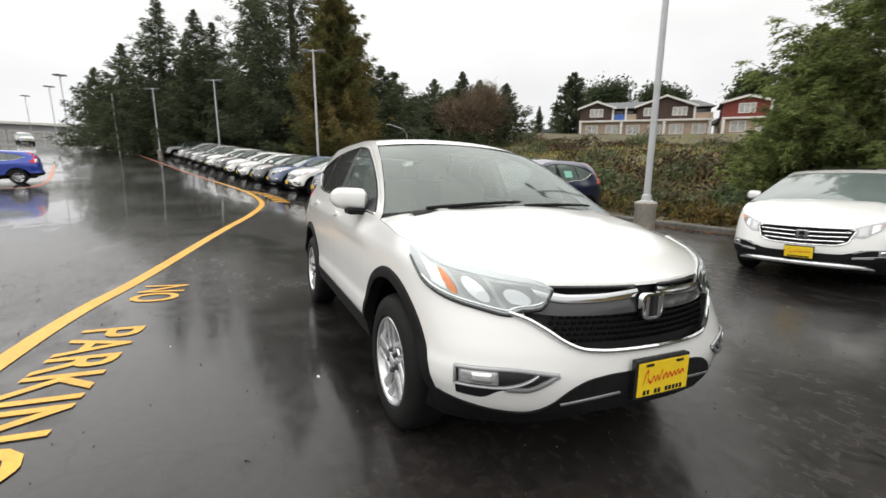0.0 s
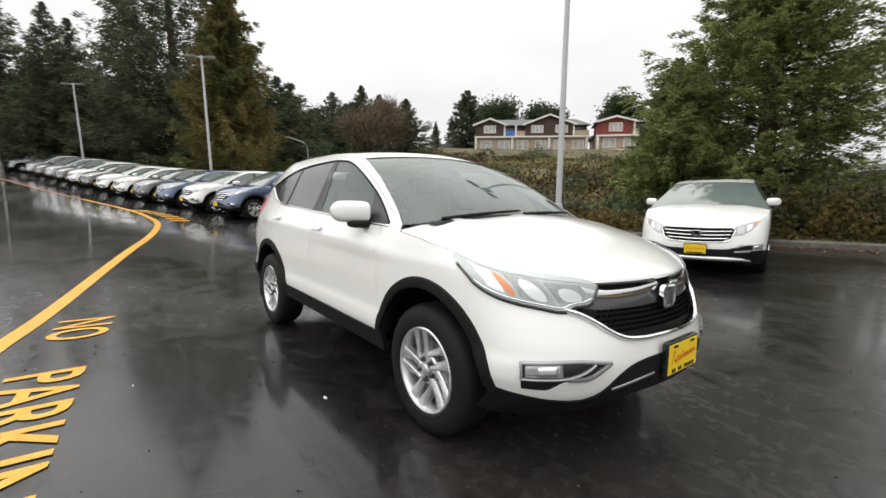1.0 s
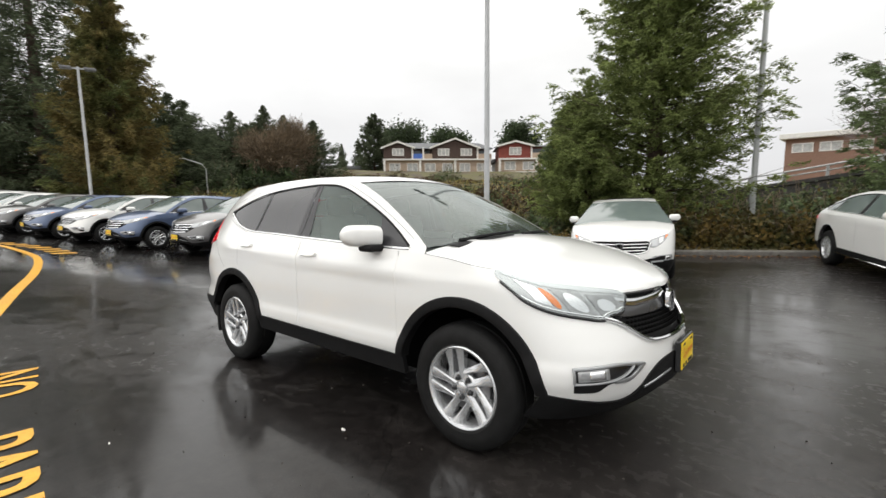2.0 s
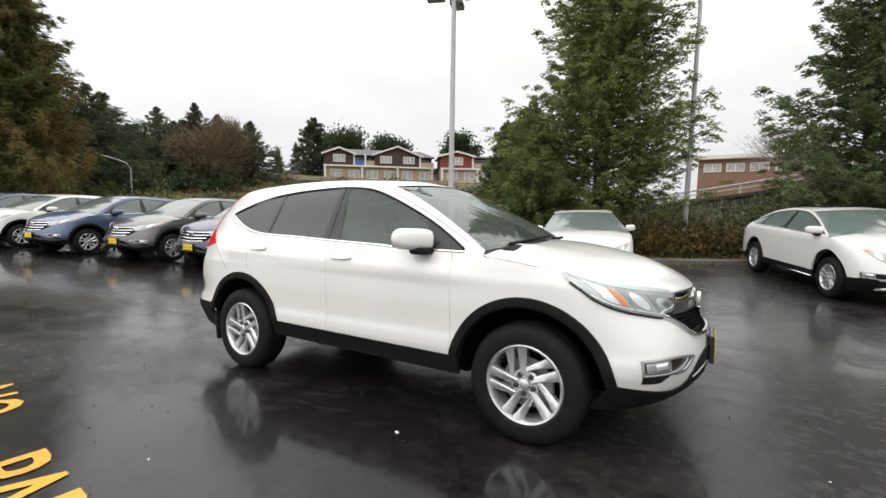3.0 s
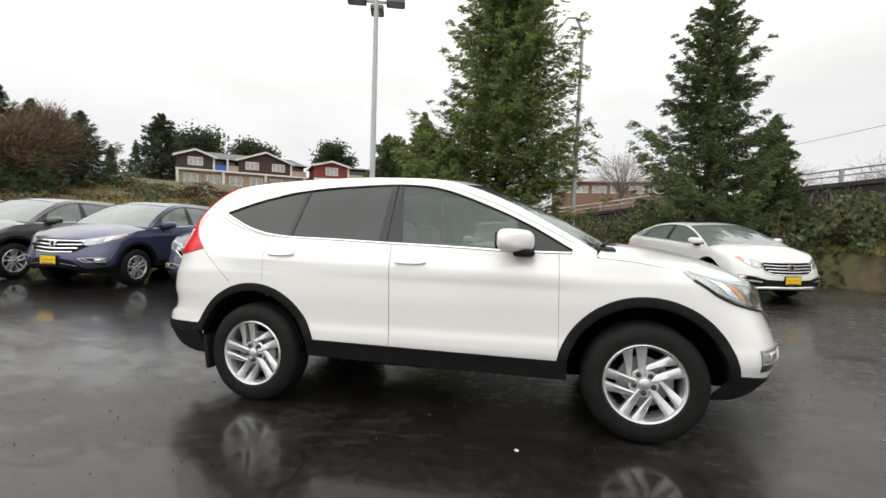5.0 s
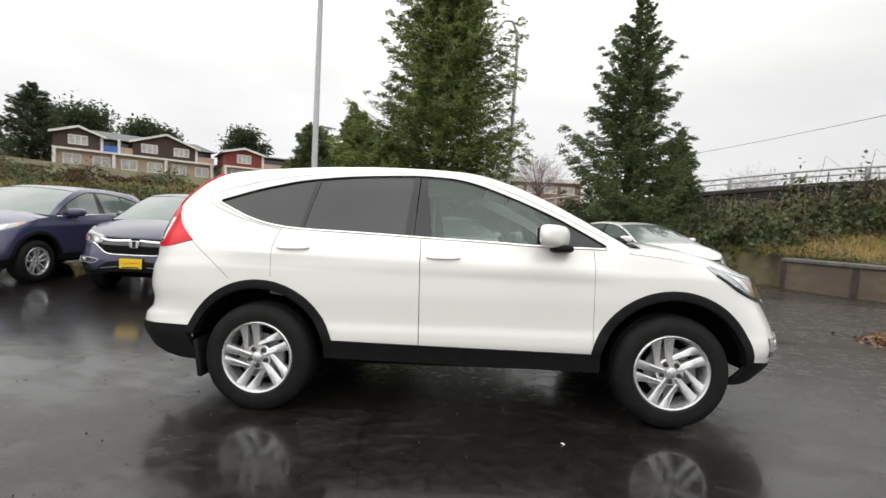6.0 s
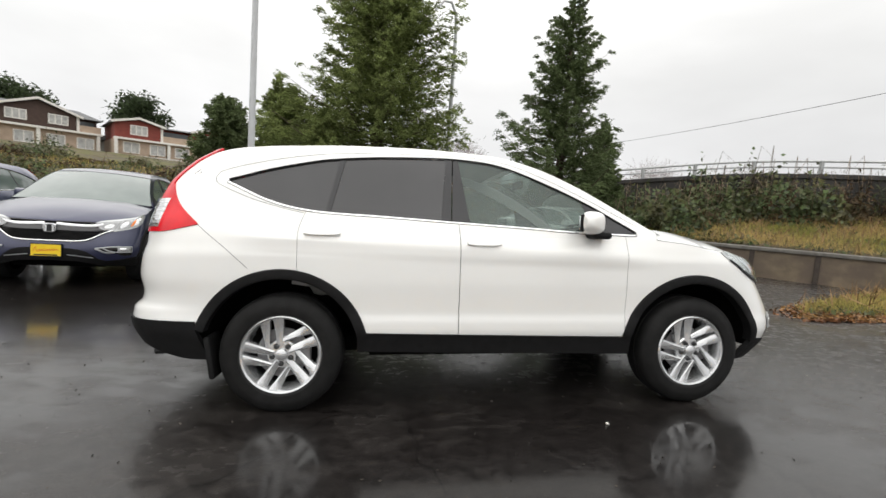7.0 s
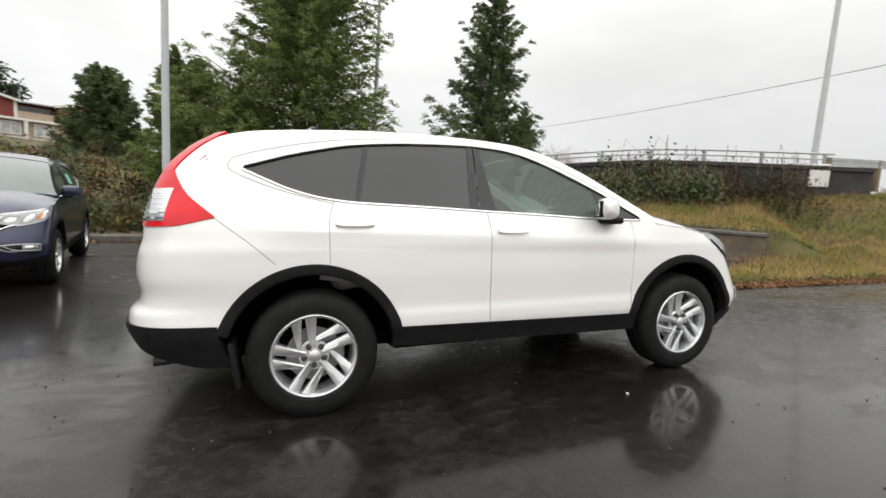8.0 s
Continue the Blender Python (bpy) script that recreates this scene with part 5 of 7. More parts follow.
CUV = {
    "outline": [(-2.31, 0), (-2.295, 0.30), (-2.235, 0.62), (-2.10, 0.80), (-1.85, 0.878), (-1.5, 0.902), (-1.0, 0.908), (0, 0.908), (1.0, 0.912), (1.5, 0.910), (1.78, 0.888), (1.93, 0.825), (2.05, 0.685), (2.145, 0.45), (2.20, 0.2), (2.215, 0)],
    "width": [(0.15, 0.90), (0.3, 0.945), (0.42, 0.975), (0.50, 0.998), (0.545, 0.998), (0.60, 0.990), (0.68, 0.994), (0.80, 1.001), (0.93, 1.0), (1.0, 0.985), (1.05, 0.972), (1.12, 0.945), (1.2, 0.895), (1.3, 0.845), (1.42, 0.79), (1.53, 0.735), (1.60, 0.68), (1.66, 0.60)],
    "nose": [(0.15, -0.16), (0.3, -0.07), (0.42, -0.01), (0.52, 0.0), (0.60, -0.01), (0.70, -0.04), (0.80, -0.075), (0.90, -0.10), (0.96, -0.14), (1.02, -0.20)],
    "tail": [(0.2, 0.14), (0.35, 0.07), (0.46, 0.015), (0.54, -0.01), (0.60, -0.005), (0.645, 0.04), (0.70, 0.052), (0.80, 0.035), (0.90, 0.045), (1.0, 0.072), (1.06, 0.075), (1.2, 0.10), (1.36, 0.16), (1.5, 0.28), (1.6, 0.42), (1.66, 0.48)],
    "front": (1.15, 0.75), "rear": (-1.25, 0.75),
    "rail": [(-2.0, 1.50), (-1.85, 1.555), (-1.66, 1.595), (-1.31, 1.622), (-0.91, 1.645), (-0.59, 1.648), (-0.31, 1.638), (0.0, 1.612), (0.24, 1.55), (0.49, 1.445), (0.72, 1.32), (0.96, 1.175), (1.06, 1.11)],
    "win_low": [(-1.66, 1.375), (-1.55, 1.325), (-1.42, 1.27), (-1.25, 1.225), (-1.09, 1.205), (-0.7, 1.187), (-0.28, 1.165), (0.2, 1.142), (0.55, 1.122), (0.90, 1.115)],
    "win_high": [(-1.66, 1.376), (-1.58, 1.40), (-1.45, 1.44), (-1.25, 1.49), (-1.08, 1.525), (-0.7, 1.56), (-0.34, 1.57), (-0.1, 1.555), (0.1, 1.51), (0.22, 1.465), (0.46, 1.362), (0.65, 1.268), (0.90, 1.118)],
    "win_x": (-1.66, 0.90),
    "belt": [(-2.4, 1.08), (0.5, 1.08), (1.04, 1.09)],
    "hood_edge": [(1.0, 1.085), (1.2, 1.07), (1.4, 1.045), (1.55, 1.02), (1.72, 0.985), (1.86, 0.94), (1.98, 0.915), (2.12, 0.905)],
    "hood_mid": [(1.0, 1.185), (1.25, 1.175), (1.5, 1.145), (1.75, 1.085), (1.92, 1.02), (2.04, 0.955), (2.115, 0.905)],
    "cowl": 1.04, "cowl_bow": 0.14, "roof_x": (-1.86, 0.20), "roof_bow": 0.12, "crown": 0.035, "screen": (1.165, 0.86),
    "hubs": (-1.31, 1.31), "tyre": 0.355, "rim": 0.231, "track": 0.90, "arch": 0.486, "wheel": "twist",
    "sill": [(-1.0, 0.478), (0.0, 0.458), (1.0, 0.442)], "rear_low": 0.54, "rear_skirt": 0.325, "skirt_rise": 0.10,
    "front_low": [(0.0, 0.545), (0.2, 0.54), (0.33, 0.522), (0.41, 0.485), (0.48, 0.428), (0.54, 0.388), (0.61, 0.372), (0.70, 0.380), (0.80, 0.40), (0.88, 0.42)],
    "front_skirt": curve_fn([(0.0, 0.40), (0.3, 0.385), (0.45, 0.345), (0.6, 0.31), (0.72, 0.30), (0.85, 0.285)]), "chip": [(0.46, 0.43), (0.33, 0.452), (0.2, 0.47)],
    "crease": True, "flare": True, "flare_span": ((8, 162), (8, 168)), "clad": M_CLAD,
    "glass": [("quarter_window", (-1.655, -1.655), (-1.075, -1.01), "tint"), ("window_pillar", (-1.075, -1.01), (-1.05, -0.975), "black"), ("rear_door_window", (-1.05, -0.975), (-0.375, -0.335), "tint"), ("door_pillar", (-0.375, -0.335), (-0.315, -0.295), "black"), ("door_pillar", (-0.308, -0.288), (-0.195, -0.255), "black"), ("front_door_window", (-0.195, -0.255), (0.62, 0.56), "clear"), ("mirror_sail", (0.62, 0.56), (0.885, 0.885), "black")],
    "grille": {"half": 0.565, "low": curve_fn([(0.0, 0.650), (0.24, 0.650), (0.35, 0.656), (0.40, 0.671), (0.47, 0.711), (0.53, 0.757), (0.565, 0.775)]), "high": curve_fn([(0.0, 0.892), (0.4, 0.888), (0.5, 0.86), (0.565, 0.79)]),
               "bars": [("chrome", [(0.62, 0.784), (0.53, 0.748), (0.47, 0.702), (0.40, 0.662), (0.35, 0.648), (0.24, 0.641), (0.0, 0.641)], 0.022, 0.003), ("chrome", [(0.54, 0.876), (0.44, 0.850), (0.38, 0.844), (0.25, 0.847), (0.116, 0.857), (0.06, 0.862)], 0.044, -0.008), ("band", [(0.52, 0.815), (0.44, 0.805), (0.3, 0.803), (0.06, 0.81)], 0.075, -0.022), ("black", [(0.46, 0.889), (0.07, 0.889)], 0.02, -0.012)],
               "badge": 0.805, "mesh": True, "badge_size": (0.068, 0.060)},
    "headlamp": {"x0": 1.505, "y1": 0.445, "low": [(0, 0.962), (0.07, 0.895), (0.21, 0.842), (0.34, 0.815), (0.53, 0.790), (0.70, 0.772), (0.77, 0.788), (0.90, 0.798), (0.95, 0.82), (1.0, 0.876)], "high": [(0, 0.985), (0.05, 1.010), (0.11, 1.018), (0.24, 0.982), (0.32, 0.968), (0.54, 0.947), (0.73, 0.930), (0.92, 0.910), (1.0, 0.885)],
                 "inner": [("signal_lens", 0.17, 0.29, 0.24, 0.76, M_REFLECTOR, -0.06), ("amber_reflector", 0.29, 0.365, 0.20, 0.74, M_AMBER, -0.08, 1), ("lamp_housing", 0.40, 0.61, 0.14, 0.80, M_LAMP_DEEP, -0.10), ("main_lens", 0.655, 0.90, 0.12, 0.76, M_LAMP_DEEP, -0.10), ("upper_strip", 0.10, 0.97, 0.84, 0.97, M_CLEAR_LAMP, 0.0), ("projector", 0.44, 0.58, 0.20, 0.72, M_REFLECTOR, -0.09, 1), ("main_reflector", 0.69, 0.84, 0.18, 0.64, M_REFLECTOR, -0.08, 1)]},
    "fog": {"y0": 0.826, "y1": 0.468, "low": [(0, 0.452), (0.24, 0.450), (0.47, 0.490), (0.67, 0.488), (1.0, 0.546)], "high": [(0, 0.574), (0.5, 0.580), (1.0, 0.560)], "mid": [(0, 0.50), (0.45, 0.504), (0.66, 0.523), (0.80, 0.555)], "end": 0.8},
    "tail_lamp": {"y0": 0.62, "x1": -1.79, "low": curve_fn([(0, 1.055), (0.5, 1.06), (1.0, 1.105)]), "high": curve_fn([(0, 1.36), (0.28, 1.36), (0.38, 1.33), (0.68, 1.21), (1.0, 1.112)]), "strip": (0.0, 0.30, 1.35, 1.59)},
    "plate_z": 0.525, "mirror": (0.56, 0.845, 1.178), "doors": (-1.225, -0.262, 0.825), "handles": ((-1.085, 1.075), (-0.115, 1.035)),
}


# ---- plants: foliage is many small blades, never a solid ball ----
M_BARK = mat("bark", (0.075, 0.052, 0.038), 0.9, var=0.35, scale=6, bump=0.8, bscale=30)
M_CEDAR = mat("cedar_foliage", (0.186, 0.224, 0.077), 0.7, rand=0.5, var=0.5, scale=1.3, spec=0.25)
M_CEDAR_DARK = mat("dark_cedar_foliage", (0.120, 0.155, 0.068), 0.7, rand=0.5, var=0.35, scale=0.8, spec=0.25)
M_FIR = mat("fir_foliage", (0.088, 0.108, 0.062), 0.75, rand=0.45, var=0.3, scale=0.5, spec=0.2)
M_RUST = mat("rusty_cedar_foliage", (0.185, 0.145, 0.055), 0.75, rand=0.45, spec=0.2, tint=((0.105, 0.125, 0.045), 0.35))
M_BROADLEAF = mat("dark_broadleaf", (0.048, 0.068, 0.030), 0.6, rand=0.5, var=0.3, scale=0.6, spec=0.3)
M_TWIG = mat("bare_twigs", (0.165, 0.122, 0.078), 0.9, rand=0.4)
M_TWIG_FAR = mat("pale_bare_twigs", (0.26, 0.22, 0.215), 0.9, rand=0.3)
M_BRAMBLE = mat("bramble_leaves", (0.100, 0.138, 0.062), 0.42, rand=0.75, spec=0.4, tint=((0.105, 0.098, 0.045), 0.8))
M_IVY = mat("yellowing_leaves", (0.17, 0.115, 0.035), 0.6, rand=0.6, spec=0.3, tint=((0.045, 0.055, 0.02), 1.1))
M_BROWN_LEAF = mat("brown_shrub_leaves", (0.085, 0.045, 0.026), 0.8, rand=0.5, spec=0.2, tint=((0.05, 0.045, 0.02), 0.4))
M_LITTER = mat("fallen_leaves", (0.15, 0.065, 0.026), 0.5, rand=0.7, spec=0.35, tint=((0.22, 0.12, 0.035), 3.0))
M_GRASS = mat("dry_winter_grass", (0.44, 0.33, 0.13), 0.8, rand=0.45, spec=0.2, tint=((0.25, 0.25, 0.065), 0.5))
M_WEED = mat("dry_weed_stems", (0.26, 0.165, 0.085), 0.85, rand=0.5, spec=0.2)


def leafy(m, share=0.5):
    """Let part of the light through: thin leaves glow a little from behind."""
    n, l = m.node_tree.nodes, m.node_tree.links
    p, out = n["Principled BSDF"], n["Material Output"]
    tr, mx = n.new("ShaderNodeBsdfTranslucent"), n.new("ShaderNodeMixShader")
    mx.inputs[0].default_value = share
    l.new(p.inputs["Base Color"].links[0].from_socket, tr.inputs["Color"])
    l.new(p.outputs[0], mx.inputs[1])
    l.new(tr.outputs[0], mx.inputs[2])
    l.new(mx.outputs[0], out.inputs["Surface"])


for leaf_material in (M_CEDAR, M_CEDAR_DARK, M_FIR, M_RUST, M_BROADLEAF, M_BRAMBLE, M_IVY, M_GRASS):
    leafy(leaf_material)
RNG = np.random.default_rng(7)


def blades(centres, along, length, width, spread=0.5, rng=RNG):
    """Small folded blades at centres, pointing about along; arrays in, vertices and faces out."""
    n = len(centres)
    d = along + rng.normal(0, spread, (n, 3))
    d /= np.linalg.norm(d, axis=1, keepdims=True) + 1e-9
    side = np.cross(d, rng.normal(0, 1, (n, 3)))
    side /= np.linalg.norm(side, axis=1, keepdims=True) + 1e-9
    ln = (length * rng.uniform(0.6, 1.3, n))[:, None]
    wd = (width * rng.uniform(0.6, 1.3, n))[:, None]
    v = np.stack([centres - d * ln * 0.5, centres + side * wd * 0.5 + d * ln * 0.05, centres + d * ln * 0.5, centres - side * wd * 0.5 + d * ln * 0.05], 1).reshape(-1, 3)
    f = np.arange(4 * n).reshape(-1, 4)
    return v, f


def mesh_of(name, v, f, material):
    me = bpy.data.meshes.new(name)
    me.vertices.add(len(v))
    me.vertices.foreach_set("co", np.ascontiguousarray(v, dtype=np.float32).ravel())
    me.loops.add(f.size)
    me.loops.foreach_set("vertex_index", f.astype(np.int32).ravel())
    me.polygons.add(len(f))
    me.polygons.foreach_set("loop_start", np.arange(0, f.size, f.shape[1], dtype=np.int32))
    me.update(calc_edges=True)
    me.materials.append(material)
    return me


def conifer(name, x, y, z0, h, r, material, label, boughs=200, twigs=9, needles=9, blade=(0.13, 0.04), seed=1, power=1.0, bare=0.04, rise=0.25, sag=0.55, tip=0.25, gap=0.35, hang=0.3, group="", lean=(0, 0)):
    """A conifer: tapered trunk, boughs that sag and turn up at the tip, side twigs, and thin blades along each twig."""
    rng = np.random.default_rng(seed)
    root = empty(name, pose(x, y, z0), label, "tree", group)
    bm = bmesh.new()
    tube(bm, [(0, 0, -0.4), (lean[0] * 0.3, lean[1] * 0.3, h * 0.35), (lean[0] * 0.7, lean[1] * 0.7, h * 0.7), (lean[0], lean[1], h * 0.985)], [h * 0.016 + 0.05, h * 0.012 + 0.03, h * 0.006 + 0.015, 0.01], 8)
    side_lobe = rng.uniform(0, 6.28, 3)
    cs, ds, ls = [], [], []
    for i in range(boughs):
        q = ((i + rng.uniform(0, 1)) / boughs) ** 0.88
        t = min(0.995, bare + (1 - bare) * q)
        az = i * 2.39996 + rng.normal(0, 0.4)
        lobe = 1 + 0.10 * math.sin(2 * az + side_lobe[0] + 5 * t) + 0.10 * math.sin(3 * az + side_lobe[1] + 17 * t)
        full = (r * (1 - t) ** power * rng.uniform(1 - gap, 1.05) * lobe + 0.010 * r) * (0.72 + 0.28 * min(1, (t - bare) / 0.10))
        small = min(1.0, 0.30 + 2.2 * full / r)
        p0 = np.array([lean[0] * t, lean[1] * t, h * t])
        out = np.array([math.cos(az), math.sin(az), 0.0])
        cross = np.array([-out[1], out[0], 0.0])
        up0 = rise * rng.uniform(0.6, 1.4) + 0.15 * t + 0.5 * max(0.0, t - 0.9) / 0.1
        n = max(4, int(twigs * (0.35 + 0.9 * full / r)))
        k = np.linspace(0.18, 1.0, n) + rng.normal(0, 0.03, n)
        spine = p0 + out * (full * k)[:, None]
        spine[:, 2] += full * (up0 * k - sag * k * k + tip * k ** 4)
        if full > 0.4:
            tube(bm, [tuple(p0 - out * 0.05), tuple(spine[n // 2]), tuple(spine[-1])], [0.010 + 0.007 * full, 0.006 + 0.003 * full, 0.003], 3)
        for sgn in (-1, 1):
            ang = 0.95 * (1 - 0.75 * np.clip(k, 0, 1)) + rng.normal(0, 0.15, n)
            td = out * np.cos(ang)[:, None] + cross * (sgn * np.sin(ang))[:, None]
            td[:, 2] += rng.normal(-hang * 0.3, 0.22, n)
            tl = full * (0.30 * (1 - np.clip(k, 0, 1)) + 0.07) * rng.uniform(0.5, 1.3, n) + 0.04 * r * small
            u = rng.uniform(0.05, 1.0, (n, needles))
            c = spine[:, None, :] + td[:, None, :] * (tl[:, None] * u)[:, :, None]
            c[:, :, 2] -= hang * tl[:, None] * u * u
            c += rng.normal(0, 0.24 * blade[0] * small, c.shape)
            d = td[:, None, :] + cross * rng.choice([-0.6, 0.6], (n, needles))[:, :, None] + np.array([0, 0, 0.25 - hang])
            cs.append(c.reshape(-1, 3))
            ds.append(np.broadcast_to(d, c.shape).reshape(-1, 3))
            ls.append(np.full(n * needles, small))
    part("trunk", bm, M_BARK, root, "", True)
    size = np.concatenate(ls)
    v, f = blades(np.concatenate(cs), np.concatenate(ds), blade[0] * size, blade[1] * (0.5 + 0.5 * size), 0.4, rng)
    crown = new("crown", mesh_of("crown", v, f, material))
    crown.parent = root
    return root


def broad_tree(name, x, y, z0, h, r, material, label, seed, n=2600, blade=(0.5, 0.34), twigs=False, group=""):
    """A broad-crowned tree: trunk, forking limbs, clumps of leaves round the limb ends; or bare twigs alone."""
    rng = np.random.default_rng(seed)
    root = empty(name, pose(x, y, z0), label, "tree", group)
    bm = bmesh.new()
    tube(bm, [(0, 0, -0.3), (0.1, 0, h * 0.25), (0, 0.1, h * 0.5)], [0.05 * r + 0.08, 0.04 * r + 0.05, 0.03 * r], 8)
    ends = []
    for i in range(16 if not twigs else 26):
        az, el = i * 2.4 + rng.normal(0, 0.3), rng.uniform(0.15, 1.35)
        base = np.array([0, 0, h * rng.uniform(0.2, 0.5)])
        tip = np.array([math.cos(az) * math.cos(el) * r * rng.uniform(0.6, 0.95), math.sin(az) * math.cos(el) * r * rng.uniform(0.6, 0.95), h * 0.42 + math.sin(el) * h * 0.52 * rng.uniform(0.8, 1.05)])
        mid = (base + tip) / 2 + rng.normal(0, 0.06 * r, 3)
        tube(bm, [tuple(base), tuple(mid), tuple(tip)], [0.02 * r + 0.02, 0.012 * r + 0.012, 0.01], 5)
        ends += [tip, (mid + tip) / 2]
    part("trunk", bm, M_BARK if not twigs else material, root, "", True)
    ends = np.array(ends)
    pick = ends[rng.integers(0, len(ends), n)]
    c = pick + rng.normal(0, 1, (n, 3)) * np.array([r * 0.17, r * 0.17, r * 0.14])
    d = (c - np.array([0, 0, h * 0.45]))
    d /= np.linalg.norm(d, axis=1, keepdims=True) + 1e-6
    v, f = blades(c, d if twigs else d * 0.3, blade[0], blade[1], 0.35 if twigs else 1.0, rng)
    crown = new("crown", mesh_of("crown", v, f, material))
    crown.parent = root
    return root


def thicket(name, spots, material, label, seed, per=700, blade=(0.11, 0.08), stems=True, category="shrubs", stem_material=None):
    """Low shrubs that grow into each other: arching stems and loose leaves. spots: x, y, radius, height."""
    rng = np.random.default_rng(seed)
    vs, ds = [], []
    bm = bmesh.new()
    for x, y, r, h in spots:
        n = int(per * r * r * (0.6 + 0.4 * h))
        a, q = rng.uniform(0, 2 * math.pi, n), np.sqrt(rng.uniform(0, 1, n))
        lump = 0.72 + 0.28 * np.sin(3 * a + x) * np.cos(2 * a + y)
        px, py = x + r * q * np.cos(a) * lump * 1.2, y + r * q * np.sin(a) * lump * 1.2
        top = h * (1 - q ** 2.2) * lump * (0.8 + 0.4 * rng.uniform(0, 1, n))
        pz = np.array([ground_z(u, w) for u, w in zip(px, py)]) + top * rng.uniform(0.15, 1, n) ** 0.5
        vs.append(np.stack([px, py, pz], 1))
        if stems:
            for _ in range(int(2 + 2 * r)):
                az = rng.uniform(0, 6.28)
                rr = r * rng.uniform(0.3, 1.0)
                g = ground_z(x, y)
                tube(bm, [(x, y, g - 0.1), (x + math.cos(az) * rr * 0.5, y + math.sin(az) * rr * 0.5, g + h * rng.uniform(0.6, 1.15)), (x + math.cos(az) * rr * 1.1, y + math.sin(az) * rr * 1.1, g + h * rng.uniform(0.3, 1.0))], [0.014, 0.009, 0.004], 4)
    c = np.concatenate(vs)
    d = rng.normal(0, 1, c.shape)
    v, f = blades(c, d, blade[0], blade[1], 0.6, rng)
    root = empty(name, Matrix.Identity(4), label, category, kind="stuff")
    ob = new("leaves", mesh_of("leaves", v, f, material))
    ob.parent = root
    if stems:
        part("stems", bm, stem_material or M_TWIG, root, "", True)
    else:
        bm.free()
    return root


def grass_patch(name, n, place, material, label, seed, blade=(0.35, 0.02), category="grass", lean=0.45):
    rng = np.random.default_rng(seed)
    pts = place(rng, n)
    c = np.array([(x, y, ground_z(x, y) + blade[0] * 0.38) for x, y in pts])
    d = np.array([0, 0, 1.0]) + rng.normal(0, lean, (len(c), 3))
    v, f = blades(c, d, blade[0], blade[1], 0.2, rng)
    return tagged(new(name, mesh_of(name, v, f, material)), label, category, kind="stuff")


conifer("cedar_tree", -1.2, 12.8, 0.4, 14.0, 3.85, M_CEDAR, "dense green cedar with drooping sprays behind the kerb", 620, 15, 24, (0.13, 0.034), 3, 1.0, 0.02, 0.42, 0.50, 0.42, 0.50, 0.15)
conifer("cedar_tree", 5.5, 12.2, 0.5, 9.2, 3.2, M_CEDAR_DARK, "dark green cedar with an open ragged top", 300, 15, 24, (0.125, 0.032), 5, 1.0, 0.03, 0.36, 0.46, 0.45, 0.68, 0.15)
conifer("cedar_tree", 8.1, 14.2, 0.6, 4.8, 1.5, M_CEDAR_DARK, "smaller dark cedar growing beside a taller one", 150, 12, 22, (0.125, 0.032), 6, 0.85, 0.04, 0.4, 0.45, 0.3, 0.45)
conifer("cedar_tree", -6.6, 20.7, 1.0, 6.4, 2.0, M_CEDAR, "young green cedar on the bank", 150, 11, 18, (0.18, 0.045), 8, 0.8, 0.04, 0.4, 0.45, 0.3)
conifer("cedar_tree", -4.6, 14.6, 0.7, 4.8, 2.0, M_CEDAR, "low green cedar beside a tall one", 190, 12, 22, (0.13, 0.034), 9, 0.75, 0.03, 0.45, 0.5, 0.3)
conifer("cedar_tree", -2.9, 11.6, 0.2, 4.0, 1.7, M_CEDAR, "low green cedar before a tall one", 180, 12, 22, (0.13, 0.034), 10, 0.75, 0.03, 0.45, 0.5, 0.3)
conifer("evergreen_tree", -14.6, 37.0, 1.6, 7.4, 3.0, M_CEDAR_DARK, "dark rounded evergreen on the bank", 260, 10, 12, (0.30, 0.09), 11, 0.45, 0.02, 0.4, 0.3, 0.3, 0.35)
conifer("cedar_tree", -30.0, 5.6, 0.3, 15.5, 4.7, M_RUST, "tall cedar with rusty brown foliage behind the parked row", 300, 13, 18, (0.30, 0.06), 12, 1.0, 0.02, 0.22, 0.45, 0.38, 0.5, 0.35)
# x, y, height, reach of the boughs
for i, (tx, ty, th, trr) in enumerate(((-44.6, 4.6, 27.0, 7.2), (-48.0, 1.6, 19.0, 5.0), (-54.9, -2.6, 15.2, 4.6), (-52.4, -4.2, 15.6, 4.6), (-56.5, -7.9, 17.6, 5.4), (-60.5, -12.2, 13.2, 4.6), (-67.5, -16.5, 11.5, 4.8), (-40.5, 8.2, 16.0, 5.0), (-57, 1.5, 11.5, 5.0), (-63, -5.5, 12.5, 5.2), (-72, -11, 12.0, 5.2), (-50.5, 5.5, 13.0, 5.2), (-61, -1.8, 11.0, 4.8), (-66, -9, 12, 5.5), (-78, -17, 11.5, 5.2), (-36.0, 10.8, 8.5, 4.0), (-40.5, 13.5, 9.0, 4.2), (-46, 12, 9.5, 4.6))):
    conifer("fir_tree", tx, ty, ground_z(tx, ty), th + 1 - ground_z(tx, ty), trr * 1.3, M_FIR, "tall dark fir in the belt behind the parked row", int(9 * th), 10, 10, (0.6, 0.09), 20 + i, 1.0, 0.01, 0.20, 0.45, 0.40, 0.38, 0.3, "firs behind the row")
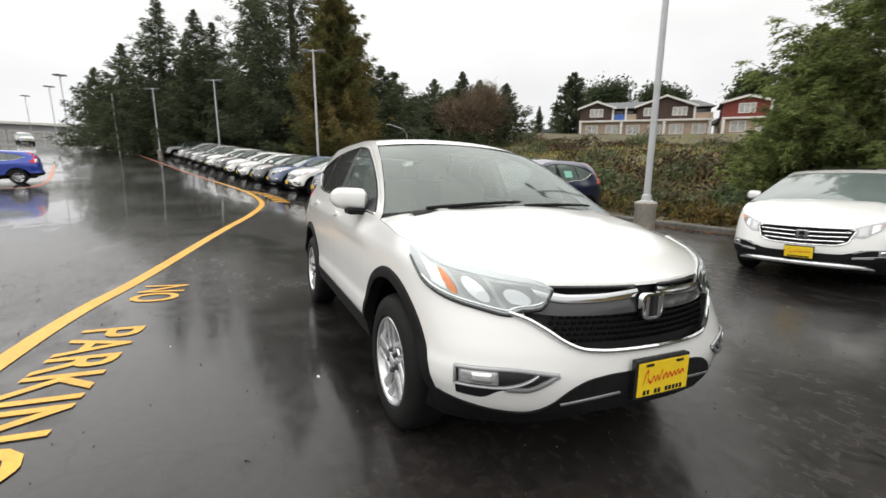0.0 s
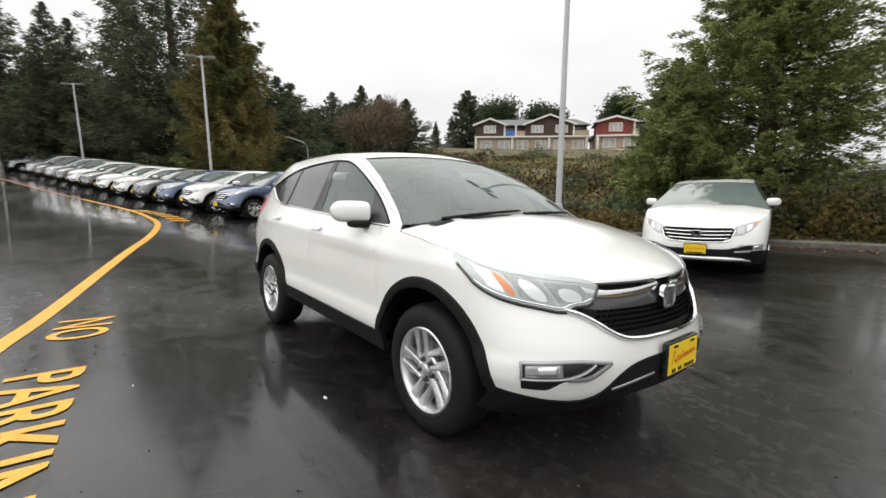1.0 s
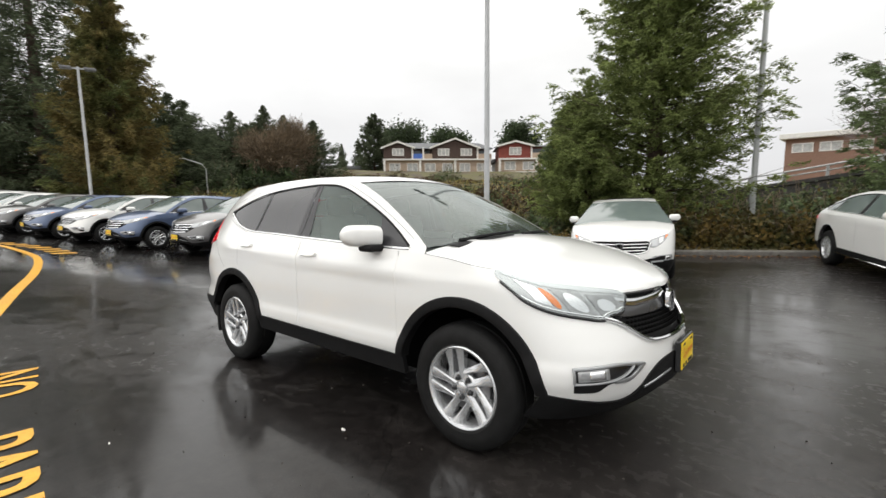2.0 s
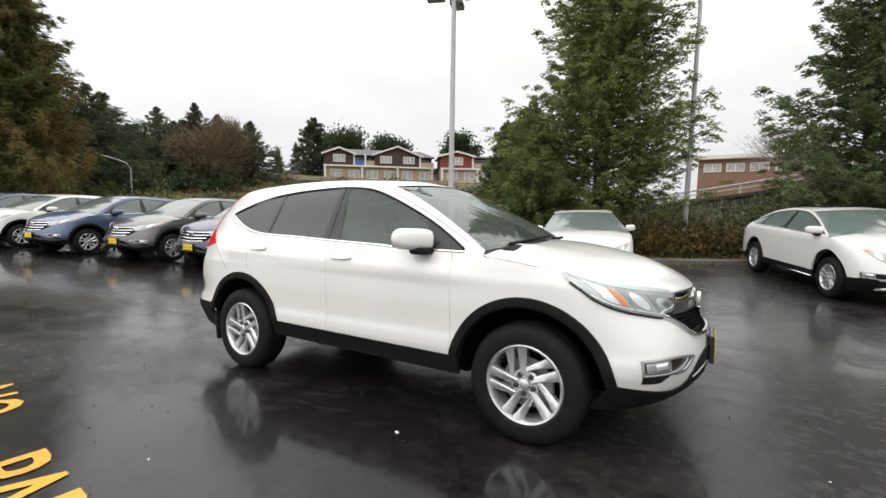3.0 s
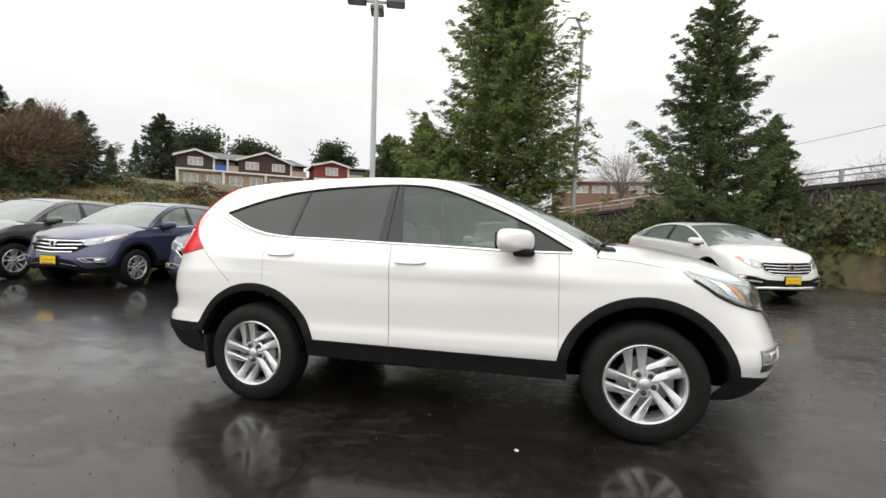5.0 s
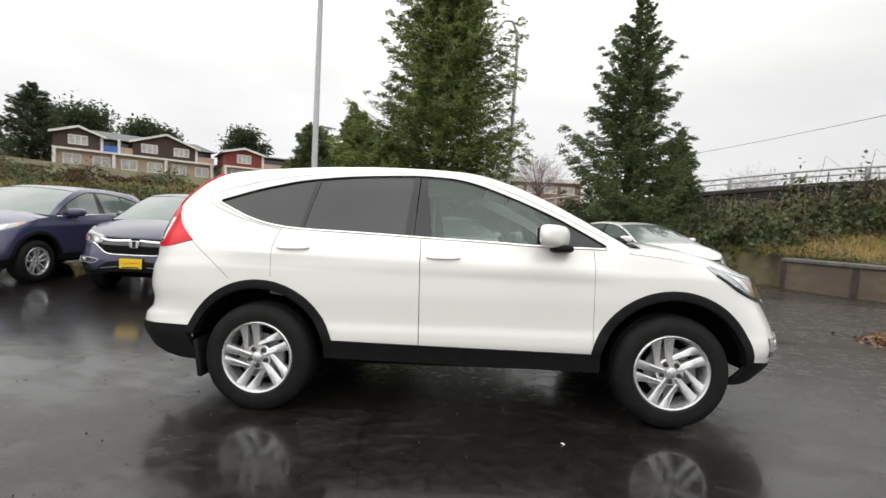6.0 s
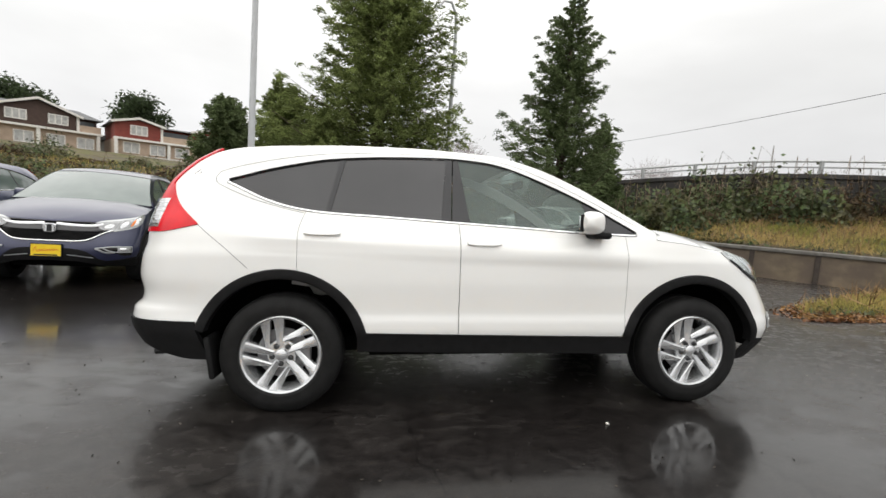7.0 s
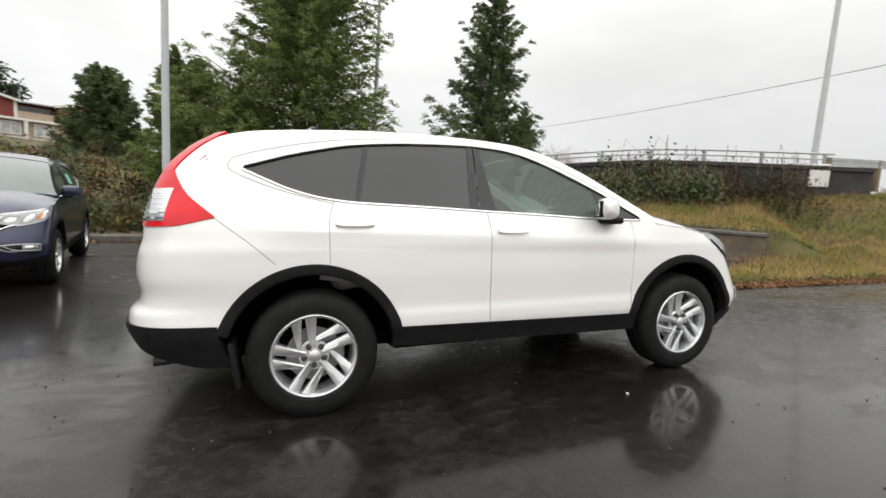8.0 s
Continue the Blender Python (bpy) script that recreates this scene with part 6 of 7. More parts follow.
for i, (tx, ty, th, trr) in enumerate(((-53.6, 18.4, 6.8, 3.4), (-58, 15.5, 7.0, 3.2), (-50.5, 19.6, 6.8, 2.8), (-47.4, 21.0, 9.0, 3.8), (-45.6, 22.8, 7.6, 3.4), (-44.3, 23.2, 9.6, 3.0), (-42.6, 24.6, 8.2, 3.2), (-38.0, 25.2, 7.2, 3.0), (-62, 20, 8.5, 4.0), (-55.5, 22.5, 6.5, 3.4), (-50, 24.0, 7.4, 3.6))):
    conifer("fir_tree", tx, ty, ground_z(tx, ty), th * 0.86, trr * 1.5, M_FIR, "dark fir in the group on the hillside", int(15 * th), 9, 9, (0.5, 0.08), 40 + i, 1.0, 0.01, 0.22, 0.48, 0.38, 0.5, 0.25, "firs on the hillside")
broad_tree("bare_tree", -37.2, 19.6, 1.6, 6.0, 3.4, M_TWIG, "reddish brown leafless tree among the firs", 50, 9000, (0.6, 0.045), True)
broad_tree("bare_tree", -37.6, 22.3, 1.8, 7.4, 2.8, M_TWIG, "reddish brown leafless tree among the firs", 51, 8000, (0.6, 0.045), True)
conifer("pine_tree", -53.5, 47.6, 4.0, 10.8, 4.4, M_FIR, "tall pine with open layers behind the houses", 120, 9, 10, (0.5, 0.13), 52, 0.62, 0.12, 0.35, 0.4, 0.3, 0.5)
broad_tree("broad_tree", -60.5, 61.5, 4.0, 11.5, 6.5, M_BROADLEAF, "wide dark evergreen behind the houses", 53, 9000, (0.6, 0.3))
broad_tree("broad_tree", -53.5, 67.5, 4.0, 11.0, 5.5, M_BROADLEAF, "wide dark evergreen behind the houses", 54, 8000, (0.6, 0.3))
broad_tree("broad_tree", -33.5, 60.5, 4.0, 9.0, 4.0, M_BROADLEAF, "dark evergreen behind the red house", 55, 6000, (0.5, 0.25))
conifer("fir_tree", -72.5, 55.6, 4.0, 8.2, 2.2, M_FIR, "small far fir on the skyline", 60, 6, 6, (0.6, 0.16), 56)
conifer("fir_tree", -66.5, 55.0, 4.0, 8.8, 2.4, M_FIR, "small far fir on the skyline", 60, 6, 6, (0.6, 0.16), 57)
for i, (tx, ty, tz, th, trr) in enumerate(((7.5, 46, 2, 7.0, 3.5), (24, 50, 2, 6.5, 4.5), (32, 48, 2, 6.5, 4.5), (42, 46, 2, 6.8, 5), (52, 44, 2, 6.5, 5), (60, 36, 2, 6.5, 5))):
    broad_tree("bare_tree", tx, ty, tz, th, trr, M_TWIG_FAR, "pale leafless tree beyond the overpass", 60 + i, 1800, (0.9, 0.03), True, "bare trees beyond the overpass")

# brambles and shrubs: along the kerb, on the hill, on the bank at the wall
rs = np.random.default_rng(3)
thicket("kerb_shrubs", [(*kerb_xy(u, rs.uniform(0.7, 1.7)), rs.uniform(0.6, 1.0), rs.uniform(0.4, 0.85)) for u in np.arange(-13, 6.5, 0.75)], M_IVY, "low shrubs with yellow and brown leaves along the kerb", 1, 520, (0.12, 0.09))
thicket("bramble_bank", [(*kerb_xy(u, rs.uniform(1.8, 4.6)), rs.uniform(0.8, 1.4), rs.uniform(0.7, 1.35)) for u in np.arange(-16, 9.0, 0.55)], M_BRAMBLE, "tangled brambles on the bank", 2, 300, (0.16, 0.12))
thicket("hill_scrub", [(*kerb_xy(u + rs.uniform(-1.2, 1.2), d + rs.uniform(-1, 1)), rs.uniform(0.7, 1.9), 0.3 + 1.6 * rs.uniform() ** 2) for u in np.arange(-36, 1, 3.2) for d in (5, 7.5, 10.5, 14.5, 20, 26, 32) if rs.uniform() < 0.9], M_BROWN_LEAF, "brown winter scrub over the hillside", 3, 190, (0.22, 0.09))
thicket("hill_bushes", [(*kerb_xy(u + rs.uniform(-1.5, 1.5), d + rs.uniform(-1.5, 1.5)), rs.uniform(0.8, 2.0), 0.4 + 1.8 * rs.uniform() ** 2) for u in np.arange(-36, 1, 4.6) for d in (5.5, 9.5, 14, 19, 25, 31) if rs.uniform() < 0.8], M_BRAMBLE, "green bushes among the brown scrub", 4, 190, (0.22, 0.10))


def wall_xy(w, g):
    return 6.55 + 0.917 * w - 0.400 * g, 6.0 + 0.400 * w + 0.917 * g


thicket("wall_brambles", [(*wall_xy(w, rs.uniform(2.6, 5.5)), rs.uniform(0.6, 1.3), rs.uniform(0.5, 1.8)) for w in np.arange(0.6, 7.6, 0.30)], M_BRAMBLE, "glossy green brambles on the bank above the wall", 5, 330, (0.17, 0.12))
thicket("wall_scrub", [(*wall_xy(w, rs.uniform(2.2, 6.0)), rs.uniform(0.5, 0.9), rs.uniform(0.7, 1.5)) for w in np.arange(1.2, 10, 0.8)], M_BROWN_LEAF, "reddish dry stems and leaves among the brambles", 15, 260, (0.16, 0.04))
thicket("wall_ivy", [(WP[0] + WU[0] * w + WN[0] * 0.8, WP[1] + WU[1] * w + WN[1] * 0.8, 0.35, 0.35) for w in (-0.2, 0.2, 0.7, 1.1)], M_BRAMBLE, "ivy that spills over the end of the wall", 6, 900, (0.09, 0.07))
thicket("bed_shrubs", [(*kerb_xy(u, rs.uniform(0.8, 2.2)), rs.uniform(0.7, 1.1), rs.uniform(0.9, 1.5)) for u in np.arange(-1.5, 8.5, 0.6)], M_IVY, "leafy shrubs turning yellow and brown under the cedars", 7, 420, (0.13, 0.10))
thicket("bank_scrub", [(15.6, 10.6, 1.1, 1.7), (16.6, 9.9, 1.0, 1.9), (14.0, 11.6, 1.2, 1.2), (12.4, 12.6, 1.2, 1.0), (17.3, 9.4, 0.8, 1.7)], M_BRAMBLE, "tall dark broom and scrub at the guard rail", 8, 300, (0.32, 0.03))


def bank_spots(rng, n):
    out = []
    while len(out) < n:
        x, y = rng.uniform(5.6, 24), rng.uniform(2.2, 13)
        if ground_z(x, y) > lot_z(x, y) + 0.0 and kerb_uv(x, y)[1] < 6:
            out.append((x, y))
    return out


grass_patch("bank_grass", 48000, bank_spots, M_GRASS, "tawny winter grass on the bank", 9, (0.27, 0.013))
grass_patch("bank_weeds", 4000, bank_spots, M_WEED, "tall brown weed stems among the bank grass", 20, (0.52, 0.016), lean=0.35)
grass_patch("bank_moss", 9000, bank_spots, M_BRAMBLE, "short green growth among the dry grass", 10, (0.16, 0.05))


def edge_spots(rng, n):
    out = []
    while len(out) < n:
        if rng.uniform() < 0.75:
            k = rng.uniform(0, 1)
            x, y = 5.3 + 9 * k + rng.normal(0, 0.15), 2.10 + 0.72 * k + abs(rng.normal(0, 0.28)) - 0.32
        elif rng.uniform() < 0.5:
            k = rng.uniform(0, 1)
            x, y = 5.4 + 4.5 * k + rng.normal(0, 0.14), 2.4 + 2.3 * k + rng.normal(0, 0.14)
        else:
            x, y = kerb_xy(rng.uniform(-12, 8), -abs(rng.normal(0, 0.18)) - 0.02)
        out.append((x, y))
    return out


rng_l = np.random.default_rng(12)
pts = edge_spots(rng_l, 9500)
c = np.array([(x, y, max(lot_z(x, y), ground_z(x, y)) + 0.012 + 0.02 * rng_l.uniform()) for x, y in pts])
v, f = blades(c, np.stack([rng_l.normal(0, 1, len(c)), rng_l.normal(0, 1, len(c)), rng_l.normal(0, 0.2, len(c))], 1), 0.058, 0.04, 0.14, rng_l)
tagged(new("leaf_litter", mesh_of("leaf_litter", v, f, M_LITTER)), "wet fallen orange and brown leaves along the lot edge", "leaves", kind="stuff")


A0, A1, A2 = np.array([-6.0, 31.7]), np.array([0.726, -0.688]), np.array([0.688, 0.726])


def deck_spot(u, off):
    p = A0 + A1 * u - A2 * off
    return float(p[0]), float(p[1])


thicket("deck_brambles", [(*deck_spot(u + rs.uniform(-0.3, 0.3), off), rs.uniform(0.7, 1.3), rs.uniform(0.9, 2.6) * (1.0 if u > 15 else 0.7)) for u in np.arange(11, 30, 0.75) for off in (0.9, 2.2)], M_BRAMBLE, "dark brambles heaped against the overpass", 16, 240, (0.19, 0.13))
thicket("deck_scrub", [(*deck_spot(u + rs.uniform(-0.4, 0.4), rs.uniform(0.5, 2.4)), rs.uniform(0.6, 1.0), rs.uniform(1.2, 2.3)) for u in np.arange(18, 33, 0.55)], M_BROWN_LEAF, "tall brown stems and scrub beside the overpass rail", 17, 230, (0.24, 0.05))


def hill_spots(rng, n):
    return [kerb_xy(rng.uniform(-34, 0), 1.5 + 26 * rng.uniform() ** 1.5) for _ in range(n)]


grass_patch("hill_grass", 13000, hill_spots, M_GRASS, "tawny and green grass between the shrubs on the hillside", 18, (0.42, 0.035))
grass_patch("hill_moss", 9000, hill_spots, M_BRAMBLE, "low green growth on the hillside", 19, (0.25, 0.09))
thicket("fir_understorey", [(rs.uniform(-57, -33), rs.uniform(11.5, 21), rs.uniform(1.5, 2.4), rs.uniform(1.4, 2.8)) for _ in range(34)], M_BROADLEAF, "dark evergreen undergrowth at the foot of the firs", 21, 75, (0.42, 0.22))


# ---- houses and the overpass beyond the bank ----
def window(root, m, x, z, w, h, cols=3):
    """A white-framed window with its panes, on the facade plane y = 0 of m."""
    bm = bmesh.new()
    t = 0.09
    xs = [x + (w - t) * k / cols + e for k in range(cols + 1) for e in (0, t)]
    zs = [z, z + t, z + h - t, z + h]
    grid = [[bm.verts.new(m @ Vector((xx, -0.07, zz))) for zz in zs] for xx in xs]
    for i in range(len(xs) - 1):
        for j in range(3):
            if i % 2 == 0 or j != 1:
                bm.faces.new((grid[i][j], grid[i + 1][j], grid[i + 1][j + 1], grid[i][j + 1]))
    ext = bmesh.ops.extrude_face_region(bm, geom=bm.faces[:])
    back = m.to_3x3() @ Vector((0, 0.09, 0))
    for v_ in ext["geom"]:
        if isinstance(v_, bmesh.types.BMVert):
            v_.co += back
    bmesh.ops.recalc_face_normals(bm, faces=bm.faces[:])
    fr = part("window", bm, M_WHITE, root, "white framed window")
    for k in range(cols):
        xx = x + (w - t) * k / cols + t
        bm = bmesh.new()
        box(bm, (xx, -0.03, z + t), (xx + (w - t) / cols - t, 0.0, z + h - t), m)
        part("pane", bm, M_CURTAIN, fr)
    return fr


def gable(bm, m, x0, x1, z0, peak, y0, y1, over=0.35, thick=0.16):
    """A pitched roof over x0..x1 with its ridge along y."""
    xm = (x0 + x1) / 2
    for sx in (-1, 1):
        xe = x0 - over if sx < 0 else x1 + over
        ze = z0 - over * (peak - z0) / (xm - x0)
        vs = [bm.verts.new(m @ Vector(p)) for p in ((xm, y0, peak), (xe, y0, ze), (xe, y1, ze), (xm, y1, peak), (xm, y0, peak + thick), (xe, y0, ze + thick), (xe, y1, ze + thick), (xm, y1, peak + thick))]
        for q in ((0, 1, 2, 3), (4, 7, 6, 5), (0, 4, 5, 1), (1, 5, 6, 2), (2, 6, 7, 3)):
            bm.faces.new([vs[i] for i in q])


def wall_gable(bm, m, x0, x1, z0, z1, peak, y=0.0, thick=0.2):
    xm = (x0 + x1) / 2
    a = [bm.verts.new(m @ Vector((px, y, pz))) for px, pz in ((x0, z0), (x1, z0), (x1, z1), (xm, peak), (x0, z1))]
    b = [bm.verts.new(m @ Vector((v_[0], y + thick, v_[1]))) for v_ in ((x0, z0), (x1, z0), (x1, z1), (xm, peak), (x0, z1))]
    bm.faces.new(a[::-1])
    bm.faces.new(b)
    for i in range(5):
        bm.faces.new((a[i], a[(i + 1) % 5], b[(i + 1) % 5], b[i]))


def townhouse(name, m, label, siding, bays, length, h1, h2, peak, depth=8.0):
    """Two storeys: tan ground floor, sided upper floor with gabled bays and recessed balconies between them. bays: x0, x1, windows or balcony."""
    root = empty(name, m, label, "house")
    I = Matrix.Identity(4)
    bm = bmesh.new()
    box(bm, (0, 0.15, -2.5), (length, depth, h1), I)
    part("wall", bm, M_TAN, root, "tan ground floor wall")
    bm = bmesh.new()
    box(bm, (-0.1, -0.35, h1 - 0.1), (length + 0.1, 0.3, h1 + 0.12), I)
    part("trim_band", bm, M_WHITE, root, "pale band between the storeys")
    # dark siding colour also carries the shade of the balcony recesses
    bm = bmesh.new()
    box(bm, (0.05, 1.3, h1), (length - 0.05, depth, h1 + h2), I)
    part("wall", bm, siding, root, "recessed upper wall")
    bm = bmesh.new()
    vs = [bm.verts.new(p) for p in ((-0.4, 0.3, h1 + h2 - 0.05), (length + 0.4, 0.3, h1 + h2 - 0.05), (length + 0.4, depth + 0.4, h1 + h2 - 0.05), (-0.4, depth + 0.4, h1 + h2 - 0.05), (1.2, depth / 2, peak - 0.1), (length - 1.2, depth / 2, peak - 0.1))]
    for q in ((0, 1, 5, 4), (1, 2, 5), (2, 3, 4, 5), (3, 0, 4), (3, 2, 1, 0)):
        bm.faces.new([vs[i] for i in q])
    part("roof", bm, M_ROOF, root, "grey shingle roof")
    wide = max(x1 - x0 for kind, x0, x1 in bays if kind == "gable")
    top = peak
    for kind, x0, x1 in bays:
        peak = h1 + h2 + (top - h1 - h2) * (x1 - x0) / wide
        if kind == "gable":
            bm = bmesh.new()
            wall_gable(bm, I, x0, x1, h1 + 0.12, h1 + h2, peak - 0.12, 0.0, 1.5)
            part("gable_wall", bm, siding, root, "dark sided gable wall")
            bm = bmesh.new()
            gable(bm, I, x0, x1, h1 + h2, peak, -0.35, depth / 2)
            part("roof", bm, M_ROOF, root)
            bm = bmesh.new()
            xm = (x0 + x1) / 2
            for sx in (-1, 1):
                xe = x0 - 0.38 if sx < 0 else x1 + 0.38
                ze = h1 + h2 - 0.38 * (peak - h1 - h2) / (xm - x0)
                p = [bm.verts.new(v_) for v_ in ((xm, -0.42, peak + 0.2), (xe, -0.42, ze + 0.2), (xe, -0.42, ze - 0.06), (xm, -0.42, peak - 0.06), (xm, -0.34, peak + 0.2), (xe, -0.34, ze + 0.2), (xe, -0.34, ze - 0.06), (xm, -0.34, peak - 0.06))]
                for q in ((0, 1, 2, 3), (7, 6, 5, 4), (0, 4, 5, 1), (3, 2, 6, 7), (1, 5, 6, 2)):
                    bm.faces.new([p[i] for i in q])
            part("barge_board", bm, M_WHITE, root, "white barge board")
            n = 1 if x1 - x0 < 5 else 2
            for k in range(n):
                wx = x0 + (x1 - x0) * (k + 0.5) / n - 0.85
                window(root, I, wx, h1 + 0.55, 1.7, h2 * 0.62)
        else:
            bm = bmesh.new()
            box(bm, (x0, -0.05, h1 + 0.12), (x1, 0.05, h1 + 0.85), I)
            part("balcony", bm, M_BLUE_CLOTH if kind == "blue" else M_TAN, root, "balcony with a blue cloth" if kind == "blue" else "tan balcony front")
            bm = bmesh.new()
            box(bm, (x0 + 0.3, 1.24, h1 + 0.2), (x1 - 0.3, 1.29, h1 + h2 - 0.3), I)
            part("balcony_door", bm, M_PANE, root)
            bm = bmesh.new()
            box(bm, (x0 - 0.12, -0.1, h1 + 0.1), (x0 + 0.12, 0.16, h1 + h2), I)
            part("post", bm, M_WHITE, root)
    for k in range(int(length // 2.6)):
        x = 0.8 + k * 2.6
        window(root, Matrix.Translation((0, 0.14, 0)), x, 0.75, 1.6, 1.25, 2)
    for k in range(int(length // 5.2) + 1):
        x = min(length - 0.2, 0.1 + k * 5.2)
        bm = bmesh.new()
        box(bm, (x - 0.15, -0.32, -0.5), (x + 0.15, 0.0, h1 - 0.1), I)
        part("post", bm, M_WHITE, root)
    bm = bmesh.new()
    for k in range(int(length / 0.45)):
        box(bm, (0.2 + k * 0.45, -0.30, -0.35), (0.28 + k * 0.45, -0.26, 0.42), I)
    box(bm, (0, -0.32, 0.42), (length, -0.22, 0.52), I)
    box(bm, (0, -0.32, -0.45), (length, 0.2, -0.3), I)
    part("porch_rail", bm, M_WHITE, root, "white porch rail")
    return root


def facing(x, y, z, dx, dy):
    k = math.hypot(dx, dy)
    dx, dy = dx / k, dy / k
    return Matrix(((dx, -dy, 0, x), (dy, dx, 0, y), (0, 0, 1, z), (0, 0, 0, 1)))


townhouse("townhouse", facing(-45.3, 42.0, 4.2, 0.70, 0.714), "brown gabled townhouse with white trim and tan ground floor", M_BROWN_SIDING,
          [("gable", 0.0, 4.2), ("blue", 4.2, 5.8), ("balcony", 5.8, 7.1), ("gable", 7.1, 13.9), ("balcony", 13.9, 16.0)], 16.0, 2.5, 1.70, 5.45)
townhouse("townhouse", facing(-31.6, 51.6, 4.2, 0.80, 0.60), "red gabled townhouse with white windows and grey roof", M_RED_SIDING,
          [("gable", 0.0, 4.6), ("balcony", 4.6, 8.0), ("gable", 8.0, 12.0)], 12.0, 2.3, 1.8, 4.7)


def plain_block(name, m, size, label, material, roof, openings=0):
    """A far low building: walls, an overhanging flat roof and a strip of windows."""
    root = empty(name, m, label, "building")
    bm = bmesh.new()
    box(bm, (0, 0, -3), size)
    part("wall", bm, material, root)
    bm = bmesh.new()
    box(bm, (-0.5, -0.7, size[2]), (size[0] + 0.5, size[1] + 0.5, size[2] + 0.55), None, 0.05)
    part("roof", bm, roof, root)
    for k in range(openings):
        window(root, Matrix.Identity(4), 0.6 + k * (size[0] - 1) / openings, size[2] * 0.25, (size[0] - 1) / openings - 0.5, size[2] * 0.5, 2)
    return root


plain_block("brick_building", facing(0.5, 60, 5.2, 0.99, -0.1), (15, 8, 2.0), "orange brick building with a flat roof beyond the overpass", M_BRICK, M_WHITE, 6)
plain_block("grey_house", facing(-36.0, 58.0, 4.0, 0.75, 0.66), (9, 6, 2.6), "small grey house between the townhouses", M_GREY_WALL, M_ROOF, 3)
plain_block("grey_house", facing(-58.0, 46.0, 3.4, 0.75, 0.66), (11, 6, 2.6), "low pale house among the trees", M_TAN, M_ROOF, 3)
plain_block("showroom", facing(-104, -58, 3.3, -0.45, 0.9), (34, 12, 4.6), "long low white showroom at the end of the lot", M_GREY_WALL, M_WHITE, 9)

bridge = empty("overpass", Matrix.Identity(4), "concrete overpass with a steel rail, climbing past the bank", "bridge")
A, B = Vector((-6, 31.7, 0)), Vector((19.6, 7.45, 0))
deck_z = curve_fn([(-8.3, 0.9), (3, 1.9), (14, 3.05), (20, 3.45), (27, 3.3)])
du = (B - A).normalized()
dn = Vector((-du.y, du.x, 0))
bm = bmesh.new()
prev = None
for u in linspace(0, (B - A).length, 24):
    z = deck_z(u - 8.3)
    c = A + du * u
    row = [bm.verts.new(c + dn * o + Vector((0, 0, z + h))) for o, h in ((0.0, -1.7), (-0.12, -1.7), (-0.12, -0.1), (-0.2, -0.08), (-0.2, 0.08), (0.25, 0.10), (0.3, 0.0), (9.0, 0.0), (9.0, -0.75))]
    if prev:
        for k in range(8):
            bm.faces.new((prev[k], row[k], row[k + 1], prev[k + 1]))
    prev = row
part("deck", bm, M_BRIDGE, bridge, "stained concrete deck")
for hgt, rad in ((0.30, 0.035), (0.52, 0.045)):
    bm = bmesh.new()
    us = linspace(0, (B - A).length - 1.2, 24)
    tube(bm, [tuple(A + du * u + Vector((0, 0, deck_z(u - 8.3) + 0.05 + hgt))) for u in us], [rad] * 25, 6)
    part("rail", bm, M_STEEL, bridge, "grey steel rail")
for u in linspace(0.3, (B - A).length - 1.5, 16):
    bm = bmesh.new()
    c = A + du * u
    z = deck_z(u - 8.3)
    box(bm, (c.x - 0.06, c.y - 0.06, z), (c.x + 0.06, c.y + 0.06, z + 0.6), None, 0.01)
    part("post", bm, M_STEEL, bridge)
bm = bmesh.new()
cc = A + du * 33.2
box(bm, (0.1, -0.2, -0.4), (0.75, 0.2, 0.5), facing(cc.x, cc.y, 3.0, du.x, du.y), 0.04)
part("end_block", bm, M_WHITE, bridge, "pale concrete end block")
guard = empty("guard_rail", Matrix.Identity(4), "steel guard rail on wooden posts at the top of the bank", "guard rail")
g0 = Vector((18.6, 8.3, 3.15))
bm = bmesh.new()
gdir = Vector((0.93, -0.36, 0))
for k in range(3):
    box(bm, (0, -0.03 + 0.02 * (k % 2), 0.30 + k * 0.1), (14, 0.03 + 0.02 * (k % 2), 0.41 + k * 0.1), facing(g0.x, g0.y, g0.z, 0.93, -0.36))
part("rail", bm, M_STEEL, guard)
for k in range(8):
    p = g0 + gdir * (k * 1.9)
    bm = bmesh.new()
    box(bm, (p.x - 0.09, p.y - 0.02, p.z - 0.6), (p.x + 0.09, p.y + 0.18, p.z + 0.62), None, 0.01)
    part("post", bm, M_TWIG, guard, "brown wooden post")

# street lamps with bent arms, utility pole and wire
street = empty("street_lamp", pose(1.45, 13.4, 0.8), "grey street lamp with a bent arm behind the cedar", "street lamp")
bm = bmesh.new()
tube(bm, [(0, 0, -0.3), (0, 0, 4), (0.0, 0, 7.0), (-0.05, -0.05, 7.6), (-0.25, -0.15, 7.95), (-0.55, -0.3, 7.9), (-1.1, -0.6, 7.1)], [0.085, 0.075, 0.06, 0.055, 0.05, 0.045, 0.04], 10)
part("pole", bm, M_POLE, street, "", True, 50)
bm = bmesh.new()
box(bm, (-1.35, -0.75, 6.85), (-1.0, -0.52, 7.08), None, 0.05)
part("lamp_head", bm, M_LAMP_HEAD, street, "", True, 40)
street = empty("street_lamp", pose(-32.4, 11.8, 1.0), "far grey street lamp with a curved arm", "street lamp")
bm = bmesh.new()
tube(bm, [(0, 0, -0.3), (0, 0, 2.6), (-0.15, -0.25, 3.0), (-0.8, -1.2, 3.4), (-1.0, -1.5, 3.42)], [0.055, 0.05, 0.04, 0.035, 0.055], 8)
part("pole", bm, M_POLE, street, "", True, 50)
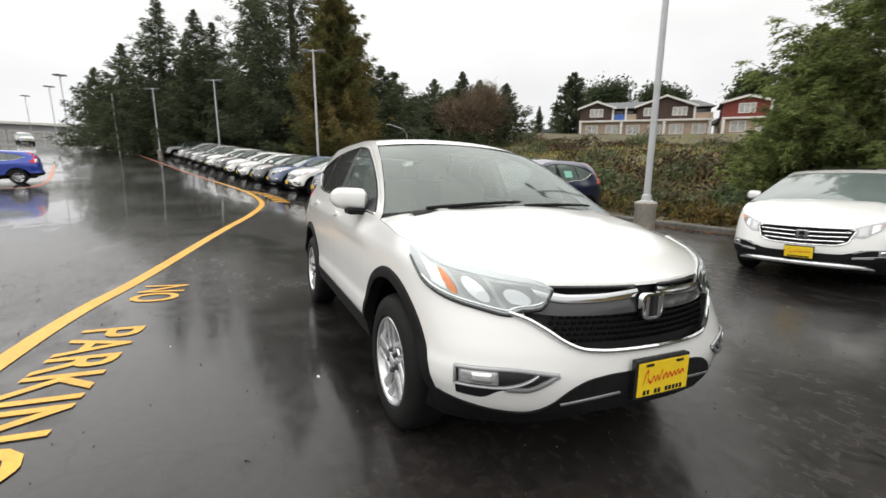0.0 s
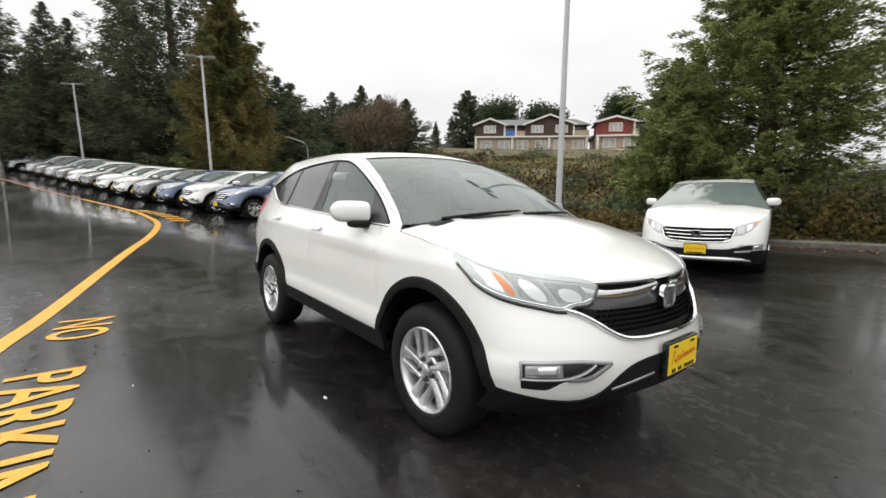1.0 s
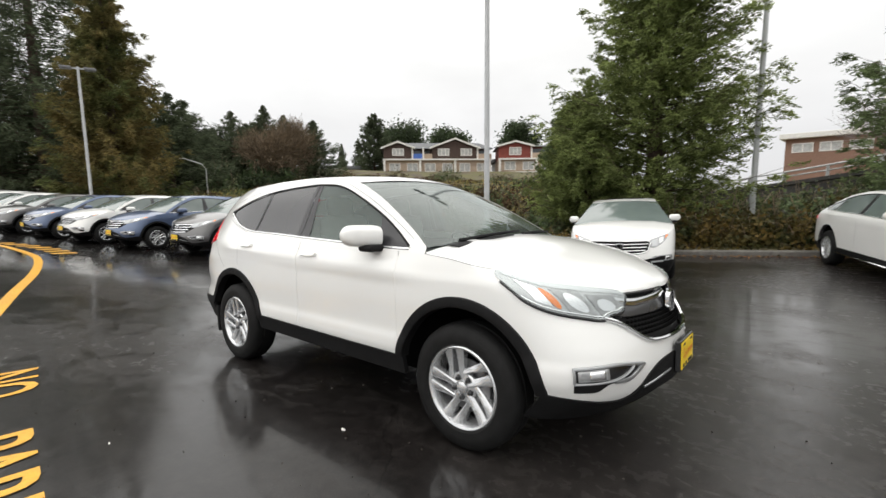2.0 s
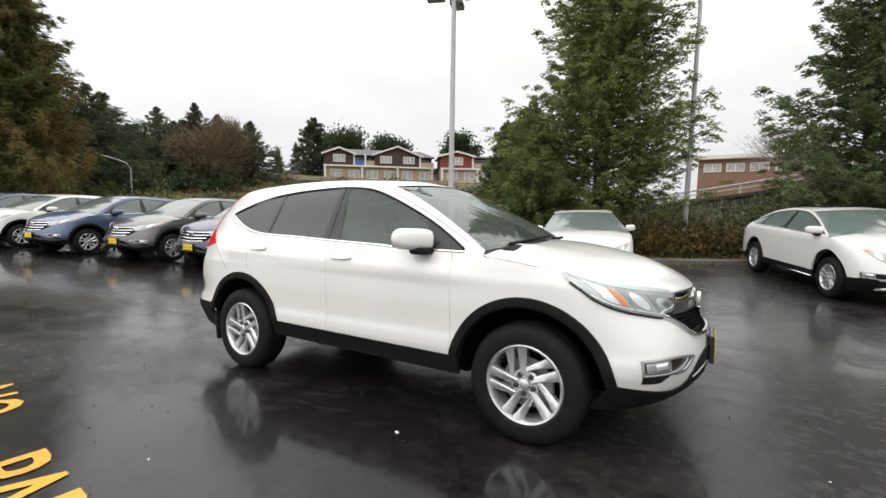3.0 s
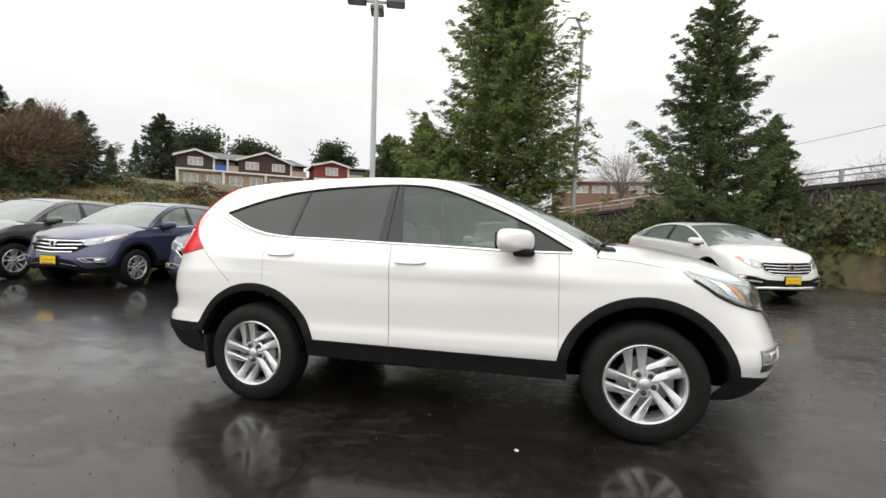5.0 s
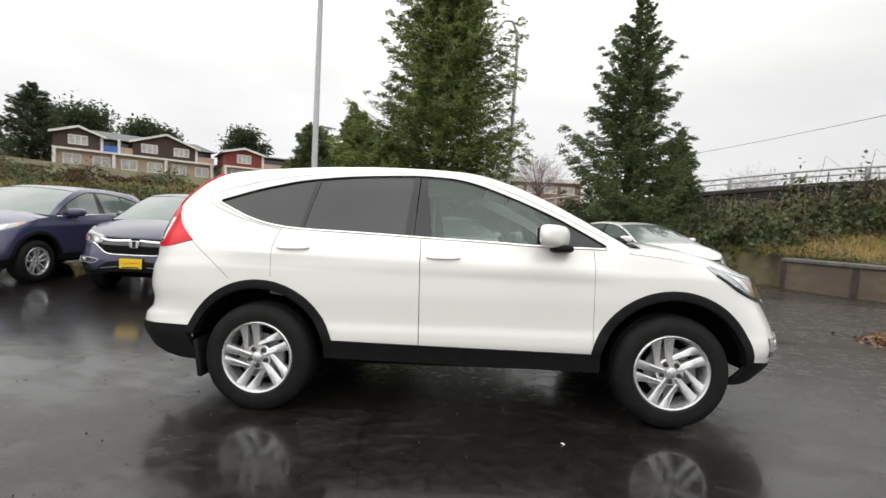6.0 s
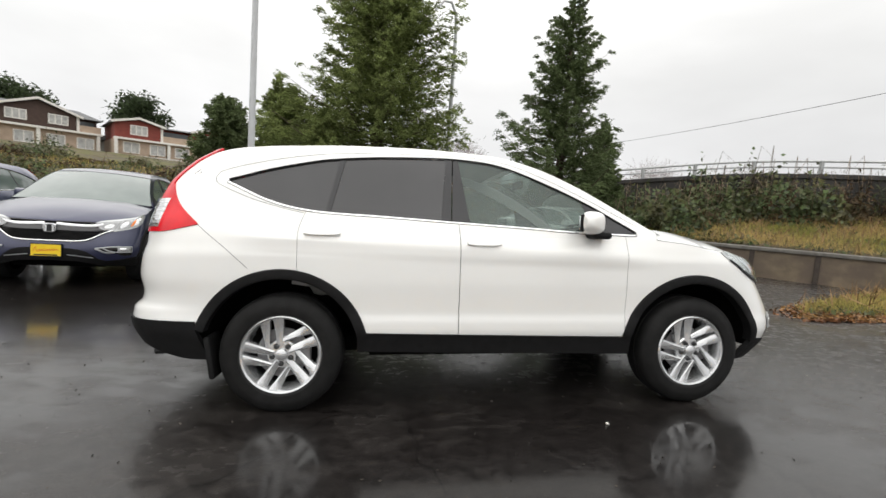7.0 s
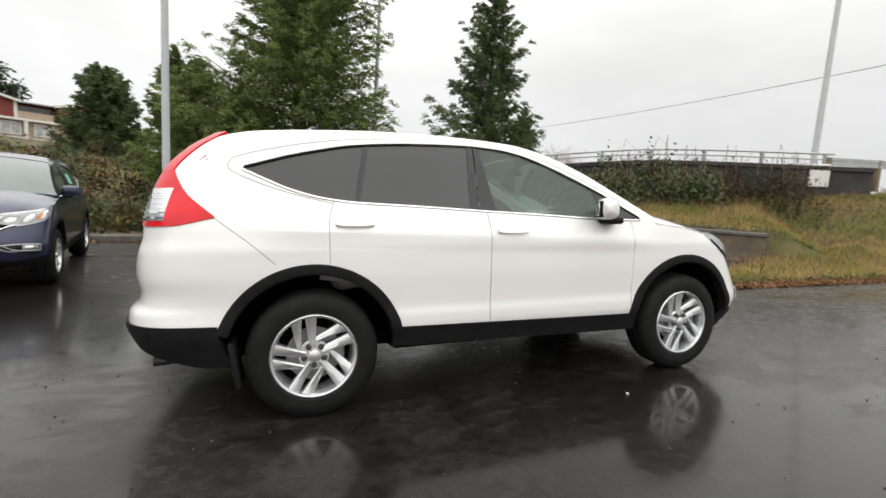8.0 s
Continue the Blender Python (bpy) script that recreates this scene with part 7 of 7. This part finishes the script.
utility = empty("utility_pole", pose(19.2, 9.3, 3.0), "tall grey pole on the bank behind the guard rail", "pole")
bm = bmesh.new()
lathe(bm, [(0.13, -0.3), (0.10, 6), (0.08, 14), (0.001, 14)], segs=10)
part("pole", bm, M_POLE, utility, "", True, 40)
wire = empty("overhead_wire", Matrix.Identity(4), "thin black overhead wire", "wire")
bm = bmesh.new()
tube(bm, [(Vector((17.5, 34, 7.7)) * (1 - t) + Vector((20.9, 3.0, 7.6)) * t + Vector((0, 0, -1.2 * t * (1 - t)))) for t in linspace(0, 1, 14)], [0.013] * 15, 5)
part("cable", bm, M_DARK, wire)
for px, py, ph, ps in ((-69.2, -20.4, 9.2, 1.0), (-88.2, -26.9, 9.0, 1.0), (-111, -37.1, 8.5, 1.0)):
    lamp_post(px, py, ph, (0, 60, 120, 180, 240, 300), "very tall lamp post with a ring of heads, far off", 0, False)


# ---- the parked cars ----
LEAN_M = Matrix(((0.99932, 0.0009, -0.0369, 0), (0.0009, 0.99881, 0.0487, 0), (0.0369, -0.0487, 0.99813, 0), (0, 0, 0, 1)))


def parked(nose_x, nose_y, heading, nose=2.215):
    a = radians(heading)
    x, y = nose_x - nose * math.cos(a), nose_y - nose * math.sin(a)
    f, l = Vector((math.cos(a), math.sin(a))), Vector((-math.sin(a), math.cos(a)))
    zf, zr = lot_z(x + 1.3 * f.x, y + 1.3 * f.y), lot_z(x - 1.3 * f.x, y - 1.3 * f.y)
    zl, zt = lot_z(x + 0.8 * l.x, y + 0.8 * l.y), lot_z(x - 0.8 * l.x, y - 0.8 * l.y)
    up = Vector((-(zf - zr) / 2.6 * f.x - (zl - zt) / 1.6 * l.x, -(zf - zr) / 2.6 * f.y - (zl - zt) / 1.6 * l.y, 1)).normalized()
    fx = Vector((f.x, f.y, 0))
    fx = (fx - up * fx.dot(up)).normalized()
    ly = up.cross(fx)
    z = (zf + zr) / 2
    return Matrix(((fx.x, ly.x, up.x, x), (fx.y, ly.y, up.y, y), (fx.z, ly.z, up.z, z), (0, 0, 0, 1)))


def repaint(root, name):
    for o in root.children_recursive:
        if o.name.split(".")[0] in ("body", "door_mirror", "front_door", "rear_door"):
            o.material_slots[0].link = "OBJECT"
            o.material_slots[0].material = M_PAINT[name]


OLD = dict(CUV)
OLD["wheel"] = "plain"
OLD["grille"] = dict(CUV["grille"], bars=[("chrome", [(0.50, 0.868), (0.0, 0.862)], 0.034, -0.006), ("chrome", [(0.47, 0.805), (0.0, 0.79)], 0.030, -0.006), ("chrome", [(0.42, 0.74), (0.0, 0.725)], 0.030, -0.006), ("chrome", [(0.36, 0.675), (0.0, 0.660)], 0.026, -0.006)], mesh=False)
OLD["headlamp"] = dict(CUV["headlamp"], low=[(0, 0.985), (0.12, 0.94), (0.3, 0.885), (0.5, 0.835), (0.75, 0.795), (0.88, 0.785), (1.0, 0.86)], high=[(0, 1.0), (0.2, 0.99), (0.5, 0.95), (0.75, 0.915), (0.9, 0.90), (1.0, 0.89)], inner=[("amber_reflector", 0.08, 0.18, 0.3, 0.8, M_AMBER, 0.0), ("lamp_housing", 0.24, 0.58, 0.15, 0.85, M_LAMP_DEEP, -0.05), ("main_lens", 0.34, 0.48, 0.25, 0.75, M_REFLECTOR, -0.05), ("projector", 0.64, 0.90, 0.2, 0.8, M_CLEAR_LAMP, -0.05)])

hero, hero_shell, hero_fn = car(CUV, LEAN_M, "white compact crossover with black cladding, parked on the wet lot", "white", 2)

navy_car, navy_shell, _ = car(dict(CUV, wheel="plain"), parked(-4.97, 2.63, -76.4), "navy crossover with a yellow plate, parked in the row", "navy", 1, "cars in the parked row")
bm = bmesh.new()
patch(bm, navy_shell, [navy_shell.s_at(q, 1.3) for q in linspace(-0.80, -0.52, 4)], lambda s: 1.27, lambda s: 1.42, 0.0, 3, 0, (-1,))
part("window_sticker", bm, M_STICKER, navy_car, "pale green sticker on the side glass")
first, _, _ = car(OLD, parked(-7.8, 2.19, -83), "indigo crossover with a barred chrome grille, in the row", "indigo", 1, "cars in the parked row")
rowline = curve_fn([(-110, -26.5), (-70, -13.3), (-45, -6.2), (-30, -2.6), (-20, -0.35), (-13.2, 1.0), (-10.2, 1.76), (-7.8, 2.19)])
words = {"grey": "dark grey", "navy": "navy blue", "white": "white", "steel_blue": "steel blue", "silver": "silver", "black": "black"}
for i, col in enumerate(("grey", "steel_blue", "white", "steel_blue", "grey", "white", "white", "grey", "white", "grey", "silver", "grey", "silver", "silver", "black", "black", "silver", "black", "white", "grey", "silver")):
    x = -10.3 - 2.95 * i if i < 13 else -10.3 - 2.95 * 13 - 3.4 * (i - 12)
    o = copy_thing(first, parked(x, rowline(x), -82 + (i % 3) * 1.3))
    repaint(o, col)
    tagged(o, words[col] + " crossover with a chrome grille, in the parked row")
for i, (px, py, col) in enumerate(((-86, -30, "silver"), (-91, -32, "white"), (-97, -27, "grey"), (-100, -24, "white"), (-84, -33.5, "grey"))):
    o = copy_thing(first, parked(px, py, 20))
    repaint(o, col)
    tagged(o, words[col] + " car at the far end of the lot")

SEDAN = dict(CUV)
SEDAN.update({
    "width": [(0.15, 0.90), (0.3, 0.95), (0.42, 0.985), (0.55, 0.995), (0.80, 1.004), (0.93, 1.0), (1.0, 0.985), (1.05, 0.97), (1.12, 0.93), (1.2, 0.87), (1.3, 0.80), (1.42, 0.72), (1.53, 0.64), (1.60, 0.58)],
    "outline": [(-2.50, 0), (-2.48, 0.30), (-2.42, 0.62), (-2.28, 0.82), (-2.0, 0.90), (-1.5, 0.93), (-1.0, 0.94), (0, 0.94), (1.2, 0.94), (1.65, 0.935), (1.98, 0.90), (2.16, 0.82), (2.30, 0.66), (2.40, 0.42), (2.445, 0.2), (2.455, 0)],
    "tail": [(0.2, 0.12), (0.35, 0.04), (0.5, 0.0), (0.65, 0.03), (0.85, 0.06), (1.0, 0.10), (1.1, 0.22), (1.25, 0.5), (1.4, 0.75), (1.6, 1.0)],
    "nose": [(0.15, -0.14), (0.3, -0.05), (0.42, 0.0), (0.52, 0.0), (0.60, -0.015), (0.70, -0.04), (0.80, -0.075), (0.88, -0.11), (0.96, -0.16), (1.02, -0.22)],
    "front": (1.3, 0.8), "rear": (-1.0, 1.1),
    "rail": [(-2.25, 1.072), (-2.0, 1.153), (-1.7, 1.256), (-1.3, 1.378), (-0.9, 1.463), (-0.45, 1.508), (0.0, 1.499), (0.32, 1.454), (0.55, 1.383), (0.75, 1.310), (1.05, 1.185), (1.3, 1.081), (1.36, 1.054)],
    "win_low": [(-1.85, 1.153), (-1.6, 1.135), (-1.2, 1.126), (-0.3, 1.108), (0.5, 1.085), (1.20, 1.077)],
    "win_high": [(-1.85, 1.157), (-1.6, 1.238), (-1.2, 1.351), (-0.8, 1.428), (-0.3, 1.459), (0.1, 1.441), (0.4, 1.378), (0.75, 1.261), (1.05, 1.135), (1.20, 1.081)],
    "win_x": (-1.85, 1.20), "belt": [(-2.6, 1.04), (0.5, 1.04), (1.4, 1.05)],
    "hood_edge": [(1.3, 1.045), (1.6, 1.015), (1.85, 0.97), (2.05, 0.915), (2.2, 0.875), (2.36, 0.86)],
    "hood_mid": [(1.3, 1.14), (1.6, 1.12), (1.9, 1.06), (2.1, 0.99), (2.25, 0.92), (2.36, 0.862)],
    "cowl": 1.34, "cowl_bow": 0.12, "roof_x": (-2.15, 0.32), "chip": None, "screen": (1.11, 0.86),
    "hubs": (-1.40, 1.40), "rim": 0.225, "track": 0.925, "flare": False, "clad": M_CLAD, "rear_low": 0.42, "rear_skirt": 0.28,
    "sill": [(-1.0, 0.41), (1.0, 0.40)],
    "front_low": [(0.0, 0.48), (0.4, 0.48), (0.5, 0.505), (0.6, 0.545), (0.76, 0.545), (0.85, 0.46), (0.92, 0.43)],
    "front_skirt": curve_fn([(0.0, 0.30), (0.5, 0.27), (0.7, 0.24), (0.85, 0.22)]),
    "glass": [("quarter_window", (-1.845, -1.845), (-1.30, -1.24), "tint"), ("window_pillar", (-1.30, -1.24), (-1.25, -1.19), "black"), ("rear_door_window", (-1.25, -1.19), (-0.30, -0.26), "tint"), ("door_pillar", (-0.30, -0.26), (-0.16, -0.18), "black"), ("front_door_window", (-0.16, -0.18), (0.90, 0.86), "tint"), ("mirror_sail", (0.90, 0.86), (1.19, 1.19), "black")],
    "grille": {"half": 0.50, "low": curve_fn([(0.0, 0.60), (0.3, 0.605), (0.44, 0.64), (0.50, 0.70)]), "high": curve_fn([(0.0, 0.825), (0.4, 0.82), (0.50, 0.79)]),
               "bars": [("chrome", [(0.48, 0.815), (0.0, 0.812)], 0.022, -0.004), ("chrome", [(0.47, 0.765), (0.0, 0.755)], 0.024, -0.008), ("chrome", [(0.45, 0.71), (0.0, 0.70)], 0.024, -0.008), ("chrome", [(0.42, 0.655), (0.0, 0.645)], 0.024, -0.008), ("chrome", [(0.51, 0.78), (0.49, 0.68), (0.42, 0.618), (0.3, 0.60), (0.0, 0.594)], 0.02, 0.0)],
               "badge": 0.725, "mesh": False, "badge_size": (0.075, 0.06)},
    "headlamp": {"x0": 1.86, "y1": 0.50, "low": [(0, 0.90), (0.2, 0.825), (0.5, 0.745), (0.8, 0.70), (1.0, 0.705)], "high": [(0, 0.915), (0.3, 0.90), (0.7, 0.865), (1.0, 0.83)],
                 "inner": [("lamp_housing", 0.28, 0.97, 0.10, 0.86, M_LAMP_DEEP, 0.0), ("amber_reflector", 0.06, 0.24, 0.3, 0.85, M_AMBER, 0.0), ("main_lens", 0.36, 0.56, 0.2, 0.8, M_REFLECTOR, 0.0), ("projector", 0.66, 0.9, 0.2, 0.8, M_CLEAR_LAMP, 0.0)]},
    "fog": {"y0": 0.86, "y1": 0.52, "low": [(0, 0.455), (0.5, 0.45), (1.0, 0.44)], "high": [(0, 0.565), (0.6, 0.565), (1.0, 0.52)], "mid": [(0, 0.48), (0.5, 0.475), (1, 0.46)], "end": 1.0},
    "tail_lamp": {"y0": 0.5, "x1": -2.02, "low": curve_fn([(0, 0.86), (1.0, 0.92)]), "high": curve_fn([(0, 0.98), (0.6, 0.98), (1.0, 0.93)])},
    "plate_z": 0.49, "mirror": (0.98, 0.86, 1.14), "wheel": "plain", "doors": (-1.28, -0.23, 1.0), "handles": ((-1.0, 1.0), (0.0, 0.97)),
})
SEDAN_RAIL = curve_fn(SEDAN["rail"])
fast, _, _ = car(SEDAN, parked(0.21, 5.23, -74.8, 2.455), "white fastback crossover facing the lot, before the cedars", "white", 1, "white fastbacks at the kerb")
copy_thing(fast, parked(5.15, 5.95, -72, 2.455))
for o in [q for q in scene.objects if q.parent is None and q.get("group") == "white fastbacks at the kerb"]:
    bm = bmesh.new()
    rows = []
    for x in linspace(-0.95, 0.10, 8):
        rows.append([[bm.verts.new((x, 0.40 * c, SEDAN_RAIL(x) + 0.035 * (1 - abs(c * 0.6) ** 2.4) + h)) for h in (0.004, 0.014)] for c in linspace(-1, 1, 6)])
    for r0, r1 in zip(rows, rows[1:]):
        for k in range(6):
            bm.faces.new((r0[k][1], r1[k][1], r1[k + 1][1], r0[k + 1][1]))
    for r0 in (rows[0], rows[-1]):
        for k in range(6):
            bm.faces.new((r0[k][0], r0[k][1], r0[k + 1][1], r0[k + 1][0]))
    part("sunroof", bm, M_GLOSS, o, "dark glass sunroof")
    bm = bmesh.new()
    tube(bm, [(2.2, -0.72, 0.30), (2.30, -0.60, 0.33), (2.42, -0.42, 0.345), (2.46, 0, 0.345), (2.42, 0.42, 0.345), (2.30, 0.60, 0.33), (2.2, 0.72, 0.30)], [0.02, 0.03, 0.035, 0.035, 0.035, 0.03, 0.02], 8)
    part("skid_trim", bm, M_ALLOY, o, "silver skid trim", True)
    for side in (-1, 1):
        bm = bmesh.new()
        tube(bm, [(-0.95, side * 0.935, 0.315), (0.0, side * 0.938, 0.31), (0.95, side * 0.935, 0.305)], [0.014] * 3, 8)
        part("sill_trim", bm, M_CHROME, o, "bright strip on the sill", True)

HATCH = dict(CUV, flare=False, wheel="plain")
hatch, _, _ = car(HATCH, parked(-22.9, -13.95, -75) @ Matrix.Diagonal((0.9, 0.93, 0.9, 1)), "bright blue hatchback parked across the lot", "bright_blue", 1)


# crumbs and scraps on the asphalt
rng_c = np.random.default_rng(33)
M_CRUMB = mat("dark_crumbs", (0.05, 0.042, 0.035), 0.8, rand=0.7)
pts_c = np.stack([rng_c.uniform(-6, 8, 1700), rng_c.uniform(-4.5, 4.5, 1700)], 1)
cen = np.array([(x, y, lot_z(x, y) + 0.004) for x, y in pts_c])
v, f = blades(cen, np.stack([rng_c.normal(0, 1, 1700), rng_c.normal(0, 1, 1700), rng_c.normal(0, 0.2, 1700)], 1), 0.014, 0.010, 0.1, rng_c)
tagged(new("crumbs", mesh_of("crumbs", v, f, M_CRUMB)), "small dark crumbs and bits of leaf strewn over the asphalt", "debris", kind="stuff")
for x, y, sz in ((0.60, -1.15, 0.013), (1.9, -2.35, 0.008), (-0.35, -2.1, 0.007), (2.75, -0.4, 0.008)):
    bm = bmesh.new()
    bmesh.ops.create_icosphere(bm, subdivisions=1, radius=sz, matrix=pose(x, y, lot_z(x, y) + sz * 0.35, 10, 20, 40 * x) @ Matrix.Diagonal((1.3, 0.8, 0.5, 1)))
    tagged(link_mesh("pebble", bm, M_WHITE), "small pale scrap lying on the wet asphalt", "debris")
